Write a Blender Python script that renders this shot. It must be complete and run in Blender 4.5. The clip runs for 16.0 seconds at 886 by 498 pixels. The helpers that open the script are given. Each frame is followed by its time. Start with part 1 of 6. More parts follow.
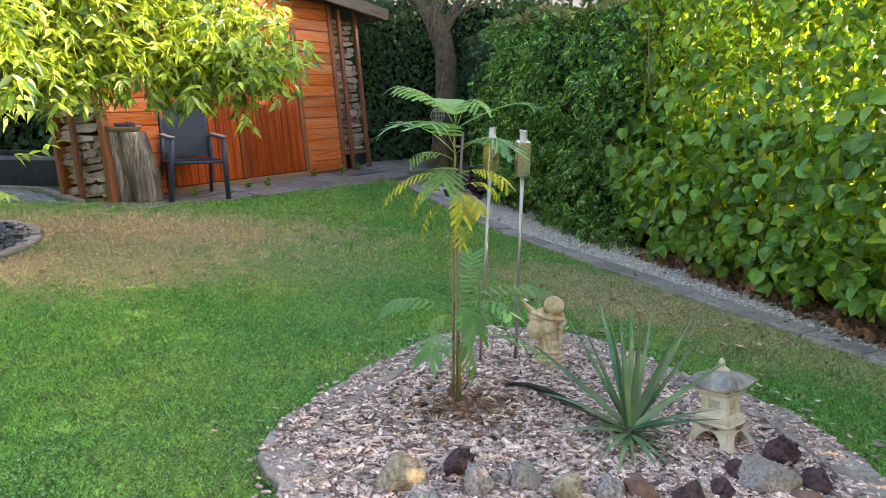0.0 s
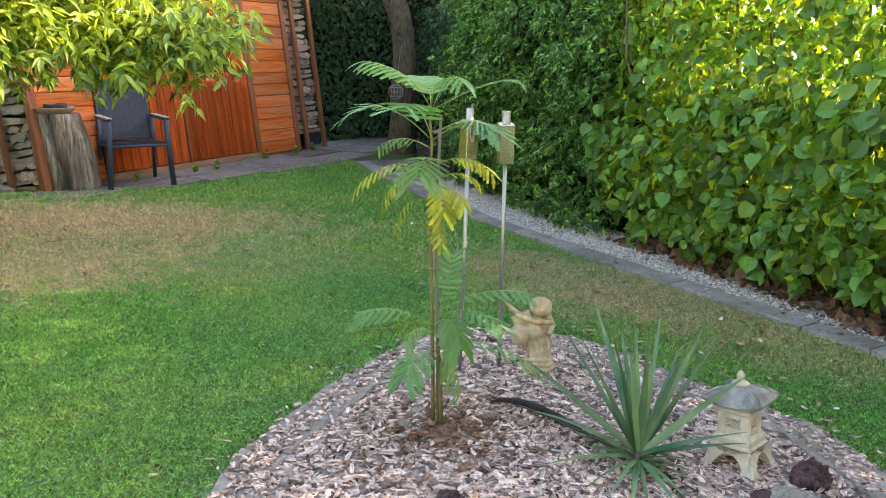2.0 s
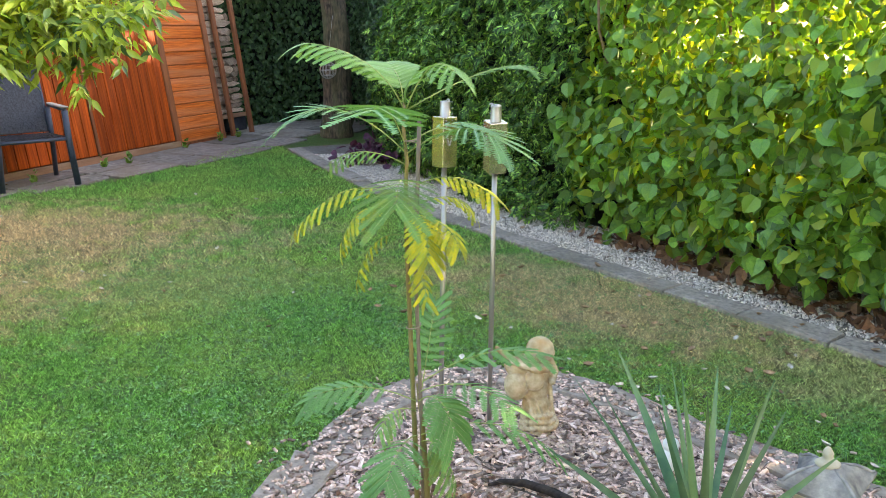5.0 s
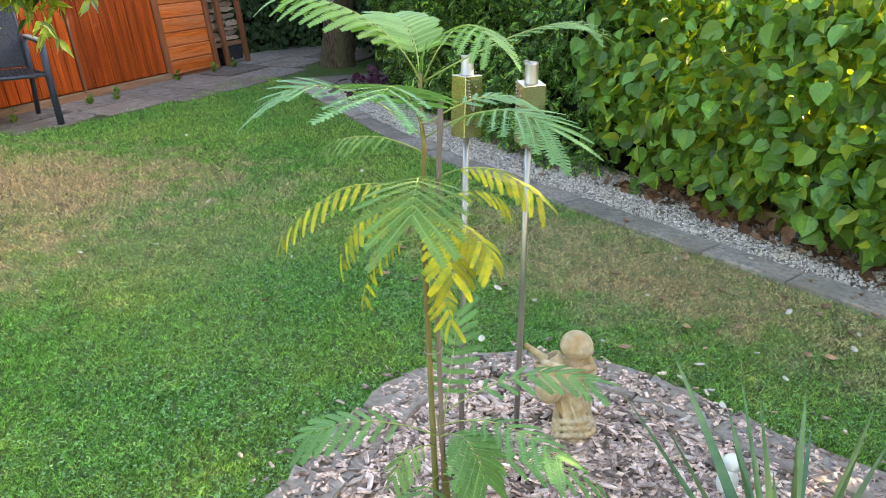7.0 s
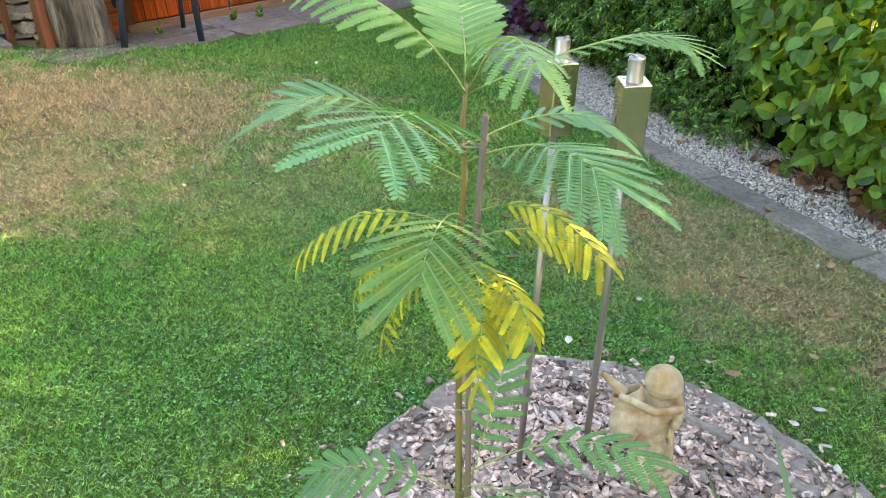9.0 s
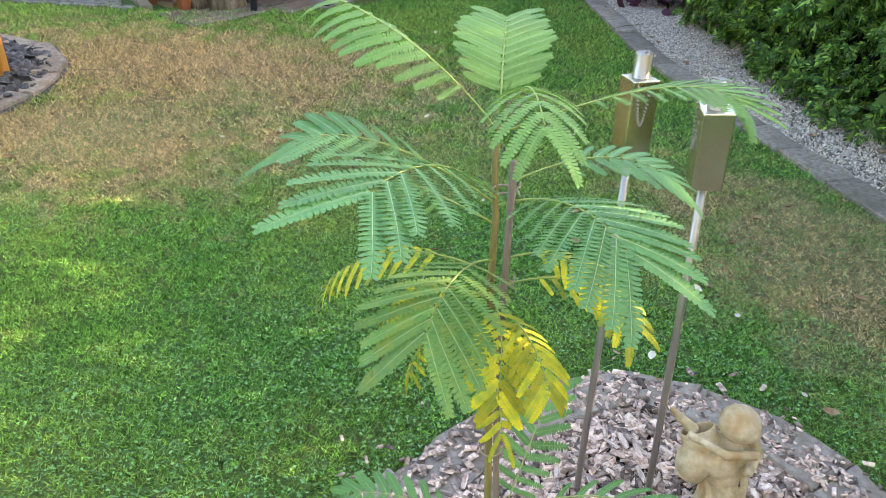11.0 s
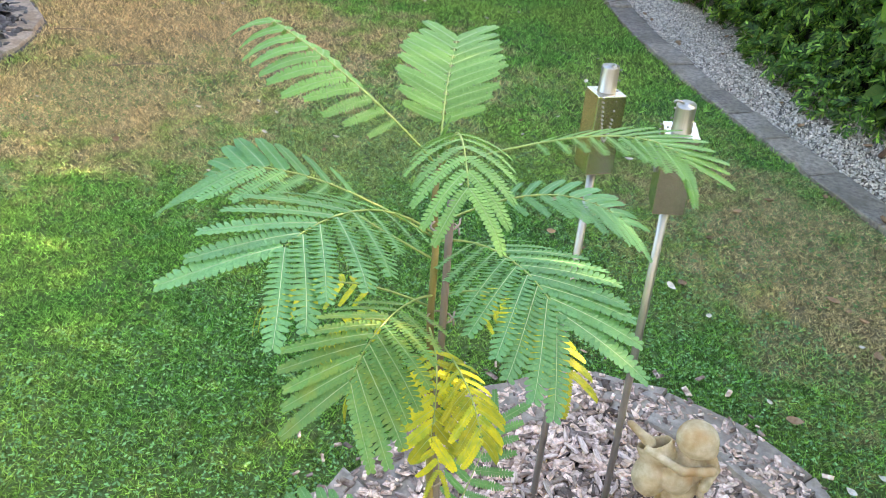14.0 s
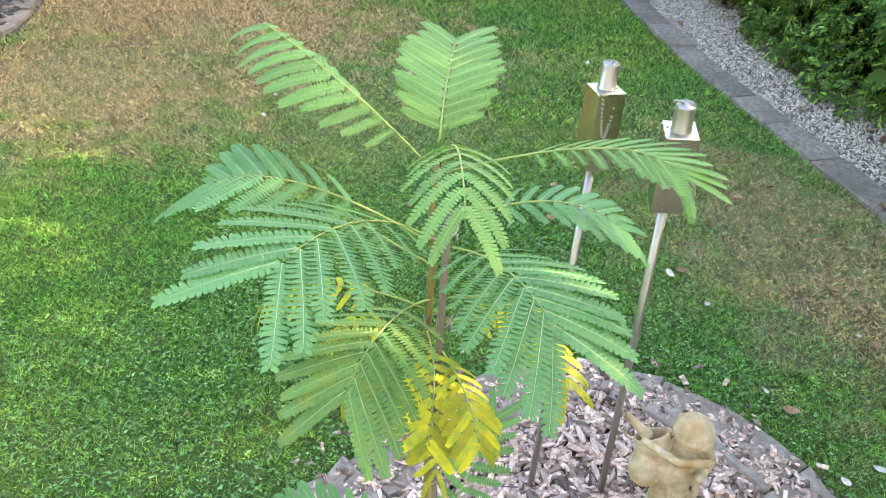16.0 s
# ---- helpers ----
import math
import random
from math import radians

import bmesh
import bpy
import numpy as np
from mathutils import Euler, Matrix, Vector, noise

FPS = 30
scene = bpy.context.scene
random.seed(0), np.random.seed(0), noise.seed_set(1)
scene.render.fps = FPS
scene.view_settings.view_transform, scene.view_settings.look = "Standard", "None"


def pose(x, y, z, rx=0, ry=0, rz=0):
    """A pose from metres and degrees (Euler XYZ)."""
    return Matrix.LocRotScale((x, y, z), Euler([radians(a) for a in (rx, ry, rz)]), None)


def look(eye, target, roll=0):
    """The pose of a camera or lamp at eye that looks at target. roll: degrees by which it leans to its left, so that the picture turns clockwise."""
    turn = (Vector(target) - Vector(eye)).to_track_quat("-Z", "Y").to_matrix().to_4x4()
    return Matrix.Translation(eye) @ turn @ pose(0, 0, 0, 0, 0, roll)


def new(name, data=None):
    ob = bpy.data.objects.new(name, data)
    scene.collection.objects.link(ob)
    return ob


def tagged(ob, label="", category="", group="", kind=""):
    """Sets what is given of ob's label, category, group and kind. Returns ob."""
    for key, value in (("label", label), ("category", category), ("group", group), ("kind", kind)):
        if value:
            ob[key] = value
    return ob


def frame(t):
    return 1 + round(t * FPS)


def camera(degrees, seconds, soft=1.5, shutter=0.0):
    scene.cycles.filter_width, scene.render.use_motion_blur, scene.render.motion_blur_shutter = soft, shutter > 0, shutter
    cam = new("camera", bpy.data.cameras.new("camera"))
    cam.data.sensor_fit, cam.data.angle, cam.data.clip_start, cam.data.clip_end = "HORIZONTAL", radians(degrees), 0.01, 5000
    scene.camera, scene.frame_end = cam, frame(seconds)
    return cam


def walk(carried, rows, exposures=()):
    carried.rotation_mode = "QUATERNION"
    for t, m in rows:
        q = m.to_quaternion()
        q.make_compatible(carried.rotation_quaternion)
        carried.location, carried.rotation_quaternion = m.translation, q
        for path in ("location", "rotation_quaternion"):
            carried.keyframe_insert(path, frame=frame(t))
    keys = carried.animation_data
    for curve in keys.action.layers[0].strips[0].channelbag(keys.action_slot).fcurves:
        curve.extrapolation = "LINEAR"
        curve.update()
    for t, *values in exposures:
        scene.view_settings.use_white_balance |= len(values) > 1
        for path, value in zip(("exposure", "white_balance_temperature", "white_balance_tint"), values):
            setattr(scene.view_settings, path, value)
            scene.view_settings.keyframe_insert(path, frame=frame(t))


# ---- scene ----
cam = camera(59.0, 16.0, soft=0.6)
PATH = [
    (0, (-0.231, -0.589, 1.379), (-0.103, 1.36, 0.948), 1.7),
    (0.5, (-0.261, -0.441, 1.379), (-0.091, 1.499, 0.923), 1.7),
    (1, (-0.282, -0.344, 1.375), (-0.065, 1.587, 0.9), 1.6),
    (1.5, (-0.278, -0.257, 1.367), (-0.045, 1.67, 0.888), 1.5),
    (2, (-0.272, -0.129, 1.373), (-0.033, 1.795, 0.884), 1.3),
    (2.5, (-0.254, 0.033, 1.364), (-0.011, 1.955, 0.867), 1.1),
    (3, (-0.267, 0.186, 1.363), (0.0, 2.099, 0.845), 1.1),
    (3.5, (-0.31, 0.333, 1.355), (0.017, 2.234, 0.826), 1.1),
    (3.7, (-0.315, 0.372, 1.355), (0.03, 2.269, 0.824), 0.9),
    (5.8, (-0.27, 0.87, 1.403), (0.14, 2.731, 0.796), 0.4),
    (6, (-0.265, 0.921, 1.408), (0.142, 2.775, 0.776), 0.3),
    (6.5, (-0.266, 1.034, 1.423), (0.137, 2.87, 0.738), -0.0),
    (7, (-0.246, 1.113, 1.428), (0.131, 2.933, 0.688), -0.1),
    (7.5, (-0.176, 1.211, 1.437), (0.094, 3.028, 0.646), 0.3),
    (8, (-0.106, 1.281, 1.451), (0.044, 3.096, 0.623), 1.0),
    (8.5, (-0.066, 1.337, 1.475), (0.015, 3.132, 0.596), 1.4),
    (9, (-0.026, 1.425, 1.503), (-0.013, 3.202, 0.584), 1.6),
    (9.5, (-0.003, 1.492, 1.52), (-0.076, 3.254, 0.577), 1.3),
    (9.7, (0.004, 1.501, 1.529), (-0.104, 3.254, 0.572), 1.1),
    (11.8, (0.162, 1.615, 1.597), (-0.192, 3.293, 0.568), 1.0),
    (12, (0.166, 1.627, 1.601), (-0.191, 3.303, 0.57), 1.1),
    (12.5, (0.161, 1.648, 1.606), (-0.194, 3.324, 0.574), 1.2),
    (13, (0.165, 1.664, 1.611), (-0.17, 3.333, 0.561), 2.1),
    (13.5, (0.166, 1.668, 1.625), (-0.128, 3.323, 0.541), 2.7),
    (14, (0.161, 1.675, 1.639), (-0.107, 3.324, 0.539), 2.9),
    (14.5, (0.156, 1.68, 1.653), (-0.106, 3.329, 0.552), 2.9),
    (15, (0.159, 1.685, 1.66), (-0.099, 3.335, 0.561), 3.0),
    (15.5, (0.163, 1.694, 1.668), (-0.09, 3.327, 0.543), 3.1),
    (16, (0.159, 1.696, 1.673), (-0.101, 3.31, 0.522), 3.1),
]
EXPOSURES = [(0, 2.66, 7000, 16), (3.5, 2.92, 7150, 16), (7, 3.08, 7350, 16), (9.5, 3.04, 7200, 16), (12.5, 2.90, 7150, 16), (14, 3.10, 7150, 16), (16, 3.20, 7150, 16)]
walk(cam, [(t, look(eye, target, roll)) for t, eye, target, roll in PATH], EXPOSURES)

# ---------------------------------------------------------------- light
SUN_EL, SUN_AZ = 21.0, 78.0          # degrees above the horizon; clockwise from +y
world = bpy.data.worlds.new("sky")
scene.world = world
world.use_nodes = True
wn = world.node_tree.nodes
sky = wn.new("ShaderNodeTexSky")
sky.sky_type, sky.sun_disc = "NISHITA", False
sky.sun_elevation, sky.sun_rotation = radians(SUN_EL), radians(SUN_AZ)
sky.air_density, sky.dust_density = 1.0, 2.0
wn["Background"].inputs["Strength"].default_value = 0.15
world.node_tree.links.new(sky.outputs["Color"], wn["Background"].inputs["Color"])
sun = new("sun", bpy.data.lights.new("sun", "SUN"))
sun.data.energy, sun.data.angle, sun.data.color = 3.0, radians(0.6), (1.0, 0.83, 0.6)
SUN_DIR = Vector((math.sin(radians(SUN_AZ)) * math.cos(radians(SUN_EL)),
                  math.cos(radians(SUN_AZ)) * math.cos(radians(SUN_EL)), math.sin(radians(SUN_EL))))
sun.matrix_world = look(SUN_DIR * 40, (0, 5, 0))

# ---------------------------------------------------------------- materials
def mk(name, c1, c2, scale=20.0, rough=0.7, bump=0.3, detail=6.0, metal=0.0, c3=None, scale2=3.0, mix2=0.5,
       vary=0.0, vary_by="object", stretch=(1, 1, 1), thin=0.0, thin_col=None, dist=0.01, spec=0.4, odd=None, share=0.3):
    """Two colours by fine noise, a third by broad noise, lightness varied by object or by island, relief; thin: light comes through."""
    m = bpy.data.materials.new(name)
    m.use_nodes = True
    nt = m.node_tree
    n, ln = nt.nodes, nt.links
    bsdf = n["Principled BSDF"]
    tc = n.new("ShaderNodeTexCoord")
    mp = n.new("ShaderNodeMapping")
    mp.inputs["Scale"].default_value = stretch
    ln.new(tc.outputs["Object"], mp.inputs["Vector"])
    geo = n.new("ShaderNodeNewGeometry")
    oi = n.new("ShaderNodeObjectInfo")
    rnd = geo.outputs["Random Per Island"] if vary_by == "island" else oi.outputs["Random"]
    nz = n.new("ShaderNodeTexNoise")
    nz.noise_dimensions = "4D"
    nz.inputs["Scale"].default_value, nz.inputs["Detail"].default_value = scale, detail
    nz.inputs["Roughness"].default_value = 0.62
    ln.new(mp.outputs["Vector"], nz.inputs["Vector"])
    w = n.new("ShaderNodeMath")
    w.operation = "MULTIPLY"
    w.inputs[1].default_value = 37.0
    ln.new(rnd, w.inputs[0])
    ln.new(w.outputs[0], nz.inputs["W"])
    ramp = n.new("ShaderNodeValToRGB")
    ramp.color_ramp.elements[0].position, ramp.color_ramp.elements[1].position = 0.36, 0.64
    ramp.color_ramp.elements[0].color, ramp.color_ramp.elements[1].color = (*c1, 1), (*c2, 1)
    ln.new(nz.outputs["Fac"], ramp.inputs["Fac"])
    col = ramp.outputs["Color"]
    if c3:
        nb = n.new("ShaderNodeTexNoise")
        nb.noise_dimensions = "4D"
        nb.inputs["Scale"].default_value, nb.inputs["Detail"].default_value = scale2, 3.0
        ln.new(mp.outputs["Vector"], nb.inputs["Vector"])
        ln.new(w.outputs[0], nb.inputs["W"])
        r2 = n.new("ShaderNodeMapRange")
        r2.inputs["From Min"].default_value, r2.inputs["From Max"].default_value = 0.42, 0.66
        r2.inputs["To Max"].default_value = mix2
        ln.new(nb.outputs["Fac"], r2.inputs["Value"])
        mx = n.new("ShaderNodeMix")
        mx.data_type = "RGBA"
        ln.new(r2.outputs["Result"], mx.inputs["Factor"])
        ln.new(col, mx.inputs["A"])
        mx.inputs["B"].default_value = (*c3, 1)
        col = mx.outputs["Result"]
    if odd:
        fr = n.new("ShaderNodeMath")
        fr.operation = "MULTIPLY"
        fr.inputs[1].default_value = 17.3
        ln.new(rnd, fr.inputs[0])
        fc = n.new("ShaderNodeMath")
        fc.operation = "FRACT"
        ln.new(fr.outputs[0], fc.inputs[0])
        om = n.new("ShaderNodeMapRange")
        om.inputs["From Min"].default_value, om.inputs["From Max"].default_value = share, share * 0.4
        ln.new(fc.outputs[0], om.inputs["Value"])
        mo = n.new("ShaderNodeMix")
        mo.data_type = "RGBA"
        ln.new(om.outputs["Result"], mo.inputs["Factor"])
        ln.new(col, mo.inputs["A"])
        mo.inputs["B"].default_value = (*odd, 1)
        col = mo.outputs["Result"]
    if vary:
        hs = n.new("ShaderNodeHueSaturation")
        mr = n.new("ShaderNodeMapRange")
        mr.inputs["To Min"].default_value, mr.inputs["To Max"].default_value = 1 - vary, 1 + vary
        ln.new(rnd, mr.inputs["Value"])
        ln.new(mr.outputs["Result"], hs.inputs["Value"])
        ln.new(col, hs.inputs["Color"])
        col = hs.outputs["Color"]
    ln.new(col, bsdf.inputs["Base Color"])
    bsdf.inputs["Roughness"].default_value, bsdf.inputs["Metallic"].default_value = rough, metal
    bsdf.inputs["Specular IOR Level"].default_value = spec
    if bump:
        bp = n.new("ShaderNodeBump")
        bp.inputs["Strength"].default_value, bp.inputs["Distance"].default_value = bump, dist
        ln.new(nz.outputs["Fac"], bp.inputs["Height"])
        ln.new(bp.outputs["Normal"], bsdf.inputs["Normal"])
    if thin:
        tr = n.new("ShaderNodeBsdfTranslucent")
        if thin_col:
            tint = n.new("ShaderNodeMix")
            tint.data_type, tint.blend_type = "RGBA", "MULTIPLY"
            tint.inputs["Factor"].default_value = 1.0
            ln.new(col, tint.inputs["A"])
            tint.inputs["B"].default_value = (*thin_col, 1)
            ln.new(tint.outputs["Result"], tr.inputs["Color"])
        else:
            ln.new(col, tr.inputs["Color"])
        ms = n.new("ShaderNodeMixShader")
        ms.inputs["Fac"].default_value = thin
        ln.new(bsdf.outputs["BSDF"], ms.inputs[1])
        ln.new(tr.outputs["BSDF"], ms.inputs[2])
        ln.new(ms.outputs["Shader"], n["Material Output"].inputs["Surface"])
    return m


M = {}
M["frond"] = mk("frond_green", (0.118, 0.295, 0.112), (0.178, 0.375, 0.145), 60, 0.42, 0.1, vary=0.13, thin=0.3, thin_col=(1.3, 1.3, 0.5), c3=(0.15, 0.30, 0.08), scale2=5, mix2=0.4, spec=0.35)
M["young"] = mk("frond_young", (0.165, 0.33, 0.085), (0.235, 0.42, 0.11), 60, 0.45, 0.1, vary=0.12, thin=0.35, thin_col=(1.2, 1.2, 0.6))
M["turning"] = mk("frond_turning", (0.15, 0.325, 0.090), (0.215, 0.40, 0.105), 60, 0.5, 0.1, vary=0.14, thin=0.35, c3=(0.40, 0.40, 0.05), scale2=5, mix2=0.4)
M["yellow"] = mk("frond_yellow", (0.58, 0.54, 0.030), (0.80, 0.68, 0.040), 60, 0.55, 0.1, vary=0.3, thin=0.35, c3=(0.25, 0.38, 0.05), scale2=2.5, mix2=0.8)
M["lowfrond"] = mk("frond_low", (0.115, 0.285, 0.085), (0.18, 0.375, 0.115), 60, 0.45, 0.1, vary=0.15, thin=0.35, thin_col=(1.2, 1.2, 0.6))
M["midrib"] = mk("leaf_midrib", (0.36, 0.45, 0.20), (0.46, 0.53, 0.25), 40, 0.5, 0.0)
M["rachis"] = mk("frond_rachis", (0.30, 0.38, 0.10), (0.38, 0.43, 0.13), 40, 0.6, 0.2)
M["stem"] = mk("young_stem", (0.20, 0.20, 0.06), (0.30, 0.25, 0.09), 30, 0.7, 0.4, c3=(0.22, 0.12, 0.05), scale2=6, mix2=0.7, stretch=(1, 1, 0.3))
M["stake"] = mk("bamboo_stake", (0.32, 0.24, 0.18), (0.42, 0.32, 0.24), 40, 0.7, 0.3, stretch=(1, 1, 0.1), c3=(0.10, 0.07, 0.05), scale2=1.3, mix2=0.85)
M["steel"] = mk("brushed_steel", (0.36, 0.335, 0.30), (0.46, 0.43, 0.385), 90, 0.36, 0.06, metal=0.8, stretch=(1, 1, 0.03), dist=0.002)
# polished steel; the tan reflections of its surroundings are put into the colour
M["tank"] = mk("tan_reflection_steel", (0.62, 0.57, 0.43), (0.74, 0.68, 0.53), 14, 0.27, 0.02, metal=1.0, c3=(0.58, 0.49, 0.36), scale2=9, mix2=0.6, dist=0.002)
M["sand"] = mk("cast_sandstone", (0.46, 0.35, 0.20), (0.68, 0.56, 0.38), 40, 0.92, 0.7, c3=(0.44, 0.24, 0.08), scale2=13, mix2=0.85, dist=0.006)
M["lantern"] = mk("cast_stone_cream", (0.58, 0.50, 0.375), (0.74, 0.66, 0.52), 40, 0.92, 0.4, c3=(0.40, 0.33, 0.20), scale2=9, mix2=0.6, dist=0.004)
M["lantern_roof"] = mk("weathered_cast_stone", (0.25, 0.235, 0.215), (0.42, 0.385, 0.33), 40, 0.92, 0.6, c3=(0.10, 0.095, 0.10), scale2=16, mix2=0.8, dist=0.004)
M["yucca"] = mk("yucca_leaf", (0.05, 0.135, 0.06), (0.13, 0.25, 0.10), 30, 0.30, 0.15, vary=0.35, stretch=(0.3, 0.3, 0.3), c3=(0.27, 0.33, 0.12), scale2=9, mix2=0.6, thin=0.2, dist=0.003)
M["dead"] = mk("dead_leaf", (0.05, 0.04, 0.03), (0.12, 0.09, 0.06), 30, 0.8, 0.4)
M["chips"] = mk("bark_chips", (0.21, 0.125, 0.092), (0.80, 0.615, 0.52), 60, 0.9, 0.5, vary=0.78, vary_by="island", c3=(0.36, 0.20, 0.12), scale2=1.6, mix2=0.35, dist=0.003)
M["soil"] = mk("mulch_soil", (0.045, 0.03, 0.024), (0.11, 0.075, 0.06), 60, 0.95, 0.9, detail=8, dist=0.02)
M["flag"] = mk("edging_stone", (0.22, 0.185, 0.155), (0.43, 0.36, 0.305), 45, 0.92, 1.0, vary=0.12, c3=(0.24, 0.185, 0.14), scale2=11, mix2=0.75, dist=0.006)
M["kerb"] = mk("kerb_stone", (0.20, 0.17, 0.14), (0.40, 0.345, 0.285), 40, 0.92, 0.8, vary=0.16, c3=(0.19, 0.165, 0.125), scale2=5, mix2=0.7, dist=0.006)
M["slab"] = mk("path_slab", (0.14, 0.12, 0.10), (0.27, 0.235, 0.20), 18, 0.92, 0.6, vary=0.28, c3=(0.16, 0.12, 0.085), scale2=3, mix2=0.7, dist=0.006)
M["gravel"] = mk("white_gravel", (0.44, 0.38, 0.32), (0.76, 0.69, 0.60), 90, 0.85, 0.4, vary=0.5, vary_by="island", c3=(0.40, 0.33, 0.26), scale2=2, mix2=0.5, dist=0.003)
M["gravelbed"] = mk("gravel_bed", (0.10, 0.085, 0.07), (0.30, 0.27, 0.24), 70, 0.9, 1.0, c3=(0.18, 0.13, 0.09), scale2=1.5, mix2=0.6, dist=0.02)
M["rock_buff"] = mk("buff_limestone", (0.28, 0.20, 0.125), (0.64, 0.52, 0.37), 60, 0.95, 1.0, c3=(0.22, 0.17, 0.05), scale2=9, mix2=0.7, dist=0.02)
M["rock_grey"] = mk("grey_limestone", (0.20, 0.165, 0.15), (0.60, 0.51, 0.455), 70, 0.95, 1.0, c3=(0.28, 0.24, 0.18), scale2=6, mix2=0.6, dist=0.02)
M["lava"] = mk("lava_rock", (0.022, 0.013, 0.014), (0.16, 0.09, 0.088), 60, 0.95, 1.0, c3=(0.12, 0.06, 0.055), scale2=5, mix2=0.7, dist=0.02)
M["rock_red"] = mk("reddish_rock", (0.17, 0.09, 0.065), (0.27, 0.16, 0.115), 20, 0.95, 0.7, dist=0.02)
M["board"] = mk("red_glazed_board", (0.40, 0.070, 0.012), (0.74, 0.185, 0.028), 14, 0.42, 0.3, vary=0.25, stretch=(0.25, 1, 5), c3=(0.56, 0.23, 0.11), scale2=2.5, mix2=0.75, dist=0.004, spec=0.2)
M["board_v"] = mk("red_glazed_board_upright", (0.30, 0.042, 0.007), (0.62, 0.115, 0.015), 16, 0.42, 0.3, vary=0.28, stretch=(5, 1, 0.2), c3=(0.14, 0.026, 0.009), scale2=3, mix2=0.6, dist=0.004, spec=0.2)
M["trim"] = mk("red_brown_trim", (0.20, 0.060, 0.022), (0.33, 0.105, 0.036), 10, 0.55, 0.3, vary=0.12, stretch=(3, 3, 0.3), c3=(0.14, 0.06, 0.03), scale2=3, mix2=0.6, dist=0.004)
M["sill"] = mk("worn_bare_wood", (0.20, 0.11, 0.06), (0.30, 0.19, 0.11), 12, 0.75, 0.4, vary=0.1, stretch=(0.3, 1, 3), c3=(0.32, 0.11, 0.04), scale2=2, mix2=0.7, dist=0.004)
M["roof"] = mk("weathered_fascia", (0.10, 0.075, 0.055), (0.20, 0.16, 0.125), 14, 0.85, 0.5, vary=0.1, stretch=(0.3, 1, 3), dist=0.005)
M["felt"] = mk("roofing_felt", (0.06, 0.06, 0.06), (0.11, 0.11, 0.11), 60, 0.95, 0.5)
M["log"] = mk("split_firewood", (0.22, 0.14, 0.09), (0.66, 0.50, 0.36), 14, 0.9, 0.7, vary=0.45, stretch=(0.5, 1, 5), c3=(0.22, 0.16, 0.13), scale2=5, mix2=0.6, dist=0.006)
M["stump"] = mk("weathered_log", (0.17, 0.12, 0.075), (0.54, 0.45, 0.34), 16, 0.9, 1.0, stretch=(3, 3, 0.25), c3=(0.05, 0.032, 0.022), scale2=3.2, mix2=0.85, dist=0.03)
M["terracotta"] = mk("terracotta_dish", (0.34, 0.22, 0.15), (0.45, 0.31, 0.22), 20, 0.85, 0.3)
M["alu"] = mk("anthracite_frame", (0.035, 0.046, 0.07), (0.05, 0.062, 0.09), 40, 0.5, 0.1, metal=0.0)
M["wicker"] = mk("charcoal_wicker", (0.014, 0.015, 0.020), (0.040, 0.042, 0.055), 60, 0.5, 0.4, vary=0.2)
M["armwood"] = mk("grey_arm_slat", (0.30, 0.27, 0.23), (0.40, 0.37, 0.32), 20, 0.7, 0.2, stretch=(1, 0.2, 1))
# the odd yellow share of both hedge leaves paints sun coming through them
M["hleaf"] = mk("hedge_leaf", (0.085, 0.215, 0.042), (0.18, 0.345, 0.062), 40, 0.32, 0.5, vary=0.6, vary_by="island", thin=0.41, thin_col=(2.2, 1.7, 0.32), c3=(0.12, 0.25, 0.05), scale2=1.2, mix2=0.5, dist=0.004, odd=(0.30, 0.39, 0.05), share=0.30)
M["hleaf_one"] = mk("hedge_leaf_front", (0.075, 0.20, 0.042), (0.145, 0.29, 0.058), 40, 0.34, 0.5, vary=0.4, odd=(0.18, 0.30, 0.05), share=0.2, thin=0.3, thin_col=(2.2, 1.7, 0.4), c3=(0.16, 0.30, 0.05), scale2=9, mix2=0.5, dist=0.004)
M["thuja"] = mk("conifer_spray", (0.030, 0.098, 0.014), (0.125, 0.30, 0.045), 9, 0.6, 0.2, vary=0.75, vary_by="island", thin=0.25, thin_col=(1.5, 1.4, 0.6), c3=(0.018, 0.045, 0.015), scale2=1.6, mix2=0.75, odd=(0.26, 0.44, 0.08), share=0.34)
M["shrub"] = mk("evergreen_shrub_leaf", (0.024, 0.062, 0.020), (0.06, 0.13, 0.04), 20, 0.4, 0.2, vary=0.6, vary_by="island", thin=0.2, odd=(0.10, 0.16, 0.07), share=0.12)
# sun on the clipped tops is put into this lighter colour, besides brown twigs
M["clipped"] = mk("sunlit_clipped_twigs", (0.12, 0.16, 0.035), (0.24, 0.27, 0.07), 20, 0.6, 0.2, vary=0.5, vary_by="island", thin=0.25, odd=(0.22, 0.15, 0.07), share=0.3)
M["darkhedge"] = mk("dark_hedge_leaf", (0.022, 0.058, 0.018), (0.060, 0.125, 0.036), 20, 0.6, 0.2, vary=0.4, vary_by="island", thin=0.2)
# near-black stand-in for the deep shade between the hedges' leaves
M["core"] = mk("hedge_inner_shade", (0.004, 0.006, 0.003), (0.010, 0.012, 0.006), 14, 0.95, 0.8, dist=0.05)
M["ashleaf"] = mk("overhanging_leaf", (0.31, 0.42, 0.065), (0.47, 0.58, 0.11), 20, 0.30, 0.2, vary=0.4, vary_by="island", thin=0.4, thin_col=(1.8, 1.55, 0.45), c3=(0.12, 0.24, 0.06), scale2=1.5, mix2=0.4, odd=(0.10, 0.20, 0.075), share=0.3, spec=0.6)
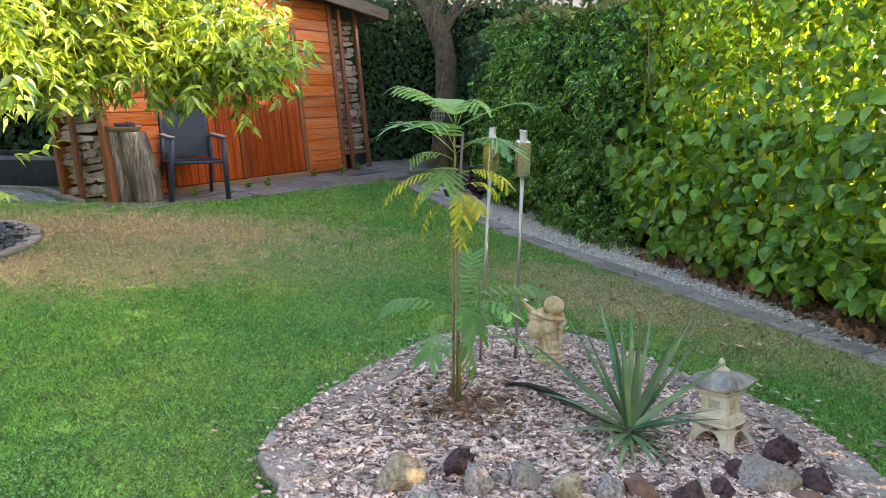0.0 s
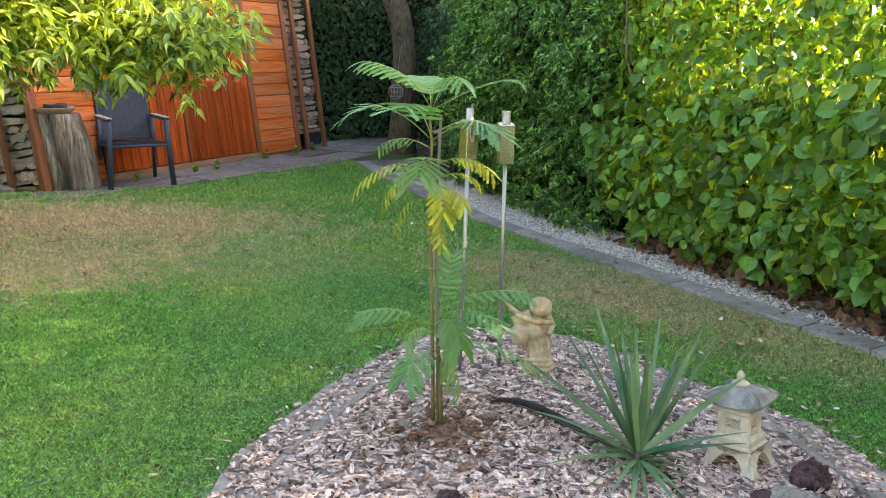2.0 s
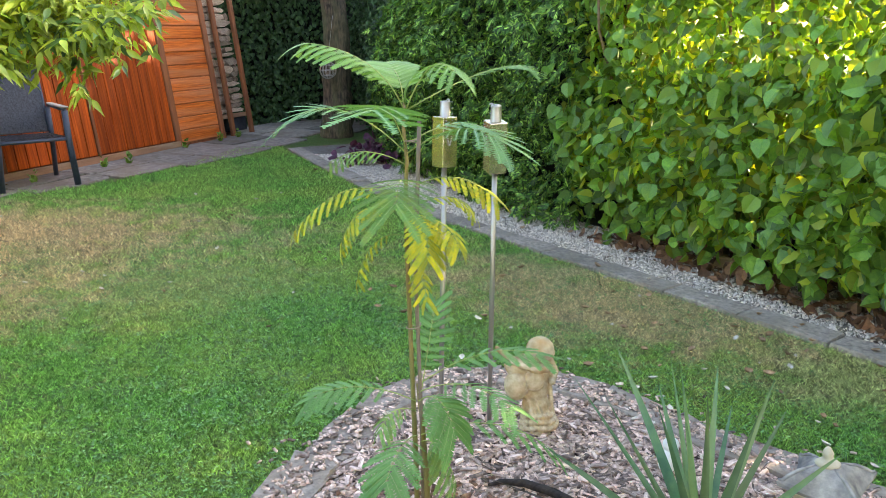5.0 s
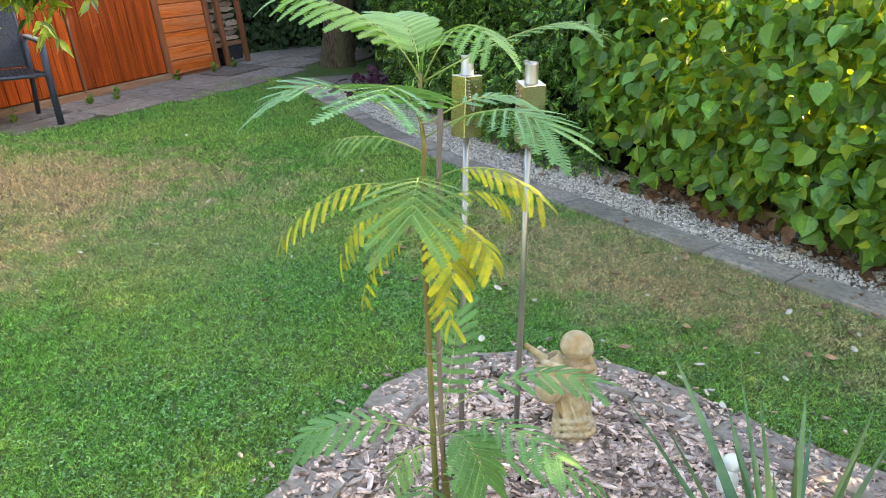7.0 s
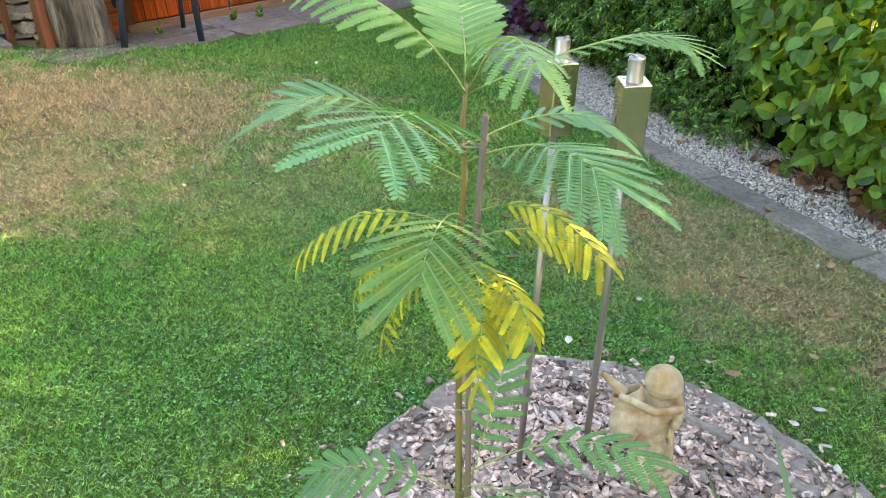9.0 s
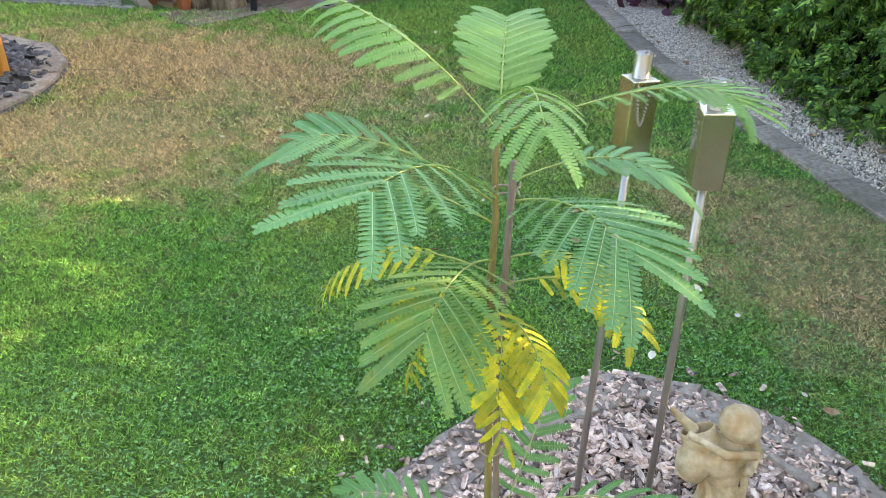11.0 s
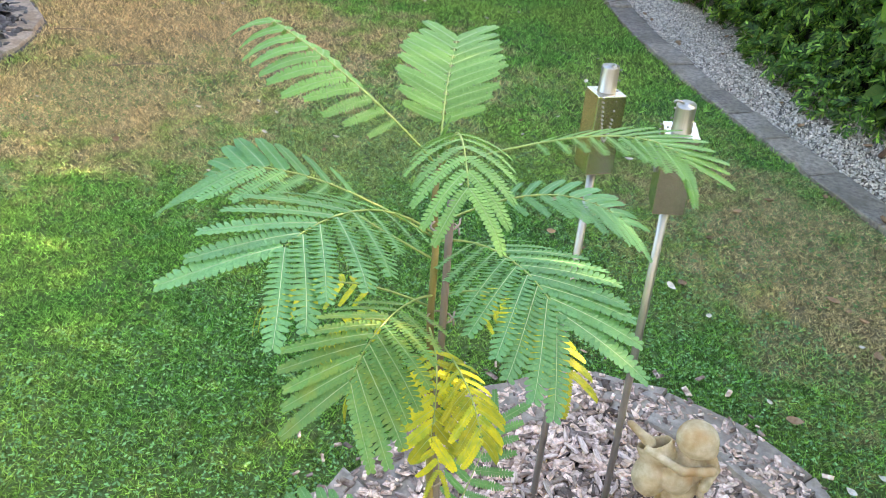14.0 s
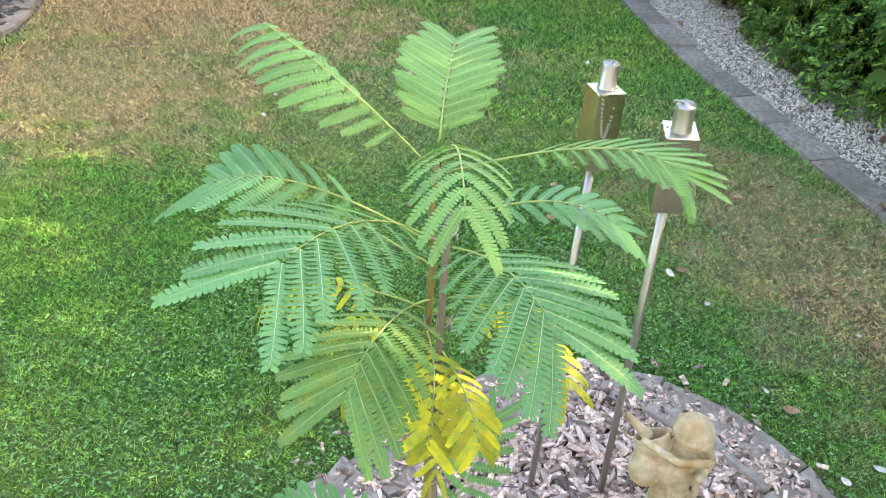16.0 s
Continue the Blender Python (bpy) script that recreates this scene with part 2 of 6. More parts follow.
M["bark"] = mk("tree_bark", (0.035, 0.026, 0.018), (0.17, 0.12, 0.075), 22, 0.95, 1.0, stretch=(2, 2, 0.5), c3=(0.11, 0.12, 0.045), scale2=3, mix2=0.6, dist=0.03)
M["twig"] = mk("twig_bark", (0.14, 0.09, 0.05), (0.24, 0.16, 0.09), 30, 0.85, 0.4)
M["pine"] = mk("honey_glazed_post", (0.55, 0.25, 0.04), (0.68, 0.34, 0.07), 9, 0.5, 0.2, stretch=(3, 3, 0.25), dist=0.004)
M["pine_old"] = mk("pale_timber", (0.34, 0.22, 0.11), (0.46, 0.32, 0.18), 12, 0.7, 0.2, stretch=(0.3, 2, 2))
M["slate"] = mk("slate_chippings", (0.05, 0.05, 0.055), (0.14, 0.135, 0.14), 30, 0.8, 0.5, vary=0.5, vary_by="island")
M["cobble"] = mk("grey_sett", (0.17, 0.16, 0.145), (0.29, 0.27, 0.25), 25, 0.9, 0.5, vary=0.2, dist=0.006)
M["darkbox"] = mk("dark_raised_bed", (0.014, 0.016, 0.02), (0.035, 0.04, 0.048), 20, 0.6, 0.3)
M["purple"] = mk("purple_leaf", (0.07, 0.02, 0.045), (0.13, 0.04, 0.08), 30, 0.5, 0.3, vary=0.3, vary_by="island", thin=0.2)
M["fallen"] = mk("fallen_leaf", (0.26, 0.15, 0.08), (0.40, 0.26, 0.15), 60, 0.85, 0.3, vary=0.35)
M["rotten"] = mk("rotten_wood", (0.012, 0.009, 0.008), (0.05, 0.036, 0.03), 40, 0.8, 0.6, stretch=(1, 3, 1))
M["pale_leaf"] = mk("bleached_leaf", (0.50, 0.44, 0.35), (0.70, 0.64, 0.55), 60, 0.85, 0.3, vary=0.25)
M["white"] = mk("white_ceramic", (0.78, 0.76, 0.72), (0.84, 0.82, 0.79), 30, 0.35, 0.05)
M["render_pink"] = mk("pink_render", (0.62, 0.26, 0.20), (0.70, 0.32, 0.26), 8, 0.9, 0.2)
M["render_white"] = mk("white_render", (0.70, 0.69, 0.66), (0.78, 0.77, 0.74), 8, 0.9, 0.2)
M["tile"] = mk("grey_roof_tile", (0.12, 0.115, 0.11), (0.20, 0.19, 0.185), 8, 0.8, 0.3, vary=0.15)
M["glass"] = mk("window_glass", (0.05, 0.06, 0.07), (0.07, 0.08, 0.09), 3, 0.08, 0.0)


def lawn_material(name, is_blade):
    """Green turf with two straw-dry patches; the dry patches lie in world places."""
    m = bpy.data.materials.new(name)
    m.use_nodes = True
    n, ln = m.node_tree.nodes, m.node_tree.links
    bsdf = n["Principled BSDF"]
    geo = n.new("ShaderNodeNewGeometry")

    def noise_at(scale, detail=4.0):
        t = n.new("ShaderNodeTexNoise")
        t.inputs["Scale"].default_value, t.inputs["Detail"].default_value = scale, detail
        ln.new(geo.outputs["Position"], t.inputs["Vector"])
        return t.outputs["Fac"]

    def op(kind, a, b):
        t = n.new("ShaderNodeMath")
        t.operation = kind
        for i, v in enumerate((a, b)):
            if isinstance(v, (int, float)):
                t.inputs[i].default_value = v
            else:
                ln.new(v, t.inputs[i])
        return t.outputs[0]

    def blend(f, a, b):
        t = n.new("ShaderNodeMix")
        t.data_type = "RGBA"
        ln.new(f, t.inputs["Factor"])
        for k, v in (("A", a), ("B", b)):
            if isinstance(v, tuple):
                t.inputs[k].default_value = (*v, 1)
            else:
                ln.new(v, t.inputs[k])
        return t.outputs["Result"]

    def ramp(v, lo, hi, to=1.0):
        t = n.new("ShaderNodeMapRange")
        t.inputs["From Min"].default_value, t.inputs["From Max"].default_value = lo, hi
        t.inputs["To Max"].default_value = to
        ln.new(v, t.inputs["Value"])
        return t.outputs["Result"]

    fine, mid, broad = noise_at(55.0), noise_at(6.0), noise_at(1.3)
    dry = None
    for cx, cy, rx, ry, turn, most in DRY:
        vm = n.new("ShaderNodeMapping")
        vm.vector_type = "TEXTURE"
        vm.inputs["Location"].default_value = (cx, cy, 0)
        vm.inputs["Rotation"].default_value = (0, 0, radians(turn))
        vm.inputs["Scale"].default_value = (rx, ry, 1000)
        ln.new(geo.outputs["Position"], vm.inputs["Vector"])
        ln_ = n.new("ShaderNodeVectorMath")
        ln_.operation = "LENGTH"
        ln.new(vm.outputs["Vector"], ln_.inputs[0])
        d = op("ADD", ln_.outputs["Value"], op("MULTIPLY", op("SUBTRACT", mid, 0.5), 2.4))
        d = op("ADD", d, op("MULTIPLY", op("SUBTRACT", fine, 0.5), 1.6))
        k = ramp(d, 1.35, 0.55, most)
        dry = k if dry is None else op("MAXIMUM", dry, k)
    green = blend(ramp(fine, 0.35, 0.65), GREEN[0], GREEN[1])
    green = blend(ramp(broad, 0.4, 0.62, 0.75), green, GREEN[2])
    straw = blend(ramp(fine, 0.35, 0.65), STRAW[0], STRAW[1])
    straw = blend(ramp(mid, 0.5, 0.7, 0.6), straw, STRAW[2])
    fleck = op("MULTIPLY", ramp(noise_at(26.0, 3.0), 0.56, 0.68, 0.55), ramp(noise_at(3.1, 2.0), 0.38, 0.6))
    green = blend(fleck, green, STRAW[0])
    tufts = ramp(noise_at(13.0, 3.0), 0.5, 0.64, 0.28)
    green = blend(tufts, green, (0.075, 0.20, 0.04))
    col = blend(op("MULTIPLY", dry, 0.92), green, straw)
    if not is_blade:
        # ground colour darkened to stand for the shade between the blades
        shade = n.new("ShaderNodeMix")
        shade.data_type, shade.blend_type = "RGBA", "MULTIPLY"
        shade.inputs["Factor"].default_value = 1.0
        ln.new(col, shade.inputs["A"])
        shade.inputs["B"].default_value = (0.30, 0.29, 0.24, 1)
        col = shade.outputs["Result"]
    if is_blade:
        hs = n.new("ShaderNodeHueSaturation")
        ln.new(ramp(geo.outputs["Random Per Island"], 0.0, 1.0), hs.inputs["Value"])
        mr = n.new("ShaderNodeMapRange")
        mr.inputs["To Min"].default_value, mr.inputs["To Max"].default_value = 0.22, 2.1
        ln.new(geo.outputs["Random Per Island"], mr.inputs["Value"])
        tuft = n.new("ShaderNodeMapRange")
        tuft.inputs["From Min"].default_value, tuft.inputs["From Max"].default_value = 0.36, 0.64
        tuft.inputs["To Min"].default_value, tuft.inputs["To Max"].default_value = 0.72, 1.3
        ln.new(noise_at(60.0, 2.0), tuft.inputs["Value"])
        ln.new(op("MULTIPLY", mr.outputs["Result"], tuft.outputs["Result"]), hs.inputs["Value"])
        ln.new(col, hs.inputs["Color"])
        col = hs.outputs["Color"]
        tr = n.new("ShaderNodeBsdfTranslucent")
        ln.new(col, tr.inputs["Color"])
        ms = n.new("ShaderNodeMixShader")
        ms.inputs["Fac"].default_value = 0.3
        ln.new(bsdf.outputs["BSDF"], ms.inputs[1])
        ln.new(tr.outputs["BSDF"], ms.inputs[2])
        ln.new(ms.outputs["Shader"], n["Material Output"].inputs["Surface"])
    else:
        bp = n.new("ShaderNodeBump")
        bp.inputs["Strength"].default_value, bp.inputs["Distance"].default_value = 0.8, 0.02
        ln.new(fine, bp.inputs["Height"])
        ln.new(bp.outputs["Normal"], bsdf.inputs["Normal"])
    ln.new(col, bsdf.inputs["Base Color"])
    bsdf.inputs["Roughness"].default_value = 0.6
    bsdf.inputs["Specular IOR Level"].default_value = 0.35
    return m


DRY = [(-2.4, 6.15, 1.9, 0.95, -10, 1.0), (1.28, 4.25, 1.15, 0.55, -50, 0.92), (-2.4, 5.05, 1.35, 0.8, 10, 0.95), (1.85, 3.3, 0.8, 0.4, -55, 0.5), (-0.9, 4.9, 0.8, 0.5, 20, 0.35)]
GREEN = [(0.100, 0.27, 0.054), (0.25, 0.51, 0.125), (0.33, 0.48, 0.12)]
STRAW = [(0.45, 0.33, 0.19), (0.76, 0.59, 0.39), (0.49, 0.34, 0.21)]
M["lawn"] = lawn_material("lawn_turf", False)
M["blade"] = lawn_material("grass_blade", True)

# ---------------------------------------------------------------- building tools
rng = np.random.default_rng(7)


def mesh_of(name, verts, faces, material, smooth=False):
    me = bpy.data.meshes.new(name)
    me.from_pydata([tuple(v) for v in verts], [], [tuple(f) for f in faces])
    me.materials.append(material)
    if smooth:
        me.polygons.foreach_set("use_smooth", [True] * len(me.polygons))
    me.update()
    return me


def from_bm(name, bm, material, smooth=False):
    me = bpy.data.meshes.new(name)
    bm.to_mesh(me)
    bm.free()
    me.materials.append(material)
    if smooth:
        me.polygons.foreach_set("use_smooth", [True] * len(me.polygons))
    return me


def part(name, me, parent, m=None, label=""):
    """One mesh object under a thing or a part; m: its pose in the parent's space."""
    ob = new(name, me)
    ob.parent = parent
    if m is not None:
        ob.matrix_basis = m
    if label:
        ob["label"] = label
    return ob


def thing(name, label, category, m=None, group="", kind="", me=None):
    ob = new(name, me)
    if m is not None:
        ob.matrix_basis = m
    return tagged(ob, label, category, group, kind)


def box_bm(x0, x1, y0, y1, z0, z1, bevel=0.0, seg=1):
    bm = bmesh.new()
    bmesh.ops.create_cube(bm, size=1.0)
    for v in bm.verts:
        v.co = Vector(((x0 + x1) / 2 + v.co.x * (x1 - x0), (y0 + y1) / 2 + v.co.y * (y1 - y0), (z0 + z1) / 2 + v.co.z * (z1 - z0)))
    if bevel:
        bmesh.ops.bevel(bm, geom=list(bm.edges), offset=bevel, segments=seg, affect="EDGES", profile=0.5)
    return bm


def box(name, x0, x1, y0, y1, z0, z1, material, bevel=0.004):
    return from_bm(name, box_bm(x0, x1, y0, y1, z0, z1, bevel), material)


def tube(name, pts, radii, material, sides=8, caps=True):
    """A tapered tube along points."""
    pts = [Vector(p) for p in pts]
    verts, faces = [], []
    ref = Vector((0.31, 0.17, 0.93)).normalized()
    for i, p in enumerate(pts):
        t = (pts[min(i + 1, len(pts) - 1)] - pts[max(i - 1, 0)]).normalized()
        a = t.cross(ref)
        if a.length < 0.1:
            a = t.cross(Vector((1, 0, 0)))
        a.normalize()
        b = t.cross(a)
        for k in range(sides):
            w = 2 * math.pi * k / sides
            verts.append(p + radii[i] * (math.cos(w) * a + math.sin(w) * b))
    for i in range(len(pts) - 1):
        for k in range(sides):
            k2 = (k + 1) % sides
            faces.append((i * sides + k, i * sides + k2, (i + 1) * sides + k2, (i + 1) * sides + k))
    if caps:
        faces.append(tuple(range(sides))[::-1])
        faces.append(tuple((len(pts) - 1) * sides + k for k in range(sides)))
    return mesh_of(name, verts, faces, material, True)


def lathe(name, profile, material, sides=24, smooth=True):
    """A body turned round z from (radius, height) pairs."""
    verts, faces = [], []
    for r, z in profile:
        for k in range(sides):
            w = 2 * math.pi * k / sides
            verts.append((r * math.cos(w), r * math.sin(w), z))
    for i in range(len(profile) - 1):
        for k in range(sides):
            k2 = (k + 1) % sides
            faces.append((i * sides + k, i * sides + k2, (i + 1) * sides + k2, (i + 1) * sides + k))
    faces.append(tuple(range(sides))[::-1])
    faces.append(tuple((len(profile) - 1) * sides + k for k in range(sides)))
    return mesh_of(name, verts, faces, material, smooth)


def many(name, tv, tf, place, right, ahead, up, size, material, smooth=False):
    """One mesh of many copies of a small shape: tv its points, tf its faces (all of one length); place, right, ahead, up: (n, 3); size: (n,) or (n, 3)."""
    tv = np.asarray(tv, dtype=np.float64)
    tf = np.asarray(tf, dtype=np.int64)
    n, k = len(place), len(tv)
    size = np.asarray(size, dtype=np.float64)
    if size.ndim == 1:
        size = np.repeat(size[:, None], 3, 1)
    v = (tv[None, :, 0:1] * size[:, None, 0:1] * right[:, None, :] + tv[None, :, 1:2] * size[:, None, 1:2] * ahead[:, None, :]
         + tv[None, :, 2:3] * size[:, None, 2:3] * up[:, None, :] + place[:, None, :]).reshape(-1, 3)
    f = (tf[None] + (np.arange(n) * k)[:, None, None]).reshape(-1, tf.shape[1])
    me = bpy.data.meshes.new(name)
    me.vertices.add(len(v))
    me.vertices.foreach_set("co", v.astype(np.float32).ravel())
    me.loops.add(f.size)
    me.loops.foreach_set("vertex_index", f.astype(np.int32).ravel())
    me.polygons.add(len(f))
    me.polygons.foreach_set("loop_start", (np.arange(len(f)) * f.shape[1]).astype(np.int32))
    if smooth:
        me.polygons.foreach_set("use_smooth", np.ones(len(f), dtype=bool))
    me.materials.append(material)
    me.update(calc_edges=True)
    return me


def unit(a):
    return a / np.maximum(np.linalg.norm(a, axis=1, keepdims=True), 1e-9)


def frames_from(normal, ahead):
    """Right, ahead, up from wanted normals and directions, (n, 3) each."""
    ahead = unit(ahead)
    right = unit(np.cross(ahead, normal))
    return right, ahead, np.cross(right, ahead)


def bezier(a, m, b, s):
    """The curve through a, m (half way) and b."""
    a, m, b = Vector(a), Vector(m), Vector(b)
    c = 2 * m - (a + b) / 2
    return (1 - s) ** 2 * a + 2 * s * (1 - s) * c + s * s * b


def basis(x, z, at):
    """A pose with its X along x and its Z near z."""
    x = x.normalized()
    y = z.cross(x).normalized()
    z = x.cross(y)
    m = Matrix((x, y, z)).transposed().to_4x4()
    m.translation = at
    return m


def outline_xy(line, y):
    """x on a line of (x, y) points at y."""
    ys = [p[1] for p in line]
    return np.interp(y, ys, [p[0] for p in line])

# ---------------------------------------------------------------- ground, kerb, gravel strip, paving
KERB = [(3.9, -0.9), (2.95, 1.6), (2.26, 3.05), (1.90, 3.80), (1.58, 4.48), (1.20, 5.30), (0.82, 6.12), (0.47, 7.10), (0.17, 8.25), (-0.22, 9.75)]
BED = [(-0.52, 1.45), (-0.60, 1.80), (-0.70, 2.03), (-0.70, 2.22), (-0.63, 2.40), (-0.47, 2.70), (-0.28, 3.00), (-0.12, 3.22), (0.06, 3.41),
       (0.30, 3.54), (0.55, 3.51), (0.80, 3.38), (1.00, 3.16), (1.16, 2.86), (1.36, 2.58), (1.47, 2.38), (1.52, 2.10), (1.52, 1.80), (1.46, 1.45)]

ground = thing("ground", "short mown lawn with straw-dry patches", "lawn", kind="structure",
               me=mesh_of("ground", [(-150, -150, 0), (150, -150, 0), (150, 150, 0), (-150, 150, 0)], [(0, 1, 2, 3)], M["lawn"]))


def inside(px, py, poly):
    ok = np.zeros(len(px), dtype=bool)
    j = len(poly) - 1
    for i in range(len(poly)):
        (xi, yi), (xj, yj) = poly[i], poly[j]
        cross = ((yi > py) != (yj > py)) & (px < (xj - xi) * (py - yi) / (yj - yi + 1e-12) + xi)
        ok ^= cross
        j = i
    return ok


def on_lawn(px, py):
    ok = px < outline_xy(KERB, py) - 0.01
    ok &= ~inside(px, py, BED)
    ok &= ~inside(px, py, PIT)
    far = np.interp(px, [-6, -3.5, -2.6, -2.0, -1.75, -1.5, -1.13, -0.755, -0.4, 0.3], [7.5, 7.5, 7.62, 7.85, 8.02, 8.48, 8.88, 9.75, 9.93, 9.6])
    return ok & (py < far + 0.05 * np.sin(px * 23))


PIT = [(-4.05, 6.56), (-3.48, 6.40), (-3.13, 6.02), (-2.98, 5.55), (-3.02, 5.05), (-3.3, 4.7), (-4.4, 4.7)]


def patches(px, py, cell):
    """Smooth random values, 0 to 1, that change over a cell's width."""
    grid = np.random.default_rng(int(cell * 1e4)).uniform(0, 1, (256, 256))
    gx, gy = (px + 50) / cell, (py + 50) / cell
    ix, iy = np.floor(gx).astype(int), np.floor(gy).astype(int)
    fx, fy = gx - ix, gy - iy
    fx, fy = fx * fx * (3 - 2 * fx), fy * fy * (3 - 2 * fy)
    a, b = grid[ix % 256, iy % 256], grid[(ix + 1) % 256, iy % 256]
    c, d = grid[ix % 256, (iy + 1) % 256], grid[(ix + 1) % 256, (iy + 1) % 256]
    return (a * (1 - fx) + b * fx) * (1 - fy) + (c * (1 - fx) + d * fx) * fy


def grass(name, count, x0, x1, y0, y1, length, width):
    px, py = rng.uniform(x0, x1, count), rng.uniform(y0, y1, count)
    edge = np.minimum(np.minimum(px - x0, x1 + 9 - px), np.minimum(py - y0, 9.0)) / 0.8
    ok = on_lawn(px, py) & (rng.uniform(0, 1, count) < np.clip(edge, 0, 1) if y0 < 3 else on_lawn(px, py))
    tuft = patches(px, py, 0.022) * 0.6 + patches(px, py, 0.07) * 0.4
    ok &= rng.uniform(0, 1, count) < np.clip((tuft - 0.22) * 3.6, 0.38, 1)
    px, py, tuft = px[ok], py[ok], tuft[ok]
    n = len(px)
    a = rng.uniform(0, 2 * np.pi, n)
    lean = rng.uniform(0.25, 1.25, n)
    up = np.stack([np.cos(a) * np.sin(lean), np.sin(a) * np.sin(lean), np.cos(lean)], 1)
    right, ahead, nrm = frames_from(np.stack([np.cos(a + 1.57), np.sin(a + 1.57), 0 * a], 1), up)
    # the blade runs along its y and is flat across x
    size = np.stack([width * rng.uniform(0.7, 1.4, n), length * rng.uniform(0.5, 1.3, n) * (0.6 + 0.8 * tuft), np.ones(n)], 1)
    tv = [(-0.5, 0, 0), (0.5, 0, 0), (0, 1, 0)]
    return many(name, tv, [(0, 1, 2)], np.stack([px, py, np.zeros(n)], 1), right, ahead, nrm, size, M["blade"])


grass_near = thing("grass_blades", "short green and straw-coloured grass blades of the lawn", "grass", kind="stuff",
                   me=grass("grass_blades", 1150000, -3.6, 2.7, 0.6, 5.2, 0.023, 0.0036))
grass_far = thing("grass_blades", "short green and straw-coloured grass blades of the far lawn", "grass", kind="stuff",
                  me=grass("grass_blades_far", 420000, -5.0, 2.0, 5.2, 9.9, 0.034, 0.0066))


# clover and flat weed leaves in the turf
def clover():
    n = 95000
    px, py = rng.uniform(-2.6, 2.2, n), rng.uniform(1.3, 6.0, n)
    keep = patches(px, py, 0.45) + 0.35 * patches(px, py, 0.04) > 0.52
    ok = on_lawn(px, py) & keep
    px, py = px[ok], py[ok]
    n = len(px)
    a = rng.uniform(0, 6.28, n)
    nrm = unit(np.stack([rng.normal(0, 0.35, n), rng.normal(0, 0.35, n), np.ones(n)], 1))
    right, ahead, up = frames_from(nrm, np.stack([np.cos(a), np.sin(a), np.zeros(n)], 1))
    tv = [(0.25 * math.cos(k), 0.5 + 0.5 * math.sin(k), 0) for k in np.linspace(0, 2 * math.pi, 6, endpoint=False)]
    return many("clover", tv, [tuple(range(6))], np.stack([px, py, rng.uniform(0.012, 0.024, n)], 1), right, ahead, up, rng.uniform(0.007, 0.014, n), M["clover"])


M["clover"] = mk("clover_leaf", (0.12, 0.29, 0.09), (0.23, 0.46, 0.17), 40, 0.45, 0.1, vary=0.45, vary_by="island", thin=0.25)
thing("clover_leaves", "small round clover leaves in the lawn", "clover", kind="stuff", me=clover())


# the sloping strip of ground cover behind the kerb, out to the hedge
def strip(name, inner, outer, z, material, thick=0.03):
    n = len(inner)
    v = [(x, y, z) for x, y in inner] + [(x, y, z) for x, y in outer] + [(x, y, z - thick) for x, y in inner] + [(x, y, z - thick) for x, y in outer]
    f = []
    for i in range(n - 1):
        f.append((i, i + n, i + n + 1, i + 1))
        f.append((i, i + 1, i + 1 + 2 * n, i + 2 * n))
        f.append((i + n, i + 3 * n, i + 1 + 3 * n, i + 1 + n))
    return mesh_of(name, v, f, material)


def shifted(line, d):
    out = []
    for i, p in enumerate(line):
        a, b = Vector(line[max(i - 1, 0)]), Vector(line[min(i + 1, len(line) - 1)])
        t = (b - a).normalized()
        out.append((p[0] + t.y * d, p[1] - t.x * d))
    return out


gravel_strip = thing("gravel_strip", "strip of pale gravel between the kerb and the hedge", "gravel", kind="structure",
                     me=strip("gravel_strip", shifted(KERB, 0.16), shifted(KERB, 1.2), 0.012, M["gravelbed"]))


def gravel():
    n = 40000
    t = rng.uniform(0.0, 1.0, n) ** 0.8
    py = 2.2 + 7.0 * t
    px = outline_xy(KERB, py) + 0.18 + rng.uniform(0, 0.74, n)
    nrm = unit(rng.normal(0, 1, (n, 3)))
    right, ahead, up = frames_from(nrm, rng.normal(0, 1, (n, 3)))
    s = np.stack([rng.uniform(0.5, 1, n), rng.uniform(0.6, 1.2, n), rng.uniform(0.4, 0.8, n)], 1) * rng.choice([0.006, 0.008, 0.0105, 0.014], n)[:, None]
    tv = [(1, 0, 0), (-1, 0, 0), (0, 1, 0), (0, -1, 0), (0, 0, 1), (0, 0, -1)]
    tf = [(0, 2, 4), (2, 1, 4), (1, 3, 4), (3, 0, 4), (2, 0, 5), (1, 2, 5), (3, 1, 5), (0, 3, 5)]
    return many("gravel_stones", tv, tf, np.stack([px, py, np.full(n, 0.016)], 1), right, ahead, up, s, M["gravel"])


thing("gravel_stones", "loose pale limestone chippings lying on the strip", "gravel", kind="stuff", me=gravel())


def slab_mesh(name, poly, z0, z1, material, chamfer=0.006, rough=0.004):
    """A stone slab with an uneven top and worn edges from an outline."""
    n = len(poly)
    cx, cy = sum(p[0] for p in poly) / n, sum(p[1] for p in poly) / n
    v, f = [], []
    for z, k in ((z0, 0.0), (z1 - chamfer, 0.0), (z1, chamfer)):
        for x, y in poly:
            d = math.hypot(x - cx, y - cy) + 1e-6
            v.append((x - (x - cx) / d * k, y - (y - cy) / d * k, z + (random.uniform(-rough, rough) if z > z0 else 0)))
    for r in range(2):
        for i in range(n):
            j = (i + 1) % n
            f.append((r * n + i, r * n + j, (r + 1) * n + j, (r + 1) * n + i))
    v.append((cx, cy, z1))
    f += [(2 * n + i, 2 * n + (i + 1) % n, 3 * n) for i in range(n)]
    return mesh_of(name, v, f, material)


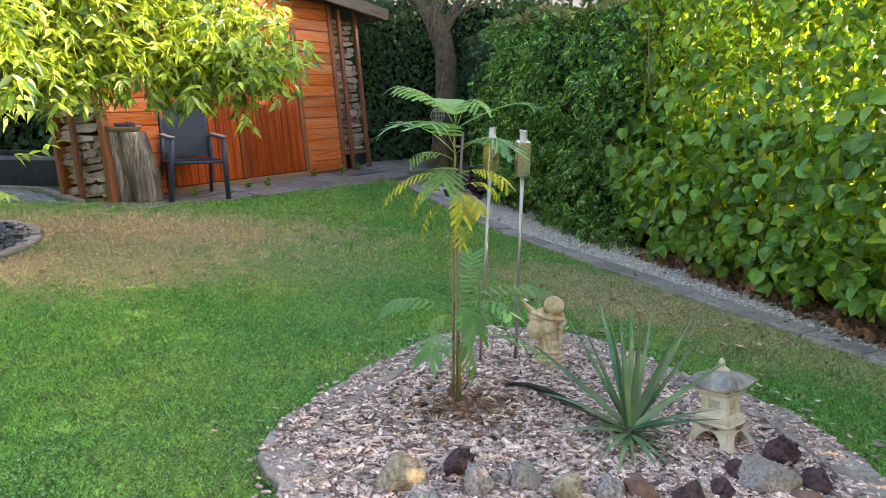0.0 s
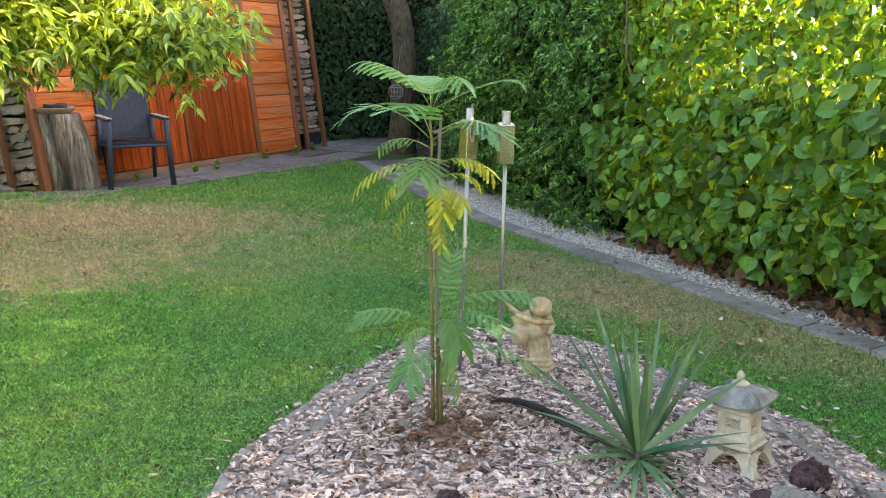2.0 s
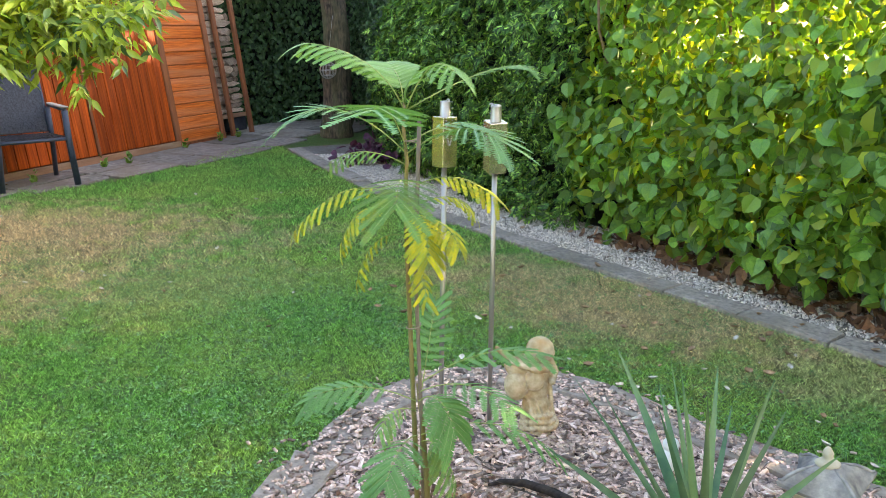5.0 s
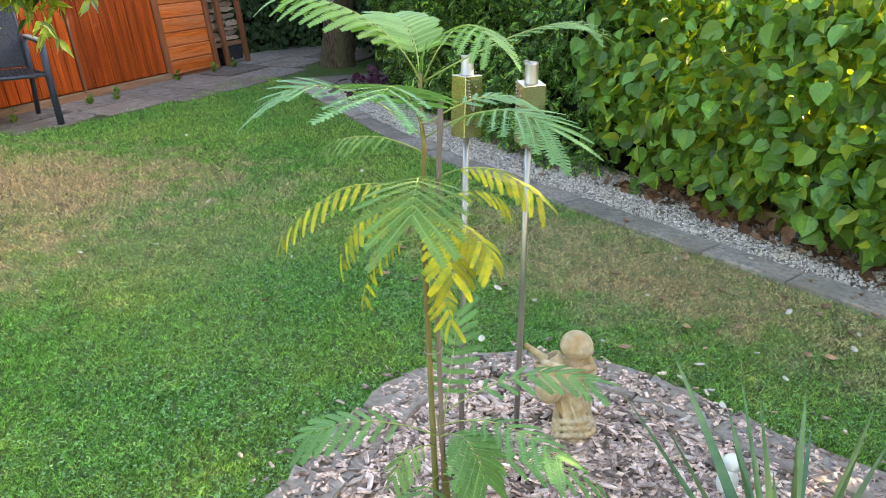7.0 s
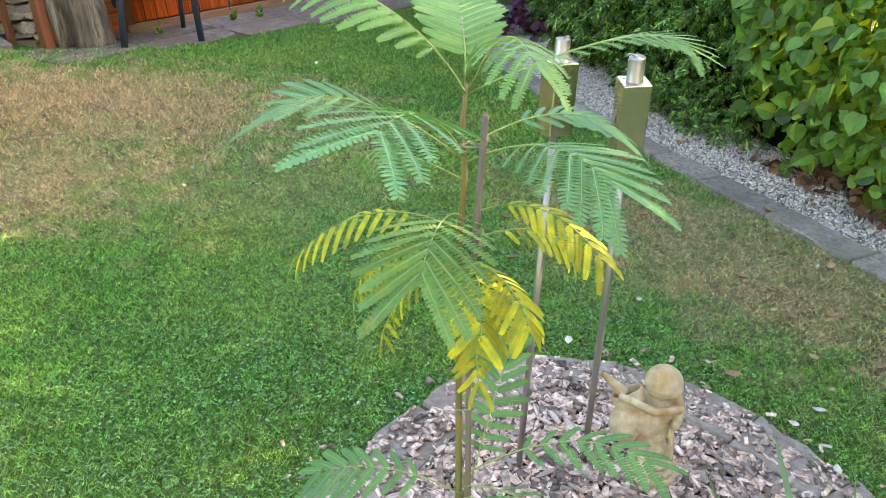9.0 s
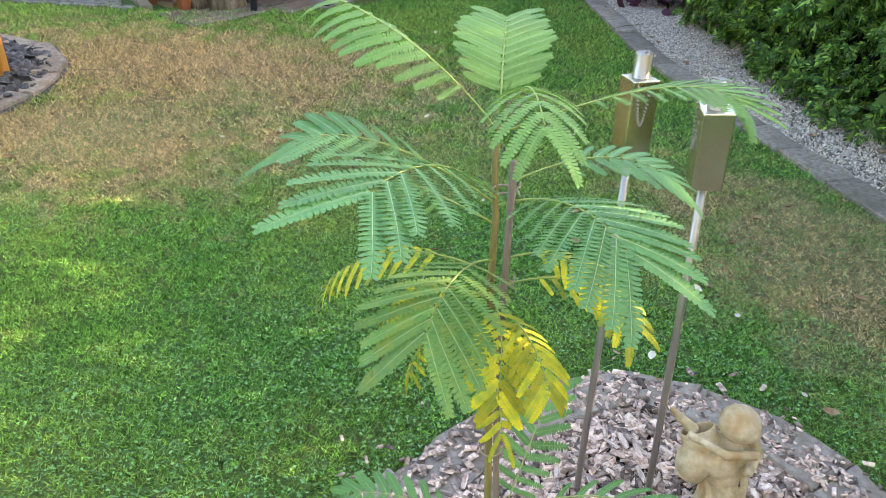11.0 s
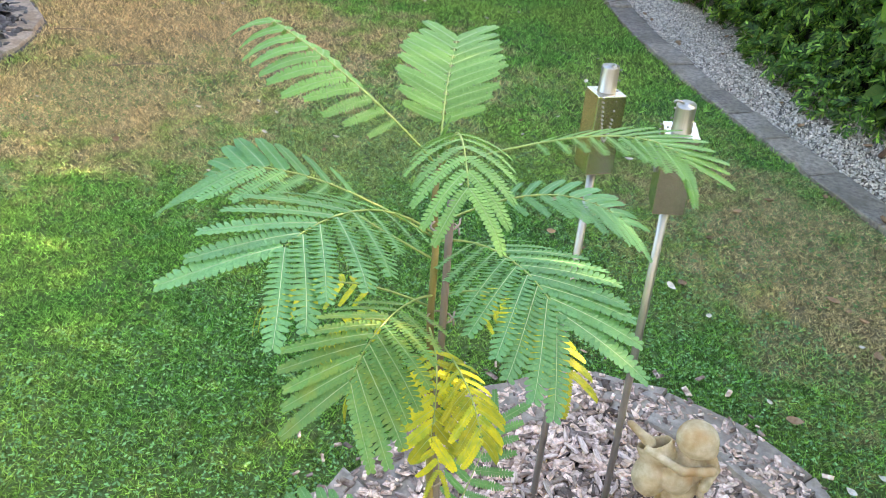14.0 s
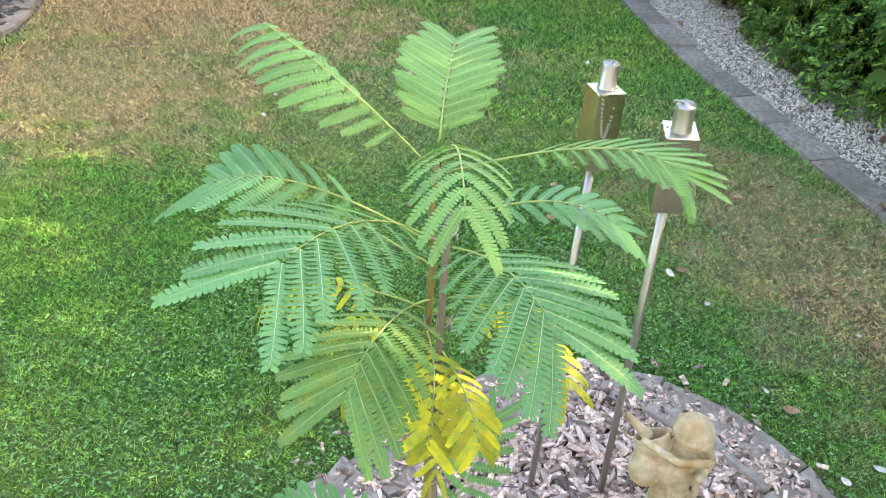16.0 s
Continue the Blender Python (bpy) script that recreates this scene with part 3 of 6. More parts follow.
def run_of_stones(line, width, piece, thing_ob, name, z1, material, jitter=0.015, gap=0.006):
    """Stones end to end along a line, on its right-hand side."""
    pts = [Vector(p) for p in line]
    seg = [0.0]
    for a, b in zip(pts, pts[1:]):
        seg.append(seg[-1] + (b - a).length)

    def at(s):
        s = min(max(s, 0), seg[-1])
        i = max(k for k in range(len(seg)) if seg[k] <= s + 1e-9)
        i = min(i, len(pts) - 2)
        w = (s - seg[i]) / (seg[i + 1] - seg[i])
        t = (pts[i + 1] - pts[i]).normalized()
        return pts[i].lerp(pts[i + 1], w), Vector((t.y, -t.x))
    s = 0.0
    while s < seg[-1] - piece * 0.4:
        e = min(s + piece * random.uniform(0.75, 1.25), seg[-1])
        k = 4
        near, far = [], []
        for i in range(k + 1):
            w = s + gap / 2 + (e - s - gap) * i / k
            p, nrm = at(w)
            near.append(tuple(p + nrm * random.uniform(-jitter, jitter)))
            far.append(tuple(p + nrm * (width + random.uniform(-jitter, jitter))))
        part(name, slab_mesh(name, near + far[::-1], -0.05, z1 + random.uniform(-0.006, 0.006), material), thing_ob)
        s = e


kerb = thing("kerb", "weathered grey kerb of flat stones along the lawn", "kerb", kind="structure")
run_of_stones(KERB, 0.165, 0.42, kerb, "kerb_stone", 0.026, M["kerb"], 0.006, 0.008)

# flagstones before the shed
paving = thing("pavement", "uneven grey flagstones before the shed", "paving", kind="structure")
SHED_O, SHED_U = Vector((-3.10, 7.50)), Vector((0.567, 0.824))
SHED_N = Vector((0.824, -0.567))
u = -0.2
while u < 6.2:
    w = random.uniform(0.5, 0.85)
    depth = np.interp(u, [-0.2, 0.8, 1.6, 2.4, 3.2, 4.0, 4.5, 6.2], [0.50, 0.72, 0.84, 0.98, 1.0, 0.86, 1.5, 1.7])
    cut = random.uniform(0.45, 0.6)
    for d0, d1 in ((-0.05, depth * cut), (depth * cut + 0.012, depth)):
        q = [(u + 0.006, d0), (u + w / 2, d0), (u + w - 0.006, d0), (u + w - 0.006 + random.uniform(-.03, .03), (d0 + d1) / 2), (u + w - 0.006, d1 + random.uniform(-.04, .03)),
             (u + w / 2, d1 + random.uniform(-.03, .05)), (u + 0.006, d1 + random.uniform(-.04, .03)), (u + 0.006, (d0 + d1) / 2)]
        if u > 3.9:
            q = [(a, b - 0.35) for a, b in q]
        poly = [tuple(SHED_O + SHED_U * a + SHED_N * b) for a, b in q]
        part("flagstone", slab_mesh("flagstone", poly[::-1], -0.03, 0.018 + random.uniform(-.004, .006), M["slab"]), paving)
    u += w

# ---------------------------------------------------------------- the island bed
bed = thing("flower_bed", "mounded soil of the island bed under bark mulch", "flower bed", kind="structure")


def bed_soil():
    cx, cy = 0.42, 2.35
    v, f = [(cx, cy, 0.010)], []
    n = len(BED)
    rings = ((0.5, 0.010), (0.8, 0.008), (0.96, 0.006))
    for k, z in rings:
        for x, y in BED:
            v.append((cx + (x - cx) * k, cy + (y - cy) * k, z))
    for i in range(n):
        j = (i + 1) % n
        f.append((0, 1 + j, 1 + i))
        for r in range(len(rings) - 1):
            f.append((1 + r * n + i, 1 + r * n + j, 1 + (r + 1) * n + j, 1 + (r + 1) * n + i))
    return mesh_of("soil", v, f, M["soil"], True)


part("soil", bed_soil(), bed)
edging = thing("bed_edging", "ring of weathered flat edging stones round the bed", "edging", kind="structure")
run_of_stones(BED, 0.165, 0.36, edging, "edging_stone", 0.034, M["flag"], 0.014, 0.004)


def chips(name, n, px, py, z, tilt, s0=0.016, s1=0.032):
    a = rng.uniform(0, 6.28, n)
    nrm = unit(np.stack([rng.normal(0, tilt, n), rng.normal(0, tilt, n), np.ones(n)], 1))
    right, ahead, up = frames_from(nrm, np.stack([np.cos(a), np.sin(a), np.zeros(n)], 1))
    length = rng.uniform(s0, s1, n) * rng.choice([0.7, 1.0, 1.35], n)
    size = np.stack([length * rng.uniform(0.3, 0.6, n), length, rng.uniform(0.0012, 0.003, n)], 1)
    tv = [(-0.8, -1, -1), (0.7, -0.9, -1), (1, 0.75, -1), (-0.6, 1, -1), (-0.8, -1, 1), (0.7, -0.9, 1), (1, 0.75, 1), (-0.6, 1, 1)]
    tf = [(4, 5, 6, 7), (0, 1, 5, 4), (1, 2, 6, 5), (2, 3, 7, 6), (3, 0, 4, 7)]
    return many(name, tv, tf, np.stack([px, py, z], 1), right, ahead, up, size, M["chips"])


def mulch():
    n = 38000
    px, py = rng.uniform(-0.6, 1.5, n), rng.uniform(1.4, 3.5, n)
    inner = [(0.42 + (x - 0.42) * 0.885, 2.35 + (y - 2.35) * 0.90) for x, y in BED]
    ok = inside(px, py, inner)
    px, py = px[ok], py[ok]
    d = np.hypot((px - 0.42) / 1.0, (py - 2.35) / 1.1)
    z = 0.014 - 0.003 * np.clip(d, 0, 1.2) + rng.uniform(0, 0.016, len(px))
    return chips("bark_mulch", len(px), px, py, z, 0.42, 0.011, 0.024)


thing("bark_mulch", "pinkish-grey weathered bark chips covering the bed", "bark mulch", kind="stuff", me=mulch())


# the larger chips on top, one by one
def chip_mesh(ln_, wd, th):
    bow = random.uniform(-.2, .35) * th
    v = []
    for z in (0, th):
        v += [(-ln_ * random.uniform(.42, .5), -wd * random.uniform(.2, .5), z), (0, -wd * 0.5, z + bow), (ln_ * random.uniform(.4, .5), -wd * random.uniform(.1, .4), z),
              (ln_ * random.uniform(.42, .5), wd * random.uniform(.2, .5), z), (0.05 * ln_, wd * 0.5, z + bow), (-ln_ * random.uniform(.4, .5), wd * random.uniform(.1, .45), z)]
    f = [(6, 7, 10, 11), (7, 8, 9, 10), (0, 5, 4, 1), (1, 4, 3, 2)] + [(i, (i + 1) % 6, 6 + (i + 1) % 6, 6 + i) for i in range(6)]
    return mesh_of("bark_chip", v, f, M["chip_one"])


M["chip_one"] = mk("bark_chip_weathered", (0.28, 0.175, 0.135), (0.80, 0.64, 0.56), 70, 0.9, 0.6, vary=0.55, stretch=(0.35, 1.6, 1), dist=0.003)
random.seed(21)
BARK_PIECE = [chip_mesh(random.uniform(0.035, 0.062), random.uniform(0.010, 0.019), random.uniform(0.003, 0.006)) for _ in range(9)]
placed = 0
while placed < 290:
    x, y = random.uniform(-0.5, 1.4), random.uniform(1.85, 3.35)
    if not inside(np.array([x]), np.array([y]), [(0.42 + (a - 0.42) * 0.86, 2.35 + (b - 2.35) * 0.88) for a, b in BED])[0]:
        continue
    part("bark_chip", BARK_PIECE[placed % 9], bed, pose(x, y, 0.029 + random.uniform(0, 0.006), random.uniform(-16, 16), random.uniform(-12, 12), random.uniform(0, 360)))
    placed += 1


M["debris"] = mk("damp_debris", (0.08, 0.038, 0.024), (0.34, 0.18, 0.11), 50, 0.9, 0.6, vary=0.6, vary_by="island", dist=0.003)


def debris():
    n = 330
    a, r = rng.uniform(0, 6.2832, n), np.abs(rng.normal(0, 0.15, n))
    me = chips("plant_debris", n, 0.06 + r * np.cos(a) * 1.15, 2.46 + r * np.sin(a), 0.030 + rng.uniform(0, 0.012, n), 0.6, 0.008, 0.022)
    me.materials[0] = M["debris"]
    return me


thing("plant_debris", "damp red-brown bark and leaf debris round the stem", "bark mulch", kind="stuff", me=debris())


def edge_chips():
    n = 1900
    k = rng.uniform(0, len(BED) - 1.001, n)
    i = k.astype(int)
    b = np.array(BED)
    p = b[i] + (b[i + 1] - b[i]) * (k - i)[:, None]
    c = np.array([0.42, 2.35])
    p = c + (p - c) * (1.0 - 0.14 * rng.uniform(0, 1, n) ** 0.6)[:, None]
    return chips("edge_bark_chips", n, p[:, 0], p[:, 1], np.full(n, 0.038), 0.2, 0.007, 0.017)


thing("edge_bark_chips", "bark chips strewn over the edging stones", "bark mulch", kind="stuff", me=edge_chips())


def stray_chips():
    n = 130
    k = rng.integers(0, len(BED), n)
    p = np.array(BED)[k] + rng.normal(0, 0.06, (n, 2))
    c = np.array([0.42, 2.35])
    out = p - c
    p = c + out * (1 + np.abs(rng.normal(0, 0.04, n)))[:, None]
    return chips("stray_bark_chips", n, p[:, 0], p[:, 1], np.where(inside(p[:, 0], p[:, 1], BED), 0.038, 0.028), 0.3, 0.008, 0.016)


thing("stray_bark_chips", "bark chips scattered over the edging and the grass", "bark mulch", kind="stuff", me=stray_chips())


def rock_mesh(name, size, material, seed, rough=0.30, sub=4):
    bm = bmesh.new()
    bmesh.ops.create_icosphere(bm, subdivisions=sub, radius=1.0)
    off = Vector((seed * 3.1, seed * 1.7, seed * 0.9))
    for v in bm.verts:
        d = v.co.normalized()
        k = 1 + rough * noise.noise(d * 1.3 + off) + rough * 0.5 * noise.noise(d * 3.1 + off) + rough * 0.5 * noise.noise(d * 7 + off) + rough * 0.30 * noise.noise(d * 17 + off) - rough * 0.30 * max(0, noise.noise(d * 11 - off) - 0.1) + rough * 0.14 * noise.noise(d * 36 + off)
        p = d * k
        for q in range(7):       # broken faces
            c = Vector((math.sin(seed * 5 + q * 2.1), math.cos(seed * 3 + q * 1.3), math.sin(seed + q))).normalized()
            over = p.dot(c) - 0.66
            if over > 0:
                p -= c * over * 0.85
        v.co = Vector((p.x * size[0], p.y * size[1], p.z * size[2]))
    return from_bm(name, bm, material, True)


ROCKS = [  # x, y, size, height, kind, label
    (-0.192, 1.885, 0.095, 0.085, "rock_buff", "pale buff limestone rock with yellow lichen"),
    (0.006, 1.985, 0.072, 0.075, "lava", "dark purple-brown lava rock"),
    (0.071, 1.845, 0.062, 0.085, "rock_grey", "pale grey angular limestone rock"),
    (0.148, 1.893, 0.036, 0.055, "rock_grey", "small pale grey stone"),
    (0.232, 1.880, 0.066, 0.070, "rock_grey", "grey pitted limestone rock"),
    (0.361, 1.805, 0.062, 0.080, "rock_buff", "cream wedge-shaped limestone rock"),
    (0.503, 1.800, 0.066, 0.060, "rock_grey", "pale rounded limestone rock"),
    (0.621, 1.825, 0.060, 0.060, "rock_red", "rough reddish-brown rock in mulch"),
    (0.780, 1.775, 0.062, 0.060, "lava", "dark lava rock with red tones"),
    (0.905, 1.823, 0.058, 0.055, "lava", "dark grey lava rock in the mulch"),
    (1.011, 1.944, 0.066, 0.055, "lava", "maroon lava rock in the mulch"),
    (1.084, 1.876, 0.105, 0.085, "rock_grey", "large pale grey pitted limestone rock"),
    (1.222, 2.073, 0.082, 0.075, "lava", "large dark lava rock"),
    (1.260, 1.859, 0.066, 0.060, "lava", "dark blue-grey lava rock"),
    (1.180, 1.773, 0.066, 0.045, "rock_red", "flat reddish-brown rock in the mulch"),
    (-0.12, 1.72, 0.08, 0.065, "rock_grey", "plain grey limestone rock in mulch")]
for i, (x, y, s, h, kind_, label) in enumerate(ROCKS):
    me = rock_mesh("rock", (s, s * 0.85, h), M[kind_], i + 1, 0.40 if kind_ == "lava" else 0.32)
    thing("rock", label, "rock", pose(x, y - 0.045, h * 0.50 - 0.006, 0, 0, i * 47), group="rocks edging the bed", me=me)
for x, y, s, kind_ in ((-0.02, 2.62, 0.035, "rock_grey"), (-0.08, 2.52, 0.045, "rock_grey"), (0.0, 2.45, 0.03, "lava")):
    thing("rock", "small grey stone lying in the mulch at the stem", "rock", pose(x, y, 0.02, 0, 0, 40 * s), group="rocks edging the bed",
          me=rock_mesh("rock", (s, s * 0.8, s * 0.7), M[kind_], s * 100))


# ---- the young tree with its fern-like leaves
def pinna_mesh(name, material, bend, fold, n=22, reach=0.125, tilt=17):
    """One leaf branchlet of length 1 along x: paired leaflets that grow from one pale midrib; bend: how far its end droops."""
    v, f, slot = [], [], []
    rnd = random.Random(int(bend * 1000) + n)

    def mid(s):
        return Vector((s - bend * bend * s ** 3 * 0.25, 0.06 * s * s * (1 - s), -bend * s * s))
    for i in range(n + 1):
        c = mid(0.02 + 0.96 * i / n)
        wd = 0.0042 * (1 - 0.6 * i / n)
        v.extend([c + Vector((0, -wd, 0)), c + Vector((0, 0, wd * 0.8)), c + Vector((0, wd, 0))])
    for i in range(n):
        b = 3 * i
        f += [(b, b + 3, b + 4, b + 1), (b + 1, b + 4, b + 5, b + 2)]
        slot += [1, 1]
        s = (i + 0.5) / n
        for side, e0, e1 in ((-1, b, b + 3), (1, b + 2, b + 5)):
            p, q = v[e0], v[e1]
            t = (q - p).normalized()
            step = (q - p).length
            nn = Vector((-t.z, 0, t.x))
            env = min(1.0, 0.72 + 3.0 * s) * (1.0 if s < 0.78 else 1.0 - 1.7 * (s - 0.78))
            ang = radians(74 - 34 * max(0, s - 0.7) / 0.3 + rnd.uniform(-3, 3))
            d = (t * math.cos(ang) + Vector((0, side, 0)) * math.sin(ang) + nn * (fold + rnd.uniform(-.04, .04))).normalized()
            across = (t - d * t.dot(d)).normalized()
            lift = radians(tilt + rnd.uniform(-7, 7))
            w = (across * math.cos(lift) + nn * math.sin(lift)) * step * 0.5
            ln_ = reach * env * rnd.uniform(0.94, 1.04)
            c = (p + q) / 2
            k = len(v)
            v.extend([c + d * ln_ * 0.45 - w * 1.0, c + d * ln_ * 0.84 - w * 0.86, c + d * ln_ * 1.0 - w * 0.15, c + d * ln_ * 0.93 + w * 0.52, c + d * ln_ * 0.5 + w * 1.0])
            face = (e0, k, k + 1, k + 2, k + 3, k + 4, e1)
            f.append(face if side < 0 else face[::-1])
            slot.append(0)
    me = mesh_of(name, v, f, material)
    me.materials.append(M["midrib"])
    me.polygons.foreach_set("material_index", slot)
    return me


PINNA = {}


def pinna(material, bend, fold):
    key = (material, round(bend, 2), round(fold, 2))
    if key not in PINNA:
        PINNA[key] = pinna_mesh("pinna", M[material], bend, fold, *{"yellow": (14, 0.112), "young": (18, 0.118), "lowfrond": (14, 0.13), "turning": (18, 0.098)}.get(material, (18, 0.122)))
    return PINNA[key]


tree = thing("mimosa_sapling", "young silk tree tied to a bamboo stake, fern-like leaves partly yellow", "tree", pose(0.03, 2.52, 0.0))
TREE_AT = Vector((0.03, 2.52, 0.0))


def frond(a, m, b, pairs, length, colour, droop=0.25, bend=0.12, fold=0.12, start=0.28, roll=0.0, wide=70, label="", thick=0.0014):
    """A leaf: its rib from a through m to b, pairs of branchlets on it."""
    a, m, b = (Vector(p) - TREE_AT for p in (a, m, b))
    pts = [bezier(a, m, b, i / 10) for i in range(11)]
    rib = part("frond", tube("frond", pts, [thick * (1.25 - 0.07 * i) for i in range(11)], M["rachis"], 6), tree, None, label)
    for i in range(pairs):
        w = i / max(pairs - 1, 1)
        s = start + (1 - start) * w
        p = bezier(a, m, b, s)
        t = (bezier(a, m, b, min(s + 0.03, 1.0)) - bezier(a, m, b, s - 0.03)).normalized()
        side = t.cross(Vector((0, 0, 1)))
        if side.length < 0.15:
            side = Vector((1, 0, 0))
        side.normalize()
        up = side.cross(t).normalized()
        if roll:
            q = Matrix.Rotation(radians(roll), 3, t)
            side, up = q @ side, q @ up
        env = 0.62 + 0.38 * min(1.0, 2.2 * w)
        for sg in (-1, 1):
            ang = radians(wide - (wide - 34) * w ** 1.5 + random.uniform(-4, 4))
            d = t * math.cos(ang) + side * (sg * math.sin(ang)) - up * (droop * (0.6 + 0.5 * random.random()))
            nrm = up - t * 0.10 + side * (sg * droop * 0.8) + Vector((random.uniform(-.08, .08), random.uniform(-.08, .08), 0))
            mt = basis(d, nrm, p) @ Matrix.Scale(length * env * random.uniform(0.92, 1.06), 4)
            part("pinna", pinna(colour, bend, fold), rib, mt)
    return rib


# stem with two thinner shoots, and its stake
STEM = [(0.035, 2.52, 0.0), (0.030, 2.525, 0.25), (0.022, 2.53, 0.50), (0.014, 2.535, 0.75), (0.008, 2.535, 0.95), (0.012, 2.53, 1.06), (0.006, 2.54, 1.14), (0.010, 2.55, 1.20)]
part("stem", tube("stem", [Vector(p) - TREE_AT for p in STEM], [0.0078, 0.0072, 0.0065, 0.006, 0.0054, 0.0048, 0.0042, 0.0035], M["stem"], 10), tree)
part("side_shoot", tube("side_shoot", [Vector(p) - TREE_AT for p in ((0.062, 2.50, 0.02), (0.055, 2.50, 0.2), (0.045, 2.51, 0.36), (0.035, 2.52, 0.47))], [0.009, 0.008, 0.007, 0.005], M["stem"], 8), tree)
part("stake", tube("stake", [Vector(p) - TREE_AT for p in ((0.050, 2.505, -0.02), (0.042, 2.510, 0.4), (0.028, 2.510, 0.8), (0.036, 2.490, 1.165))], [0.0056, 0.0054, 0.0052, 0.005], M["stake"], 10), tree, None, "bamboo stake")
for z in (0.62, 0.95, 1.10):
    part("tie", tube("tie", [Vector((0.025 + 0.019 * math.cos(w), 2.521 + 0.022 * math.sin(w), z + 0.003 * w)) - TREE_AT for w in np.linspace(0, 6.6, 14)], [0.0016] * 14, M["stake"], 5), tree)

FRONDS = [  # foot, middle, end, pairs, branchlet length, colour, droop, bend, roll, widest angle
    ((0.009, 2.545, 1.18), (-0.079, 2.506, 1.290), (-0.209, 2.575, 1.336), 11, 0.076, "young", 0.22, 0.40, 0, 62),
    ((0.009, 2.555, 1.19), (0.004, 2.60, 1.255), (-0.006, 2.73, 1.282), 10, 0.090, "young", -0.06, 0.08, 0, 66),
    ((0.015, 2.55, 1.18), (0.190, 2.490, 1.272), (0.285, 2.442, 1.281), 12, 0.066, "young", 0.08, 0.06, 2, 50),
    ((0.015, 2.545, 1.185), (0.048, 2.43, 1.285), (0.078, 2.315, 1.285), 9, 0.068, "young", 0.10, 0.34, 0, 84),
    ((0.02, 2.55, 1.10), (0.145, 2.580, 1.142), (0.250, 2.594, 1.112), 9, 0.070, "frond", 0.06, 0.08, 4, 58),
    ((0.01, 2.53, 1.09), (-0.045, 2.405, 1.190), (-0.096, 2.285, 1.210), 8, 0.124, "frond", 0.03, 0.12, -4, 70),
    ((0.01, 2.535, 1.08), (-0.145, 2.465, 1.190), (-0.270, 2.468, 1.165), 9, 0.092, "frond", 0.0, 0.08, -4, 60),
    ((0.015, 2.53, 1.08), (0.105, 2.42, 1.148), (0.177, 2.338, 1.140), 9, 0.120, "frond", 0.08, 0.12, 0, 70),
    ((0.01, 2.53, 0.99), (-0.022, 2.41, 1.036), (-0.047, 2.328, 1.002), 9, 0.118, "turning", 0.05, 0.12, 0, 72),
    ((0.01, 2.54, 0.96), (-0.13, 2.52, 0.995), (-0.262, 2.567, 0.890), 11, 0.050, "yellow", 0.28, 0.25, -12, 62),
    ((0.01, 2.535, 0.92), (-0.09, 2.50, 0.950), (-0.155, 2.505, 0.870), 9, 0.048, "yellow", 0.28, 0.25, -12, 64),
    ((0.02, 2.53, 0.99), (0.118, 2.50, 1.022), (0.205, 2.425, 0.984), 10, 0.050, "yellow", 0.26, 0.25, 10, 60),
    ((0.02, 2.54, 0.94), (0.115, 2.54, 0.965), (0.185, 2.55, 0.925), 8, 0.046, "yellow", 0.28, 0.25, 0, 60),
    ((0.01, 2.52, 0.94), (0.035, 2.45, 0.925), (0.040, 2.40, 0.855), 8, 0.066, "yellow", 0.25, 0.2, 0, 72),
    ((0.02, 2.525, 0.92), (0.075, 2.44, 0.925), (0.108, 2.385, 0.885), 9, 0.052, "yellow", 0.3, 0.25, 0, 66),
    ((0.01, 2.535, 0.87), (-0.07, 2.51, 0.865), (-0.115, 2.53, 0.765), 8, 0.034, "yellow", 0.4, 0.3, 0, 60),
    ((0.01, 2.53, 1.05), (-0.085, 2.55, 1.082), (-0.165, 2.66, 1.040), 10, 0.052, "turning", 0.5, 0.3, 0, 60),
    ((0.02, 2.52, 0.80), (0.035, 2.47, 0.79), (0.045, 2.45, 0.735), 6, 0.045, "yellow", 0.3, 0.3, 0, 68),
    ((0.03, 2.52, 0.42), (-0.11, 2.53, 0.47), (-0.235, 2.54, 0.450), 8, 0.080, "lowfrond", 0.2, 0.12, -10, 64),
    ((0.045, 2.52, 0.45), (0.075, 2.58, 0.545), (0.110, 2.665, 0.630), 9, 0.066, "lowfrond", 0.05, 0.08, 0, 84),
    ((0.035, 2.50, 0.43), (0.075, 2.45, 0.455), (0.108, 2.405, 0.395), 8, 0.105, "lowfrond", 0.12, 0.15, 0, 72),
    ((0.035, 2.51, 0.45), (0.135, 2.42, 0.505), (0.225, 2.31, 0.490), 8, 0.078, "lowfrond", 0.2, 0.15, 0, 64),
    ((0.035, 2.53, 0.46), (0.21, 2.55, 0.525), (0.350, 2.49, 0.540), 8, 0.078, "lowfrond", 0.2, 0.12, 5, 60),
    ((0.04, 2.50, 0.33), (0.22, 2.48, 0.355), (0.395, 2.48, 0.262), 8, 0.084, "lowfrond", 0.2, 0.15, 0, 62),
    ((0.03, 2.50, 0.33), (-0.03, 2.39, 0.365), (-0.08, 2.31, 0.325), 8, 0.100, "lowfrond", 0.2, 0.15, 0, 70),
    ((0.04, 2.50, 0.31), (0.08, 2.45, 0.315), (0.12, 2.43, 0.22), 9, 0.090, "turning", 0.4, 0.2, 0, 70),
    ((0.03, 2.52, 0.39), (-0.03, 2.48, 0.42), (-0.075, 2.45, 0.385), 7, 0.060, "turning", 0.4, 0.2, 0, 66)]
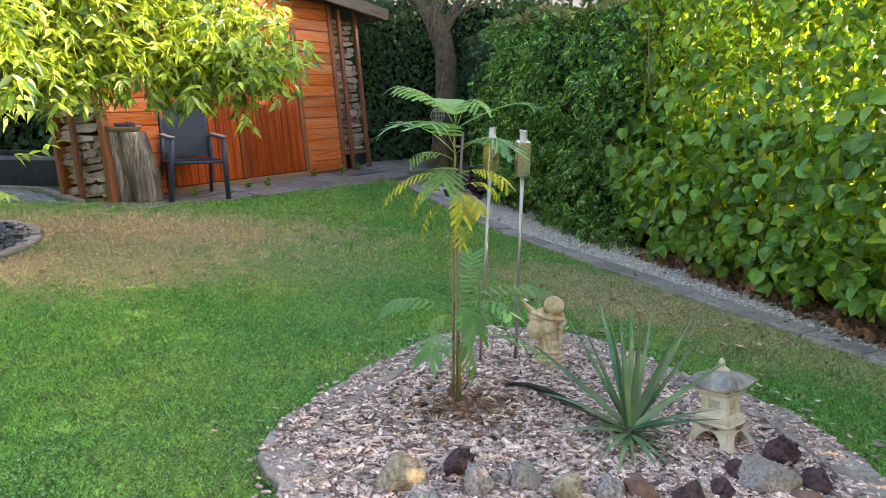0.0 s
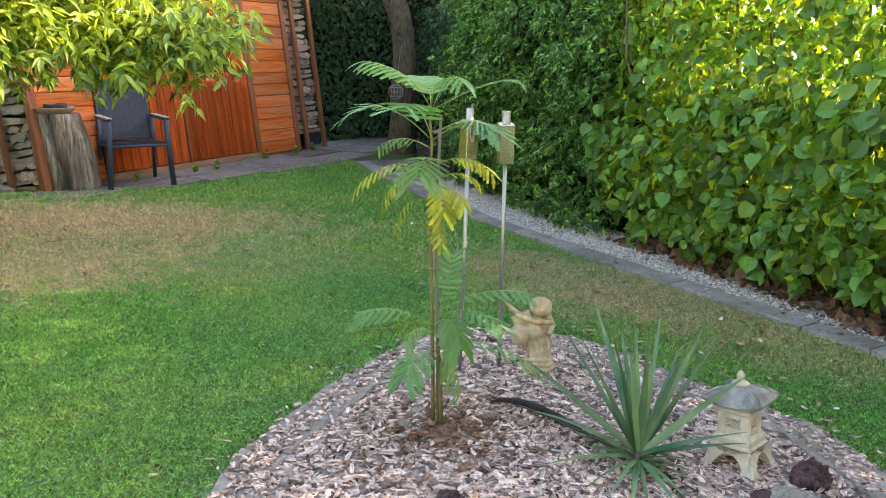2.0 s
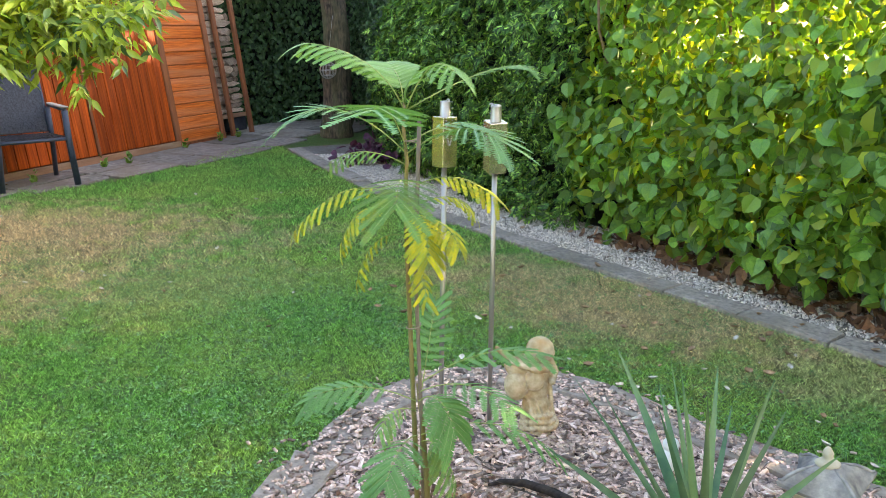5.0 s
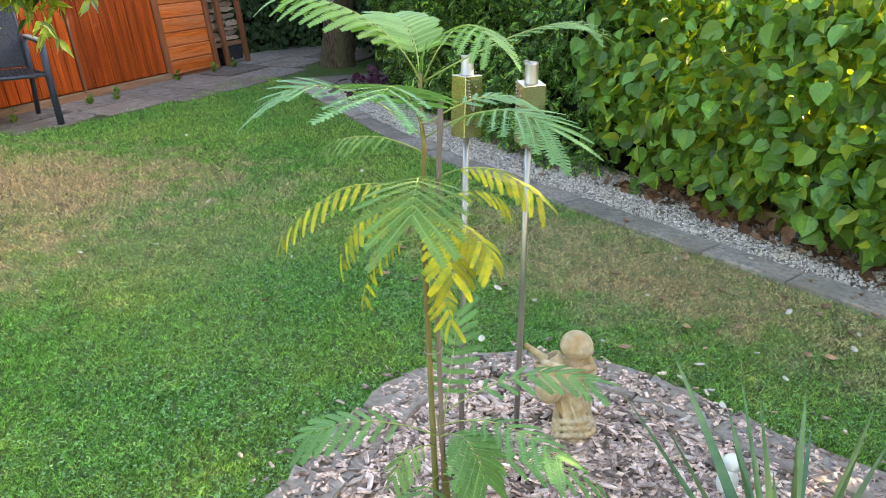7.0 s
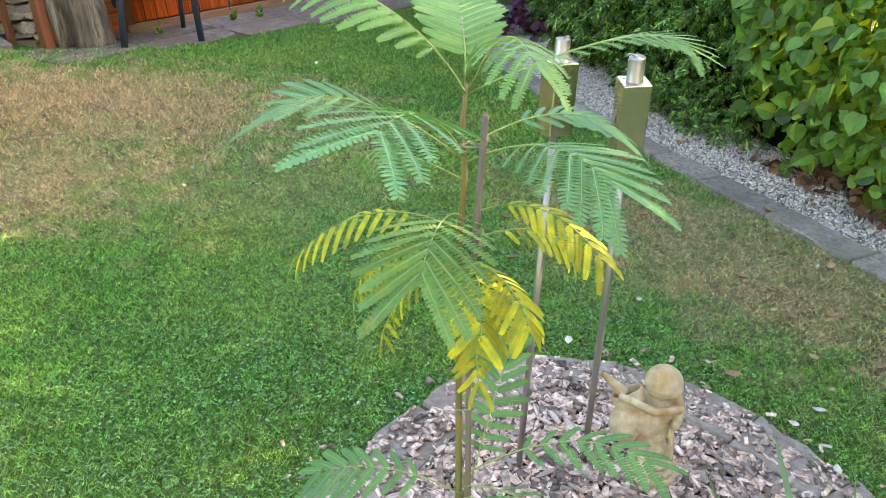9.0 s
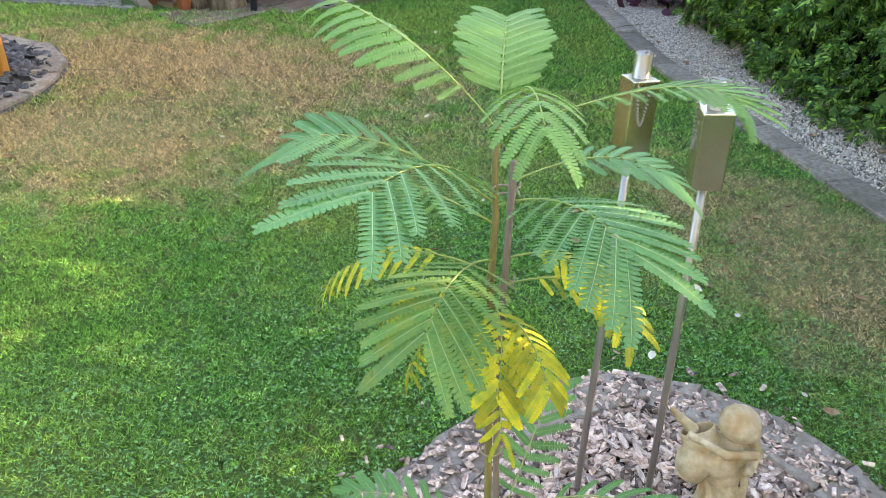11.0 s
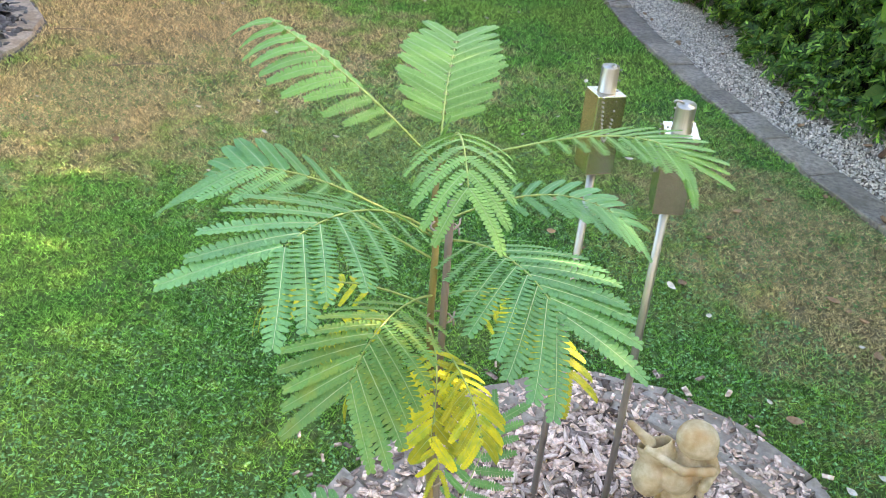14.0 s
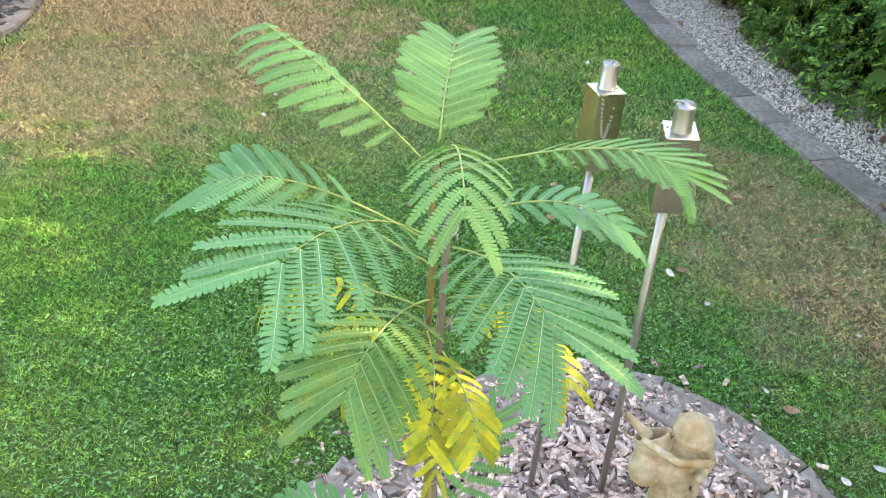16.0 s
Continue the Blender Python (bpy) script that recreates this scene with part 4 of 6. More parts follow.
for a, m, b, pairs, length, colour, droop, bend, roll, wide in FRONDS:
    tint = {"young": "bright young green frond", "yellow": "yellowing frond", "turning": "green frond turning yellow"}.get(colour, "")
    frond(a, m, b, pairs, length * (1.12 if colour == "yellow" else 1.0), colour, droop, bend, 0.05, 0.30, roll, wide, tint)
part("shoot_tip", tube("shoot_tip", [Vector(p) - TREE_AT for p in ((0.010, 2.55, 1.19), (0.012, 2.545, 1.225), (0.022, 2.54, 1.255))], [0.004, 0.003, 0.001], M["young"], 6), tree)


# ---- oil torches
def torch(foot, top, turn, chain_side):
    foot, top = Vector(foot), Vector(top)
    ax = top - foot
    h = ax.length
    m = basis(Vector((math.cos(radians(turn)), math.sin(radians(turn)), 0)), ax, foot)
    z = ax.normalized()
    x = Vector((math.cos(radians(turn)), math.sin(radians(turn)), 0))
    y = z.cross(x).normalized()
    x = y.cross(z)
    m = Matrix((x, y, z)).transposed().to_4x4()
    m.translation = foot
    ob = thing("garden_torch", "brushed stainless steel oil torch with a square tank on a pole", "garden torch", m, group="oil torches in the bed")
    tank0, tank1 = h - 0.205, h - 0.048
    part("pole", tube("pole", [(0, 0, -0.06), (0, 0, tank0 * 0.5), (0, 0, tank0 + 0.004)], [0.0085] * 3, M["steel"], 16), ob)
    part("tank", from_bm("tank", box_bm(-0.0285, 0.0285, -0.0285, 0.0285, tank0, tank1, 0.0025, 2), M["tank"]), ob, None, "square oil tank of polished steel, tan reflections put into its colour")
    part("wick_cap", lathe("wick_cap", [(0.0175, tank1), (0.0175, tank1 + 0.001), (0.0165, tank1 + 0.002), (0.0165, h - 0.003), (0.0155, h), (0.006, h), (0.006, h + 0.0006), (0.001, h + 0.0006)], M["steel"], 28), ob, None, "polished snuffer cap")
    # bead chain from the cap down over the tank's side
    bm = bmesh.new()
    for i in range(44):
        w = i / 43
        if w < 0.3:
            p = Vector((0.0, 0.006 + 0.014 * math.sin(w / 0.3 * 1.57), h + 0.002 + 0.004 * math.sin(w / 0.3 * 3.14)))
        else:
            k = (w - 0.3) / 0.7
            p = Vector((0.030 * (k - 0.5) + 0.004, 0.031, h - 0.05 - 0.085 * math.sin(k * math.pi) + (0.05 * (1 - k * 6) if k < 1 / 6 else 0)))
            if k < 1 / 6:
                p.y = 0.020 + 0.011 * k * 6
        bmesh.ops.create_icosphere(bm, subdivisions=1, radius=0.0024, matrix=Matrix.Translation(p))
    part("chain", from_bm("chain", bm, M["steel"], True), ob, Matrix.Rotation(radians(chain_side), 4, "Z"), "steel bead chain")
    return ob


torch((0.205, 3.03, 0.005), (0.224, 3.074, 1.151), 25, 180)
torch((0.386, 3.06, 0.005), (0.348, 2.930, 1.150), 5, 90)


# ---- statue
def statue():
    bm = bmesh.new()

    def ball(x, y, z, rx, ry=None, rz=None, tilt=0, lean=0):
        bmesh.ops.create_icosphere(bm, subdivisions=3, radius=1.0, matrix=pose(x, y, z, lean, tilt, 0) @ Matrix.Diagonal((rx, ry or rx, rz or rx, 1)))

    def limb(p, q, r0, r1, n=7):
        for i in range(n):
            c = Vector(p).lerp(Vector(q), i / (n - 1))
            ball(c.x, c.y, c.z, r0 + (r1 - r0) * i / (n - 1))
    for i in range(4):                       # rock base and foot of the robe
        ball(0.004 * i, 0, 0.014 + 0.016 * i, 0.066 - 0.005 * i, 0.062 - 0.006 * i, 0.016)
    ball(0.010, 0, 0.105, 0.040, 0.038, 0.080)
    ball(0.012, 0, 0.165, 0.046, 0.042, 0.050)       # hips
    ball(0.034, 0.004, 0.215, 0.046, 0.040, 0.050)    # chest
    ball(0.002, -0.036, 0.208, 0.036, 0.030, 0.036)   # round bundle before the chest
    ball(0.050, -0.010, 0.296, 0.047, 0.047, 0.044, 15)   # bowed head
    ball(0.064, -0.026, 0.284, 0.028, 0.028, 0.024)
    ball(-0.054, -0.010, 0.198, 0.040, 0.043, 0.050, 8)    # sack over the shoulder
    prof = [(0.006, -0.030), (0.034, -0.024), (0.050, 0.004), (0.053, 0.036), (0.049, 0.044), (0.043, 0.038), (0.040, 0.008), (0.026, -0.012), (0.006, -0.016)]
    turn_ = pose(-0.032, -0.006, 0.244, -8, -14, 0)
    rings_ = [[bm.verts.new(turn_ @ Vector((r * math.cos(w) * 0.80, r * math.sin(w) * 0.50, z))) for w in np.linspace(0, 2 * math.pi, 24, endpoint=False)] for r, z in prof]
    for a_, b_ in zip(rings_, rings_[1:]):                                # its open mouth
        for i in range(24):
            bm.faces.new((a_[i], a_[(i + 1) % 24], b_[(i + 1) % 24], b_[i]))
    bm.faces.new(rings_[0][::-1])
    bm.faces.new(rings_[-1])
    limb((-0.052, 0.0, 0.284), (-0.094, 0.004, 0.336), 0.014, 0.008)
    limb((-0.060, -0.022, 0.282), (0.010, -0.052, 0.244), 0.009, 0.010, 12)   # arm and strap across the front
    limb((0.010, -0.052, 0.244), (0.076, -0.040, 0.230), 0.010, 0.012, 10)
    limb((0.076, -0.006, 0.256), (0.092, -0.004, 0.205), 0.016, 0.014)
    limb((0.092, -0.004, 0.205), (0.060, -0.044, 0.190), 0.013, 0.012)
    for k in range(4):                                                     # cloak folds hanging behind
        limb((0.066 + 0.009 * k, 0.000 + 0.014 * k, 0.222 - 0.012 * k), (0.056 + 0.010 * k, -0.020 + 0.018 * k, 0.075 + 0.028 * k), 0.0085, 0.007, 16)
    for k in range(3):                                                     # hems round the robe
        for a in np.linspace(0, 6.28, 26, endpoint=False):
            ball((0.050 + 0.006 * k) * math.cos(a) + 0.006, (0.047 + 0.005 * k) * math.sin(a), 0.080 - 0.020 * k + 0.008 * math.sin(2 * a), 0.009)
    for a in np.linspace(0, 6.28, 9, endpoint=False):                     # folds of the robe
        limb((0.036 * math.cos(a) + 0.010, 0.034 * math.sin(a), 0.160), (0.050 * math.cos(a + 0.7), 0.047 * math.sin(a + 0.7), 0.05), 0.005, 0.010, 14)
    ob = thing("garden_statue", "sandstone-coloured cast garden statue carrying a sack, weathered", "statue", pose(0.552, 3.005, -0.006, -8, -8, 8) @ Matrix.Scale(1.04, 4), me=from_bm("garden_statue", bm, M["sand"], True))
    md = ob.modifiers.new("melt", "REMESH")
    md.mode, md.voxel_size, md.use_smooth_shade = "VOXEL", 0.0026, True
    return ob


statue()

# ---- stone lantern
def ring_body(levels, material, name, sides=4):
    """A body from square or round rings: (half width, height, corner lift)."""
    v, f = [], []
    per = 4 * 6
    for hw, z, lift in levels:
        for s in range(4):
            a0 = radians(45 + 90 * s)
            c0, c1 = Vector((math.cos(a0), math.sin(a0))) * hw * 1.414, Vector((math.cos(a0 + 1.5708), math.sin(a0 + 1.5708))) * hw * 1.414
            for k in range(6):
                w = k / 6
                p = c0.lerp(c1, w)
                e = abs(w - 0.5) * 2
                pull = 1 - (0.15 * (1 - e * e) if lift else 0)
                v.append((p.x * pull, p.y * pull, z + 1.3 * lift * e ** 2.5))
    for r in range(len(levels) - 1):
        for i in range(per):
            j = (i + 1) % per
            f.append((r * per + i, r * per + j, (r + 1) * per + j, (r + 1) * per + i))
    f.append(tuple(range(per))[::-1])
    f.append(tuple((len(levels) - 1) * per + i for i in range(per)))
    return mesh_of(name, v, f, material)


def arched_side(half, top, thick, flare, sx):
    """Half a leg of the lantern: one side's tapering half with its half of the arch, thick along y."""
    n = 9
    outer, arch = [], []
    for i in range(n):
        w = i / (n - 1)
        outer.append((half + flare * w * w - 0.010 * math.sin(w * math.pi), top * (1 - w)))
        a = w * math.pi / 2
        arch.append(((half - 0.034) * (math.sin(a) ** 0.8) + flare * w * w * 0.8, top * 0.80 * (math.cos(a) ** 0.75 if w < 1 else 0)))
    v, f = [], []
    for (xo, zo), (xi, zi) in zip(outer, arch):
        lean = flare * (1 - zo / top) ** 2
        lean_i = flare * (1 - zi / top) ** 2
        v += [(sx * xi, -half - lean_i, zi), (sx * xo, -half - lean, zo), (sx * xi, -half - lean_i + thick, zi), (sx * xo, -half - lean + thick, zo)]
    for i in range(n - 1):
        k = 4 * i
        for q in ((0, 1, 5, 4), (3, 2, 6, 7), (2, 0, 4, 6), (1, 3, 7, 5)):
            f.append(tuple(k + e for e in (q if sx > 0 else q[::-1])))
    f.append((4 * (n - 1), 4 * (n - 1) + 1, 4 * (n - 1) + 3, 4 * (n - 1) + 2))
    return v, f


def stone_lantern(x, y, turn):
    ob = thing("stone_lantern", "small cream cast-stone pagoda lantern with a dark weathered roof", "garden lantern", pose(x, y, 0.000, -6, -2, 0) @ Matrix.Rotation(radians(turn), 4, "Z") @ Matrix.Diagonal((1.06, 1.06, 0.96, 1)))
    half_leg = [arched_side(0.070, 0.098, 0.034, 0.026, sx) for sx in (1, -1)]
    for k in range(4):
        v, f = [], []
        for (sv, sf), turn_k in ((half_leg[0], 90 * k), (half_leg[1], 90 * k + 90)):
            q = Matrix.Rotation(radians(turn_k), 3, "Z")
            b = len(v)
            v += [q @ Vector(p) for p in sv]
            f += [tuple(b + e for e in g) for g in sf]
        part("leg", mesh_of("leg", v, f, M["lantern"]), ob)
    part("base_slab", ring_body([(0.066, 0.094, 0), (0.070, 0.099, 0), (0.066, 0.106, 0), (0.062, 0.110, 0), (0.064, 0.113, 0), (0.064, 0.128, 0), (0.060, 0.133, 0), (0.054, 0.140, 0)], M["lantern"], "base_slab"), ob)
    for k in range(4):
        part("corner_post", from_bm("corner_post", box_bm(-0.013, 0.013, -0.013, 0.013, 0.136, 0.222, 0.003), M["lantern"]), ob, pose(0.039 * (1 if k in (0, 3) else -1), 0.039 * (1 if k < 2 else -1), 0))
    for k in range(4):
        side_ = part("wall", from_bm("wall", box_bm(-0.026, 0.026, -0.050, -0.036, 0.136, 0.165, 0.001), M["lantern"]), ob, pose(0, 0, 0, 0, 0, 90 * k))
        part("upper_rail", from_bm("upper_rail", box_bm(-0.026, 0.026, -0.050, -0.036, 0.199, 0.222, 0.001), M["lantern"]), side_)
        for sx in (-1, 1):
            part("jamb", from_bm("jamb", box_bm(sx * 0.0240 - 0.002, sx * 0.0240 + 0.002, -0.050, -0.036, 0.165, 0.199, 0.0), M["lantern"]), side_)
        for d in (-1, 1):
            for i in (-2, -1, 0, 1, 2):
                ln_ = 0.050 - 0.013 * abs(i)
                part("lattice_bar", from_bm("lattice_bar", box_bm(-0.0021, 0.0021, -0.0025, 0.0025, -ln_ / 2, ln_ / 2, 0), M["lantern"]), side_,
                     Matrix.Translation((i * 0.0125, -0.0455 + 0.0006 * d, 0.182)) @ Matrix.Rotation(d * radians(45), 4, "Y"))
    part("cornice", ring_body([(0.054, 0.218, 0), (0.062, 0.224, 0), (0.067, 0.236, 0), (0.062, 0.243, 0)], M["lantern"], "cornice"), ob)
    part("roof", ring_body([(0.066, 0.238, 0.004), (0.092, 0.243, 0.016), (0.094, 0.251, 0.020), (0.084, 0.264, 0.012), (0.073, 0.280, 0.006), (0.055, 0.298, 0.002), (0.032, 0.310, 0), (0.026, 0.312, 0)], M["lantern_roof"], "roof"), ob, None, "dark weathered pagoda roof with upturned corners")
    for k in range(4):
        a = radians(45 + 90 * k)
        c, s_ = math.cos(a), math.sin(a)
        part("hip_ridge", tube("hip_ridge", [(c * r, s_ * r, z) for r, z in ((0.030, 0.311), (0.075, 0.302), (0.103, 0.288), (0.117, 0.278), (0.126, 0.280))], [0.004, 0.005, 0.005, 0.005, 0.004], M["lantern_roof"], 8), ob)
    part("finial", lathe("finial", [(0.028, 0.309), (0.031, 0.316), (0.024, 0.322), (0.014, 0.328), (0.012, 0.336), (0.014, 0.343), (0.011, 0.352), (0.006, 0.360), (0.002, 0.363)], M["lantern"], 14), ob)
    for ch in ob.children:
        k = {"leg": 1.04, "base_slab": 0.96}.get(ch.name.split(".")[0], 0.97)
        ch.matrix_basis = Matrix.Diagonal((k, k, 1, 1)) @ ch.matrix_basis
    return ob


stone_lantern(1.058, 2.170, 38)


# ---- yucca
def blade_mesh(name, length, arch, width, material, twist=0.0):
    """A sword leaf along x that rises at first and arches over: folded along its middle."""
    v, f = [], []
    n = 10
    for i in range(n):
        s = i / (n - 1)
        x = length * s
        z = -arch * length * s * s
        w = width * (0.55 + 1.6 * s if s < 0.28 else 1.0) * (1 - max(0, s - 0.28) / 0.72) ** 0.75 + 0.0006
        keel = -0.35 * w
        c, sn = math.cos(twist * s), math.sin(twist * s)
        for yy, zz in ((-w, 0), (0, keel), (w, 0)):
            v.append((x, yy * c - zz * sn, z + yy * sn + zz * c))
    for i in range(n - 1):
        k = 3 * i
        f += [(k, k + 3, k + 4, k + 1), (k + 1, k + 4, k + 5, k + 2)]
    return mesh_of(name, v, f, material, True)


YUCCA_AT = Vector((0.700, 2.185, 0.008))
yucca = thing("yucca", "spiky blue-green yucca with sword-shaped leaves", "plant", Matrix.Translation(YUCCA_AT))
part("trunk", tube("trunk", [(0, 0, -0.02), (0, 0, 0.03), (0, 0, 0.06)], [0.02, 0.018, 0.008], M["dead"], 10), yucca)
TIPS = [(0.803, 2.578, 0.423), (0.812, 2.347, 0.482), (0.952, 2.31, 0.441), (0.991, 2.309, 0.385), (1.022, 2.142, 0.338), (0.932, 1.965, 0.238), (0.536, 2.649, 0.369), (0.358, 2.336, 0.327), (0.74, 2.25, 0.44), (0.66, 2.22, 0.42), (0.86, 2.24, 0.4), (0.672, 2.62, 0.436), (0.573, 2.5, 0.37), (0.725, 2.48, 0.387), (0.643, 2.3, 0.406), (0.96, 2.5, 0.306), (0.741, 2.4, 0.471), (0.954, 2.0, 0.18)]
for i, tip in enumerate(TIPS):
    d = Vector(tip) - YUCCA_AT - Vector((0, 0, 0.05))
    arch = 0.04 + 0.04 * (i % 3)
    d.z += arch * d.length * 0.9
    part("leaf", blade_mesh("leaf", d.length * 1.02, arch, 0.0115 + 0.002 * (i % 3), M["yucca"], 0.5 * (-1) ** i), yucca, basis(d, Vector((0, -0.5, 1)), Vector((0, 0, 0.05))))
LOW_TIPS = [(0.50, 2.19, 0.06), (0.47, 2.02, 0.05), (0.58, 1.91, 0.04), (0.64, 1.93, 0.04), (0.77, 1.96, 0.04), (0.87, 1.95, 0.05), (0.86, 2.09, 0.09), (0.43, 2.50, 0.08), (0.56, 2.24, 0.07),
            (0.40, 2.12, 0.09), (0.80, 2.02, 0.10), (0.84, 2.22, 0.12), (0.45, 2.30, 0.12), (0.55, 1.98, 0.07), (0.71, 1.92, 0.06)]
for i, tip in enumerate(LOW_TIPS):
    d = Vector(tip) - YUCCA_AT - Vector((0, 0, 0.04))
    d.z += 0.22 * d.length
    part("leaf", blade_mesh("leaf", d.length * 1.05, 0.25, 0.009 + 0.0015 * (i % 3), M["yucca"], random.uniform(-.8, .8)), yucca, basis(d, Vector((0, 0, 1)), Vector((0, 0, 0.035))))
d = Vector((0.279, 2.66, 0.06)) - YUCCA_AT
part("dead_leaf", blade_mesh("dead_leaf", d.length * 1.05, 0.12, 0.020, M["dead"], 0.6), yucca, basis(d + Vector((0, 0, 0.05)), Vector((0, 0, 1)), Vector((0, 0, 0.03))), "withered dark leaf")

# ---- small white ornament between the yucca and the edging
bm = bmesh.new()
bmesh.ops.create_icosphere(bm, subdivisions=3, radius=1.0, matrix=Matrix.Translation((0, 0, 0.045)) @ Matrix.Diagonal((0.032, 0.028, 0.045, 1)))
bmesh.ops.create_icosphere(bm, subdivisions=3, radius=0.026, matrix=Matrix.Translation((0.012, 0, 0.098)))
bmesh.ops.create_icosphere(bm, subdivisions=2, radius=0.012, matrix=Matrix.Translation((0.034, 0, 0.095)))
wo = thing("white_ornament", "small glossy white ceramic garden ornament", "ornament", pose(0.86, 2.66, 0.012, 0, 0, 30), me=from_bm("white_ornament", bm, M["white"], True))


# ---- fallen leaves and twigs on the lawn
def curled_leaf(name, s, material):
    v, f = [], []
    for i in range(6):
        w = i / 5
        hw = s * 0.33 * math.sin(math.pi * (0.12 + 0.85 * w))
        x = (w - 0.5) * s
        z = 0.25 * s * (2 * w - 1) ** 2
        v += [(x, -hw, z + hw * 0.7), (x, 0, z), (x, hw, z + hw * 0.9)]
    for i in range(5):
        k = 3 * i
        f += [(k, k + 3, k + 4, k + 1), (k + 1, k + 4, k + 5, k + 2)]
    return mesh_of(name, v, f, material, True)


LEAF_ME = [curled_leaf("fallen_leaf", s, M["fallen"]) for s in (0.028, 0.038, 0.048)]
spots = [(-0.07, 5.34), (0.15, 4.57), (0.27, 4.6), (1.2, 4.05), (1.24, 4.0), (1.16, 4.1), (1.4, 4.3), (0.77, 4.42), (0.9, 4.66), (1.62, 3.9), (1.75, 3.72), (1.85, 3.6), (1.9, 3.4), (2.0, 3.5),
         (1.55, 4.2), (2.1, 3.2), (1.3, 4.9), (1.05, 4.8), (-0.9, 5.9), (-1.8, 5.2), (0.92, 3.45), (1.95, 3.0), (2.2, 3.35), (1.5, 4.75)]
random.seed(5)
spots += [(random.uniform(-2.6, 1.0), random.uniform(3.5, 8.6)) for _ in range(16)]
spots += [(random.uniform(1.2, 2.3), random.uniform(2.3, 3.9)) for _ in range(26)]
spots += [(float(outline_xy(KERB, y)) + random.uniform(0.2, 0.9), y) for y in [random.uniform(2.6, 7.5) for _ in range(60)]]
for i, (x, y) in enumerate(spots):
    fl = thing("fallen_leaf", "dry curled brown leaf lying on the ground", "leaf", pose(x, y, 0.026, random.uniform(-15, 15), random.uniform(-15, 15), random.uniform(0, 360)), group="fallen leaves", me=LEAF_ME[i % 3])
PALE_ME = [curled_leaf("fallen_leaf", s, M["pale_leaf"]) for s in (0.022, 0.03, 0.038)]
pale = [(0.86, 3.52), (1.02, 3.22), (1.12, 3.28), (0.98, 3.0), (0.9, 2.98), (0.94, 2.93), (0.62, 3.42), (0.55, 3.36), (0.42, 3.62), (0.48, 3.5), (0.72, 3.9), (0.6, 4.05), (-0.25, 4.6), (-0.9, 4.9)]
pale += [(random.uniform(0.95, 1.9), random.uniform(2.3, 4.6)) for _ in range(22)] + [(random.uniform(-2.6, 0.8), random.uniform(4.4, 7.6)) for _ in range(20)]
for i, (x, y) in enumerate(pale):
    thing("fallen_leaf", "pale dry bleached leaf lying on the grass", "leaf", pose(x, y, 0.028, random.uniform(-15, 15), random.uniform(-15, 15), random.uniform(0, 360)), group="fallen leaves", me=PALE_ME[i % 3])
for x, y, a, ln_ in ((-2.37, 5.43, 20, 0.36), (-2.0, 5.95, 140, 0.25), (-3.0, 5.9, 5, 0.3), (0.3, 7.6, 40, 0.3)):
    thing("twig", "thin dry straw-coloured twig on the grass", "twig", pose(x, y, 0.03, 0, 0, a), me=tube("twig", [(0, 0, 0), (ln_ * 0.5, 0.01, 0.006), (ln_, -0.005, 0.0)], [0.004, 0.0035, 0.002], M["stake"], 6))

# ---------------------------------------------------------------- hedges, overhanging foliage, back tree
# a broad pointed leaf in two halves that meet in a crease
LEAF_HALF = [(0, 0.04, 0), (0, 0.32, -0.015), (0, 0.64, -0.05), (0, 1.06, -0.17), (0.31, 0.05, 0.07), (0.47, 0.33, 0.14), (0.42, 0.62, 0.10), (0.22, 0.87, -0.01)]
LEAF_V = LEAF_HALF + [(-x, y, z) for x, y, z in LEAF_HALF]
LEAF_T = [(0, 4, 5), (0, 5, 1), (1, 5, 6), (1, 6, 2), (2, 6, 7), (2, 7, 3)]
LEAF_F = LEAF_T + [(a + 8, c + 8, b + 8) for a, b, c in LEAF_T]
LOBE_RIM = [(0, 0), (0.09, 0.12), (0.16, 0.28), (0.18, 0.44), (0.13, 0.64), (0.08, 0.84), (0, 1.16), (-0.07, 0.82), (-0.14, 0.64), (-0.17, 0.46), (-0.16, 0.26), (-0.08, 0.09)]
LOBE_V = [(x, y, 0.25 * abs(x) - 0.16 * y * y) for x, y in LOBE_RIM] + [(0, 0.45, -0.06)]
LOBE_F = [(12, i, (i + 1) % 12) for i in range(12)]


def hedge_leaves(face, n, zmin, zmax, depth, size, jitter, z_bias=1.0, lump=0.07):
    """Leaf places on a hedge whose front runs along face: place, normal, direction, size."""
    ys = np.array([p[1] for p in face])
    t = rng.uniform(0, 1, n)
    y = ys[0] + (ys[-1] - ys[0]) * t
    x = outline_xy(face, y)
    dx = np.gradient(outline_xy(face, np.linspace(ys[0], ys[-1], 50)), (ys[-1] - ys[0]) / 49)
    sl = np.interp(t, np.linspace(0, 1, 50), dx)
    nrm = unit(np.stack([-np.ones(n), sl, np.zeros(n)], 1))
    z = zmin + (zmax - zmin) * rng.uniform(0, 1, n) ** z_bias
    bulge = np.array([0.16 * noise.noise(Vector((a * 1.6, b * 1.6, 5.0))) + lump * noise.noise(Vector((a * 4, b * 4, 1.0))) for a, b in zip(y, z)])
    bulge += 0.10 * np.sin((z - zmin) / (zmax - zmin) * np.pi)
    into = depth * rng.uniform(0, 1, n) ** 1.6
    place = np.stack([x, y, z], 1) + nrm * (bulge - into)[:, None]
    normal = unit(nrm + np.array([0, 0, 0.55]) + rng.normal(0, jitter, (n, 3)))
    ahead = np.stack([np.zeros(n), np.zeros(n), -np.ones(n)], 1) * 0.7 + rng.normal(0, 0.75, (n, 3)) + nrm * 0.3
    return place, normal, ahead, rng.uniform(*size, n)


